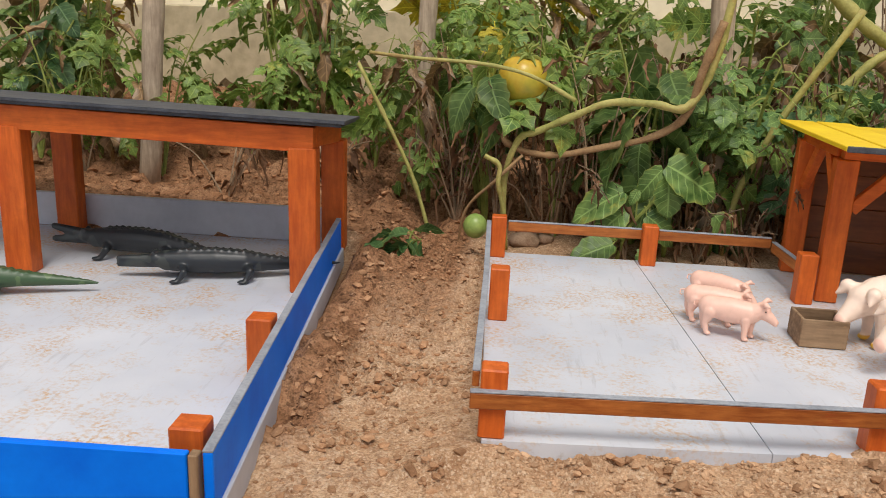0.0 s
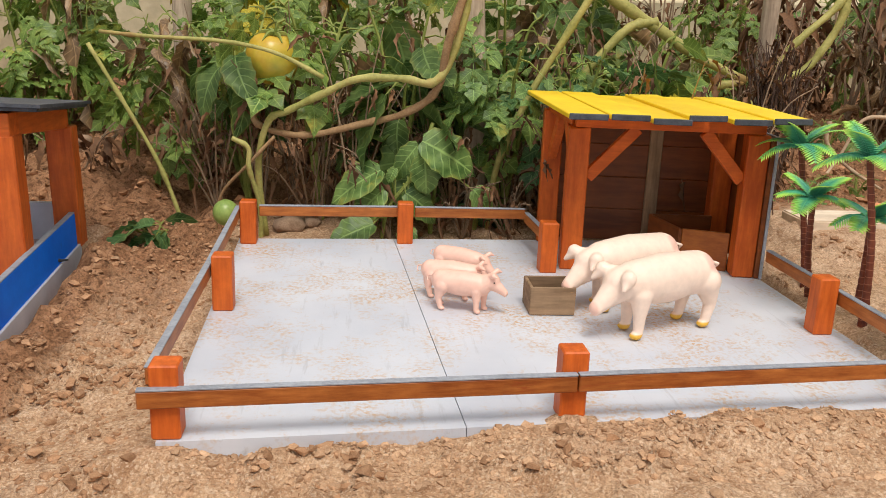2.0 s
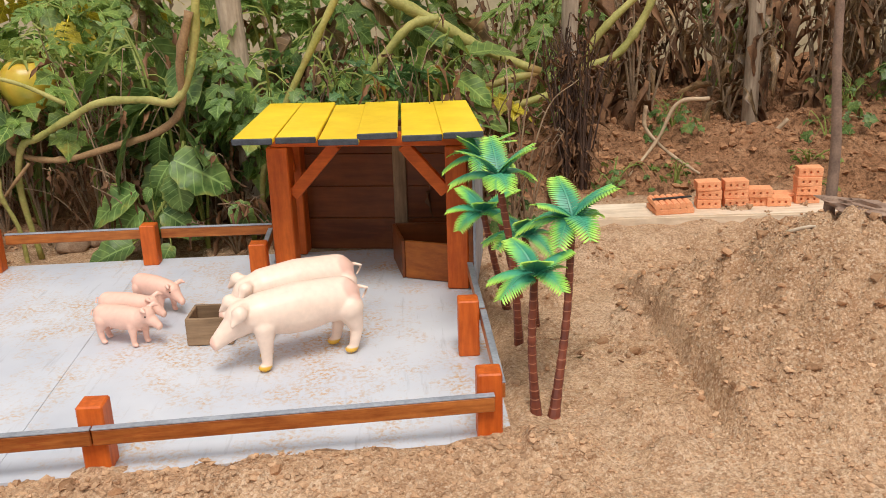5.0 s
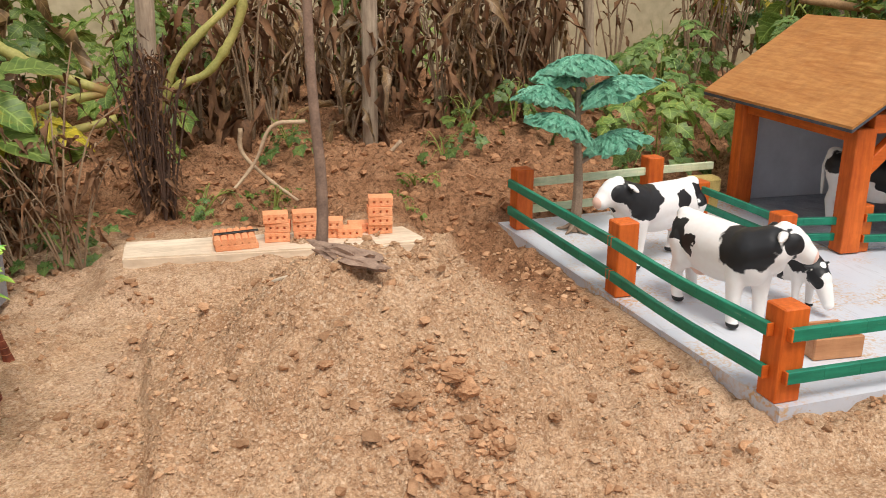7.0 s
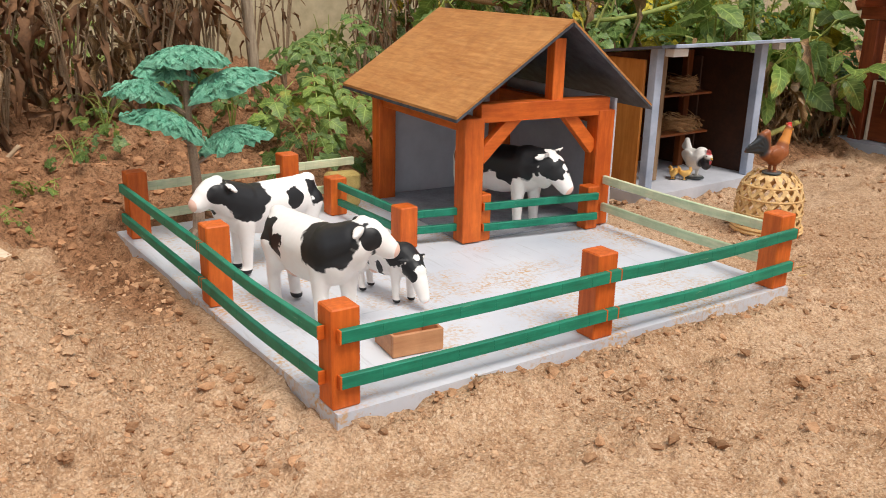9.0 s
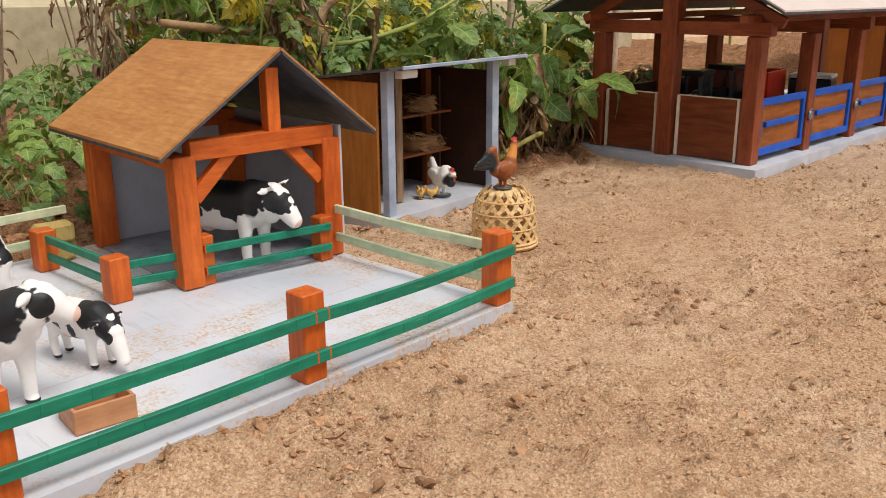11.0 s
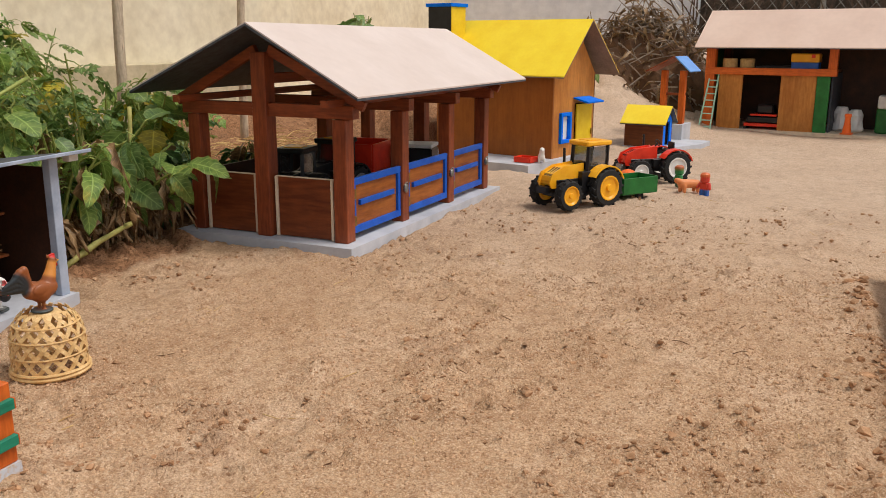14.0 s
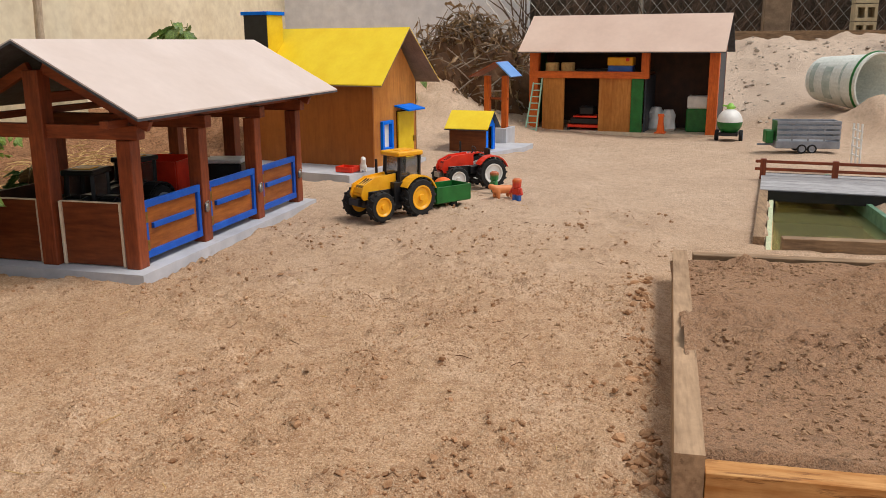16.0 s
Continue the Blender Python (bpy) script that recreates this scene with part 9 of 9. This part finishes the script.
for i in range(6):
    a = i * 1.047
    tube(bm, smooth_path([(0, 0, 0.03), (0.012 * math.cos(a), 0.012 * math.sin(a), 0.033), (0.024 * math.cos(a), 0.024 * math.sin(a), 0.026)], 3), [0.0026, 0.003, 0.003, 0.0026, 0.002, 0.0014, 0.0008], 4)
tube(bm, [(0, 0, 0.028), (0.004, 0, 0.045), (0.012, 0, 0.05)], 0.002, 5)
part("calyx", bm, STEM, tm, "green calyx")
GREEN_FRUIT = mottled("green_fruit_skin", lin(110, 140, 62), lin(158, 178, 96), 20, 0.35, lin(90, 120, 50), 0.62, 0.08)
solo("green_tomato", ball(bm_new(), (0, 0, 0), (0.0155, 0.0155, 0.016), 20, 12), GREEN_FRUIT, pose(0.065, 0.958, 0.048), "small round green tomato beside the fence", "tomato", smooth=True)
solo("green_gourd", ball(bm_new(), (0, 0, 0), (0.03, 0.03, 0.036), 20, 12), GREEN_FRUIT, pose(2.45, 1.1, 0.18), "green gourd hanging among the leaves", "gourd", smooth=True)
solo("orange_pumpkin", ball(bm_new(), (0, 0, 0), (0.05, 0.05, 0.046), 24, 14), mottled("pumpkin_skin", lin(214, 88, 28), lin(236, 116, 44), 12, 0.4), pose(2.034, 1.074, 0.152), "bright orange pumpkin behind the hen house", "pumpkin", smooth=True)
SOIL_STONE = mottled("soil_stained_stone", lin(140, 112, 90), lin(178, 150, 124), 60, 0.9, lin(110, 80, 58), 0.52, 0.5)
for i, (x, y, r) in enumerate(((0.131, 1.075, 0.022), (0.16, 1.09, 0.013), (-0.2, 1.3, 0.018))):
    bm = bm_new()
    bmesh.ops.create_icosphere(bm, subdivisions=2, radius=r)
    rnd = random.Random(i + 40)
    for v in bm.verts:
        v.co *= 1 + rnd.uniform(-0.12, 0.12)
        v.co.z *= 0.6
    solo("stone", bm, SOIL_STONE, pose(x, y, zg(x, y) + r * 0.25), "rounded grey-brown stone in the soil", "stone", smooth=True)


# stakes
def stake(x, y, h, r, label, lean=(0, 0), seed=0):
    rnd = random.Random(seed)
    bm = bm_new()
    x, y = swung(x, y)
    z = zg(x, y) - 0.03
    pts = [(x + lean[0] * k / 10 + rnd.uniform(-0.0015, 0.0015), y + lean[1] * k / 10, z + h * k / 10) for k in range(11)]
    tube(bm, pts, [r * (1 + rnd.uniform(-0.07, 0.07)) for _ in pts], 9)
    return solo("garden_stake", bm, STAKE, Matrix(), label, "stake", "stakes among the plants", smooth=True)


stake(-0.497, 1.22, 0.75, 0.0165, "rough grey-brown wooden stake among the plants", (0.06, 0), 1)
stake(-0.072, 1.32, 0.8, 0.014, "rough grey-brown wooden stake among the plants", (0.02, 0), 2)
stake(0.364, 1.13, 0.75, 0.0165, "rough grey-brown wooden stake among the plants", (-0.02, 0.02), 3)
stake(0.835, 1.27, 0.75, 0.0125, "weathered wooden stake beside a dry bush", (0.03, 0), 4)
stake(1.188, 1.42, 0.75, 0.0135, "weathered wooden stake in the bare soil", (0.01, 0), 5)
stake(1.68, 1.58, 0.75, 0.0105, "thin weathered wooden stake in the bare soil", (-0.05, 0), 6)
stake(2.06, 1.5, 0.8, 0.014, "weathered wooden stake behind the hen house", (0.0, 0), 7)
stake(3.33, 1.7, 0.9, 0.016, "weathered wooden pole in front of the wall", (0.03, 0), 8)
stake(3.94, 1.7, 0.9, 0.015, "weathered wooden pole in front of the wall", (0.03, 0), 9)
stake(2.4, 1.75, 0.85, 0.013, "weathered wooden stake behind the plants", (0.02, 0), 10)

# thick growth behind the crocodile and pig pens
rp = np.random.default_rng(77)
kinds = (("tomato", LEAF), ("ovate", LEAF), ("tomato", LEAF_BRIGHT), ("ovate", LEAF_DARK), ("fern", LEAF_BRIGHT))
n = 0
for row, (y0, y1, hh, cnt) in enumerate(((1.14, 1.26, 0.3, 12), (1.3, 1.5, 0.36, 11), (1.55, 1.85, 0.44, 6))):
    for i in range(cnt):
        x = -1.35 + (2.05 + 0.15 * row) * (i + rp.uniform(0.1, 0.9)) / cnt
        if row < 2 and -0.7 < x < 0.0 and rp.random() < (1.0 if row == 0 else 0.55):
            continue
        y = rp.uniform(y0, y1)
        k, m = kinds[int(rp.integers(len(kinds)))]
        sz = 0.085 if k in ("tomato", "fern") else 0.062
        plant("tomato_plant", (x, y), hh * rp.uniform(0.75, 1.15), 4, 0.11, (8, 11, 13)[row], sz * rp.uniform(0.8, 1.25), k, m, STEM, {"tomato": "leafy green tomato plant in the garden soil", "ovate": "green plant with broad oval leaves", "fern": "bright green plant with feathery leaves"}[k], "garden plant", 300 + n, 0.0035, second=(LEAF_YELLOW, 0.16, k) if n % 6 == 1 and k != "ovate" else (LEAF_DRY, 0.28 if row == 0 else 0.16, "shrivel"))
        n += 1
# ferny weeds on the slope behind the crocodile pen
for i in range(11):
    x, y = -0.86 + 0.82 * (i + rp.random()) / 11, rp.uniform(1.2, 1.42)
    plant("garden_weed", (x, y), rp.uniform(0.14, 0.3), 4, 0.08, 7, rp.uniform(0.055, 0.08), ("fern", "tomato", "lobed")[i % 3], LEAF_BRIGHT, STEM, "light green feathery weed on the bare slope", "weed", 1700 + i, 0.0024, second=(LEAF_DRY, 0.25, "shrivel"))
for i in range(3):
    x, y = -0.8 + 0.8 * (i + rp.random()) / 3, rp.uniform(1.08, 1.24)
    plant("dead_plant", (x, y), rp.uniform(0.08, 0.24), 6, 0.09, 4, 0.03, "shrivel", DRY, DRY_TWIG, "dry brown stalks on the bare slope", "dead plant", 1730 + i, 0.0018)
# broad leaves low behind the fence and around the stems
for i, (x, y, h, s, m) in enumerate(((0.3, 1.09, 0.15, 0.066, LEAF), (0.36, 1.1, 0.05, 0.04, LEAF_DARK))):
    plant("young_plant", (x, y), h, 3, 0.035, 3, s, "ovate", m, STEM, "low green plant with oval leaves behind the fence", "garden plant", 800 + i, 0.0028, start=0.55)
for i, (x, y, h, s, k, m) in enumerate(((0.26, 1.13, 0.3, 0.085, "ovate", LEAF), (0.05, 1.15, 0.27, 0.06, "ovate", LEAF), (0.4, 1.13, 0.3, 0.075, "tomato", LEAF), (0.6, 1.16, 0.27, 0.075, "ovate", LEAF_BRIGHT), (0.5, 1.15, 0.3, 0.08, "tomato", LEAF_DARK), (0.15, 1.14, 0.34, 0.08, "tomato", LEAF_BRIGHT))):
    plant("tomato_plant", (x, y), h, 4, 0.07, 6, s, k, m, STEM, "green tomato plant with large hanging leaves", "garden plant", 840 + i, 0.004, start=0.5)
# bean plant that leans out of the soil right behind the fence
bean = thing("bean_plant", Matrix(), "young bean plant with broad mid-green leaves behind the fence", "garden plant")
bm = bm_new()
tube(bm, smooth_path([(0.252, 1.02, -0.01), (0.262, 1.004, 0.042), (0.296, 1.0, 0.09), (0.318, 1.01, 0.15)], 5), 0.0026, 6)
V, F, U, n0 = [], [], [], 0
for i, (p, q, w) in enumerate((((0.252, 1.0, 0.092), (0.19, 0.99, 0.062), 1.0), ((0.256, 0.995, 0.068), (0.212, 0.985, 0.036), 1.0), ((0.306, 0.995, 0.112), (0.311, 0.985, 0.066), 1.25), ((0.283, 0.995, 0.063), (0.324, 0.985, 0.042), 1.1), ((0.304, 1.0, 0.128), (0.37, 0.99, 0.1), 1.15), ((0.299, 1.0, 0.124), (0.266, 0.99, 0.088), 0.8), ((0.242, 0.985, 0.026), (0.19, 0.965, 0.012), 1.0), ((0.37, 1.0, 0.066), (0.398, 0.99, 0.042), 1.2), ((0.27, 1.0, 0.095), (0.262, 0.995, 0.078), 1.0), ((0.29, 0.985, 0.022), (0.275, 0.965, 0.004), 1.2))):
    v, f, uv = BLADES["ovate"][i % 4]
    p, d = Vector(p), Vector(q) - Vector(p)
    s, d = d.length * 1.12, d.normalized()
    y = Vector((0.15 * (i % 3 - 1), -0.75, 0.65)).cross(d).normalized()
    z = d.cross(y)
    V.append((v * s * np.array([1, w, 1])) @ np.array([d, y, z]) + np.array(p))
    F.append(f + n0)
    U.append(uv)
    n0 += len(v)
    k = min(max((p.x - 0.25) / 0.06, 0.0), 1.0)
    root = Vector((0.256 + 0.045 * k, 1.003, 0.03 + 0.08 * k))
    tube(bm, [root, (root + p) / 2 + Vector((0, 0, 0.004)), p], [0.0016, 0.0013, 0.001], 4, False)
part("stem", bm, STEM, bean)
me = bpy.data.meshes.new("crown")
me.from_pydata(np.concatenate(V).tolist(), [], np.concatenate(F).tolist())
U = np.concatenate(U)
for i, key in enumerate(("along", "across")):
    me.attributes.new(key, "FLOAT", "POINT").data.foreach_set("value", U[:, i].copy())
me.polygons.foreach_set("use_smooth", [True] * len(me.polygons))
me.materials.append(LEAF)
new("crown", me).parent = bean
# dead stalks and litter under the growth
for i in range(46):
    x, y = rp.uniform(0.0, 0.75), rp.uniform(1.06, 1.25)
    plant("dead_plant", (x, y), rp.uniform(0.1, 0.3), 6, 0.09, 5, 0.024, "shrivel", DRY, DRY_TWIG, "withered brown stalks and shrivelled leaves", "dead plant", 900 + i, 0.0016)
# dark dry bush by the stake
for i in range(5):
    plant("dry_bush", (0.838 + 0.02 * math.cos(i * 1.3), 1.215 + 0.02 * math.sin(i * 1.3)), 0.25, 12, 0.05, 7, 0.016, "shrivel", DRY, mottled("dark_dry_stalk", lin(62, 46, 38), lin(108, 84, 70), 50, 0.9), "dark withered bush of dry stalks", "dead plant", 930 + i, 0.0018, start=0.05)
# back row of dead stalks before the wall, behind the bare soil
for i in range(40):
    x, y = 0.75 + 1.5 * (i + rp.random()) / 40, rp.uniform(1.5, 2.05)
    if i % 3 or x > 1.45:
        if x > 1.3 and i % 2:
            continue
        plant("dead_plant", (x, y), rp.uniform(0.28, 0.55), 6, 0.13, 5, 0.03, "shrivel", DRY, DRY_TWIG, "tall dead brown stalks before the wall", "dead plant", 960 + i, 0.0026)
    else:
        plant("garden_weed", (x, y), rp.uniform(0.15, 0.42), 3, 0.09, 7, 0.07, "tomato", LEAF if i % 2 else LEAF_BRIGHT, STEM, "green leafy plant before the wall", "garden plant", 960 + i, 0.003)
for i in range(14):
    x, y = 0.88 + 0.75 * (i + rp.random()) / 14, rp.uniform(1.45, 1.7)
    plant("dead_plant", (x, y), rp.uniform(0.2, 0.4), 7, 0.1, 9, 0.05, "shrivel", LEAF_DRY if i % 2 else DRY, DRY_TWIG, "drooping brown dead stalks at the foot of the wall", "dead plant", 1600 + i, 0.0026, start=0.1)
# taller dark growth in front of the wall
for i in range(9):
    x, y = 2.15 + 0.85 * (i + rp.random()) / 9, rp.uniform(1.6, 1.95)
    plant("tomato_plant", (x, y), rp.uniform(0.4, 0.62), 4, 0.13, 14, 0.085, "tomato" if i % 3 else "fern", LEAF_DARK if i % 2 else LEAF, STEM, "tall leafy green plant before the wall", "garden plant", 1500 + i, 0.004, second=(LEAF_YELLOW if i % 3 else LEAF_DRY, 0.2))
# low dark growth behind the stable
for i in range(7):
    plant("garden_weed", (2.74 + 0.06 * i, 1.13 + 0.05 * (i % 3)), 0.16 + 0.03 * (i % 3), 4, 0.06, 9, 0.06, "tomato" if i % 2 else "ovate", LEAF_DARK, STEM, "dark green leafy plant behind the stable", "garden plant", 1540 + i, 0.003, second=(LEAF_DRY, 0.2))
# straw thrown down behind the stable
bm = bm_new()
rs = random.Random(12)
for i in range(700):
    x, y = rs.uniform(2.9, 4.0), rs.uniform(1.1, 1.55)
    a, L = rs.uniform(0, 6.28), rs.uniform(0.03, 0.09)
    c = Vector((x, y, zg(x, y) + rs.uniform(0.004, 0.05)))
    d = Vector((math.cos(a), math.sin(a), rs.uniform(-0.25, 0.25))) * L * 0.5
    tube(bm, [c - d, c + Vector((0, 0, 0.004)), c + d], 0.0014, 3)
solo("straw_heap", bm, STRAW, Matrix(), "loose straw thrown down behind the stable", "straw", "", "stuff")
# low weeds in the bare soil
for i, (x, y, h, s, k, m) in enumerate(((1.0, 1.22, 0.05, 0.045, "lobed", LEAF_BRIGHT), (1.3, 1.36, 0.05, 0.05, "lobed", LEAF), (1.36, 1.42, 0.07, 0.06, "lobed", LEAF_BRIGHT), (1.15, 1.12, 0.02, 0.03, "lobed", LEAF_BRIGHT), (1.45, 1.42, 0.09, 0.06, "tomato", LEAF), (1.62, 1.22, 0.1, 0.085, "lobed", LEAF), (1.68, 1.3, 0.12, 0.09, "tomato", LEAF_BRIGHT), (1.56, 1.4, 0.14, 0.08, "tomato", LEAF), (1.75, 1.4, 0.16, 0.09, "lobed", LEAF), (0.9, 1.2, 0.04, 0.04, "lobed", LEAF), (0.72, 1.12, 0.06, 0.05, "lobed", LEAF), (-0.04, 1.0, 0.03, 0.04, "ovate", LEAF_DARK), (1.22, 1.25, 0.03, 0.035, "lobed", LEAF_BRIGHT), (1.05, 1.4, 0.06, 0.05, "lobed", LEAF), (1.86, 1.2, 0.14, 0.09, "lobed", LEAF_BRIGHT), (1.94, 1.12, 0.1, 0.08, "lobed", LEAF), (1.82, 1.55, 0.2, 0.09, "tomato", LEAF))):
    plant("garden_weed", (x, y), h, 4, 0.04, 4, s, k, m, STEM, "low green weed growing in the bare soil", "weed", 1100 + i, 0.0018, start=0.4)
# squash and tomato growth behind hen house and beside the stable
for i in range(30):
    x, y = 1.95 + 0.95 * (i + rp.random()) / 30, rp.uniform(1.14, 1.65)
    if x > 2.6:
        y = max(y, 1.2)
    k, m, s = (("round", LEAF_BRIGHT, 0.05), ("tomato", LEAF_BRIGHT, 0.075), ("fern", LEAF, 0.08), ("tomato", LEAF, 0.07))[i % 4]
    plant("squash_plant" if k == "round" else "tomato_plant", (x, y), rp.uniform(0.3, 0.46), 4, 0.12, 12, s, k, m, STEM, {"round": "climbing squash plant with broad yellowing leaves", "tomato": "leafy bright green tomato plant", "fern": "green plant with hanging feathery leaves"}[k], "garden plant", 1200 + i, 0.0042, second=(LEAF_YELLOW, 0.3 if k == "round" else 0.16, k) if i % 3 else (LEAF_DRY, 0.25, "shrivel"))
for i, (x, y, h, lx, ly) in enumerate(((2.44, 1.07, 0.26, 0.03, -0.06), (2.55, 1.09, 0.25, 0.03, -0.1), (2.64, 1.1, 0.22, 0.06, -0.14), (2.5, 1.1, 0.3, -0.02, -0.03), (2.4, 1.1, 0.33, 0.0, -0.02))):
    plant("squash_plant", (x, y), h, 4, 0.05, 6, 0.07, "ovate", LEAF if i % 2 else LEAF_BRIGHT, STEM, "squash plant with large drooping mottled leaves", "garden plant", 1300 + i, 0.0045, (lx, ly), 0.45, (LEAF_DRY, 0.3, "shrivel"))
for i in range(8):
    plant("dead_plant", (2.4 + 0.045 * i, 1.04 + 0.03 * (i % 3)), 0.14, 6, 0.06, 9, 0.045, "shrivel", LEAF_DRY, DRY_TWIG, "withered brown leaves hanging beside the hen house", "dead plant", 1340 + i, 0.002)
for i in range(3):
    plant("dead_plant", (2.03 + 0.01 * i, 1.14), 0.4, 5, 0.02, 16, 0.035, "shrivel", LEAF_DRY, DRY_TWIG, "column of dead brown leaves on a stake", "dead plant", 1350 + i, 0.003, start=0.4)
for i, (x, y, h) in enumerate(((3.0, 1.35, 0.2), (3.2, 1.5, 0.25), (3.45, 1.55, 0.3), (3.6, 1.8, 0.2), (2.95, 1.6, 0.4), (3.1, 1.8, 0.45))):
    plant("garden_weed", (x, y), h, 4, 0.09, 10, 0.08, "fern" if i % 2 else "tomato", LEAF_BRIGHT, STEM, "light green leafy plant by the wall", "garden plant", 1400 + i, 0.003)
plant("garden_weed", (4.9, 1.7), 0.62, 3, 0.07, 6, 0.11, "ovate", LEAF, STEM, "green plant rising behind the house", "garden plant", 1450, 0.005, start=0.7)
plant("garden_weed", (5.3, 0.86), 0.2, 3, 0.07, 6, 0.1, "ovate", LEAF_BRIGHT, STEM, "green plant rising behind the house", "garden plant", 1451, 0.005, start=0.5)


def brush_pile():
    rnd = random.Random(6)
    t = thing("brush_pile", pose(6.15, 0.62, zg(6.15, 0.62) - 0.1), "tall heap of dry grey branches and leaves", "brush pile")
    bm = bm_new()
    spots = []
    for i in range(520):
        a, e = rnd.uniform(0, 6.28), rnd.uniform(0.05, 1.45)
        r = rnd.uniform(0.55, 1.0)
        c = Vector((0.36 * r * math.cos(a) * math.cos(e), 0.46 * r * math.sin(a) * math.cos(e), 0.56 * r * math.sin(e)))
        d = Vector((rnd.uniform(-1, 1), rnd.uniform(-1, 1), rnd.uniform(-0.5, 0.9))).normalized() * rnd.uniform(0.06, 0.16)
        tube(bm, smooth_path([c - d, c + Vector((rnd.uniform(-0.02, 0.02), rnd.uniform(-0.02, 0.02), 0.015)), c + d], 2), [0.005, 0.0045, 0.004, 0.0032, 0.002], 4)
        for k in range(2):
            spots.append((tuple(c + d * rnd.uniform(-1, 1)), (rnd.uniform(-1, 1), rnd.uniform(-1, 1), rnd.uniform(-0.6, 0.4)), rnd.uniform(0.04, 0.09)))
    part("branch_tangle", bm, mottled("grey_dry_branch", lin(110, 96, 84), lin(168, 150, 132), 30, 0.9, vary=0.4), t)
    ob = new("dry_leaves", leaves_mesh("dry_leaves", spots, "shrivel", LEAF_DRY, np.random.default_rng(5)))
    ob.parent = t
    core = bm_new()
    bmesh.ops.create_icosphere(core, subdivisions=4, radius=1.0, matrix=Matrix.Diagonal((0.3, 0.4, 0.46, 1)))
    for v in core.verts:
        v.co *= 1 + rnd.uniform(-0.08, 0.08)
    part("litter_core", core, DRY, t)
    return t


brush_pile()


def hedge():
    """Bare brush beyond the wire fence."""
    rnd = random.Random(8)
    bm = bm_new()
    for i in range(420):
        y = rnd.uniform(-4.2, 0.6)
        p = Vector((rnd.uniform(7.85, 8.3), y, 0.42))
        q = p + Vector((rnd.uniform(-0.2, 0.2), rnd.uniform(-0.5, 0.5), rnd.uniform(0.2, 0.75)))
        tube(bm, smooth_path([p, p.lerp(q, 0.5) + Vector((0, rnd.uniform(-0.08, 0.08), 0.03)), q], 2), [0.008, 0.007, 0.006, 0.004, 0.002], 4)
    solo("bare_hedge", bm, mottled("dark_branch", lin(66, 54, 46), lin(120, 100, 84), 20, 0.9, vary=0.35), Matrix(), "tangle of bare brown branches beyond the fence", "hedge", "", "stuff")
    solo("dark_bank", prism(bm_new(), [(8.35, -4.5), (8.6, -4.5), (8.6, 0.55), (8.35, 0.55)], -0.2, 1.3), mottled("dark_undergrowth", lin(50, 44, 38), lin(96, 84, 70), 6, 0.95, bumpy=0.8, dist=0.02), Matrix(), "dark undergrowth closing the view", "bank", kind="structure")


hedge()


# straw and twigs scattered over the yard
def litter():
    rnd = random.Random(15)
    for name, mat, cnt, ln, r, lab in (("straw_litter", STRAW, 70, (0.012, 0.05), 0.0006, "pale bits of straw on the sand"), ("twig_litter", DRY, 90, (0.006, 0.03), 0.0007, "short dark twigs on the sand")):
        bm = bm_new()
        for i in range(cnt):
            x, y = rnd.uniform(0.7, 3.9), rnd.uniform(-0.35, 0.75)
            if 1.24 < x < 1.88 and y > 0.43 or x > 2.7 and y > 0.5 or x > 2.1 and y < -0.3 or x < 0.74 and y > 0.4 or 0.8 < x < 1.25 and y > 0.4:
                continue
            a, L = rnd.uniform(0, 6.28), rnd.uniform(*ln)
            p = [Vector((x + math.cos(a) * L * k + rnd.uniform(-0.002, 0.002), y + math.sin(a) * L * k + rnd.uniform(-0.002, 0.002), 0)) for k in (-0.5, 0, 0.5)]
            for q in p:
                q.z = zg(q.x, q.y) + r
            tube(bm, p, [r, r, r * 0.7], 4)
        solo(name, bm, mat, Matrix(), lab, "litter", "", "stuff")


litter()
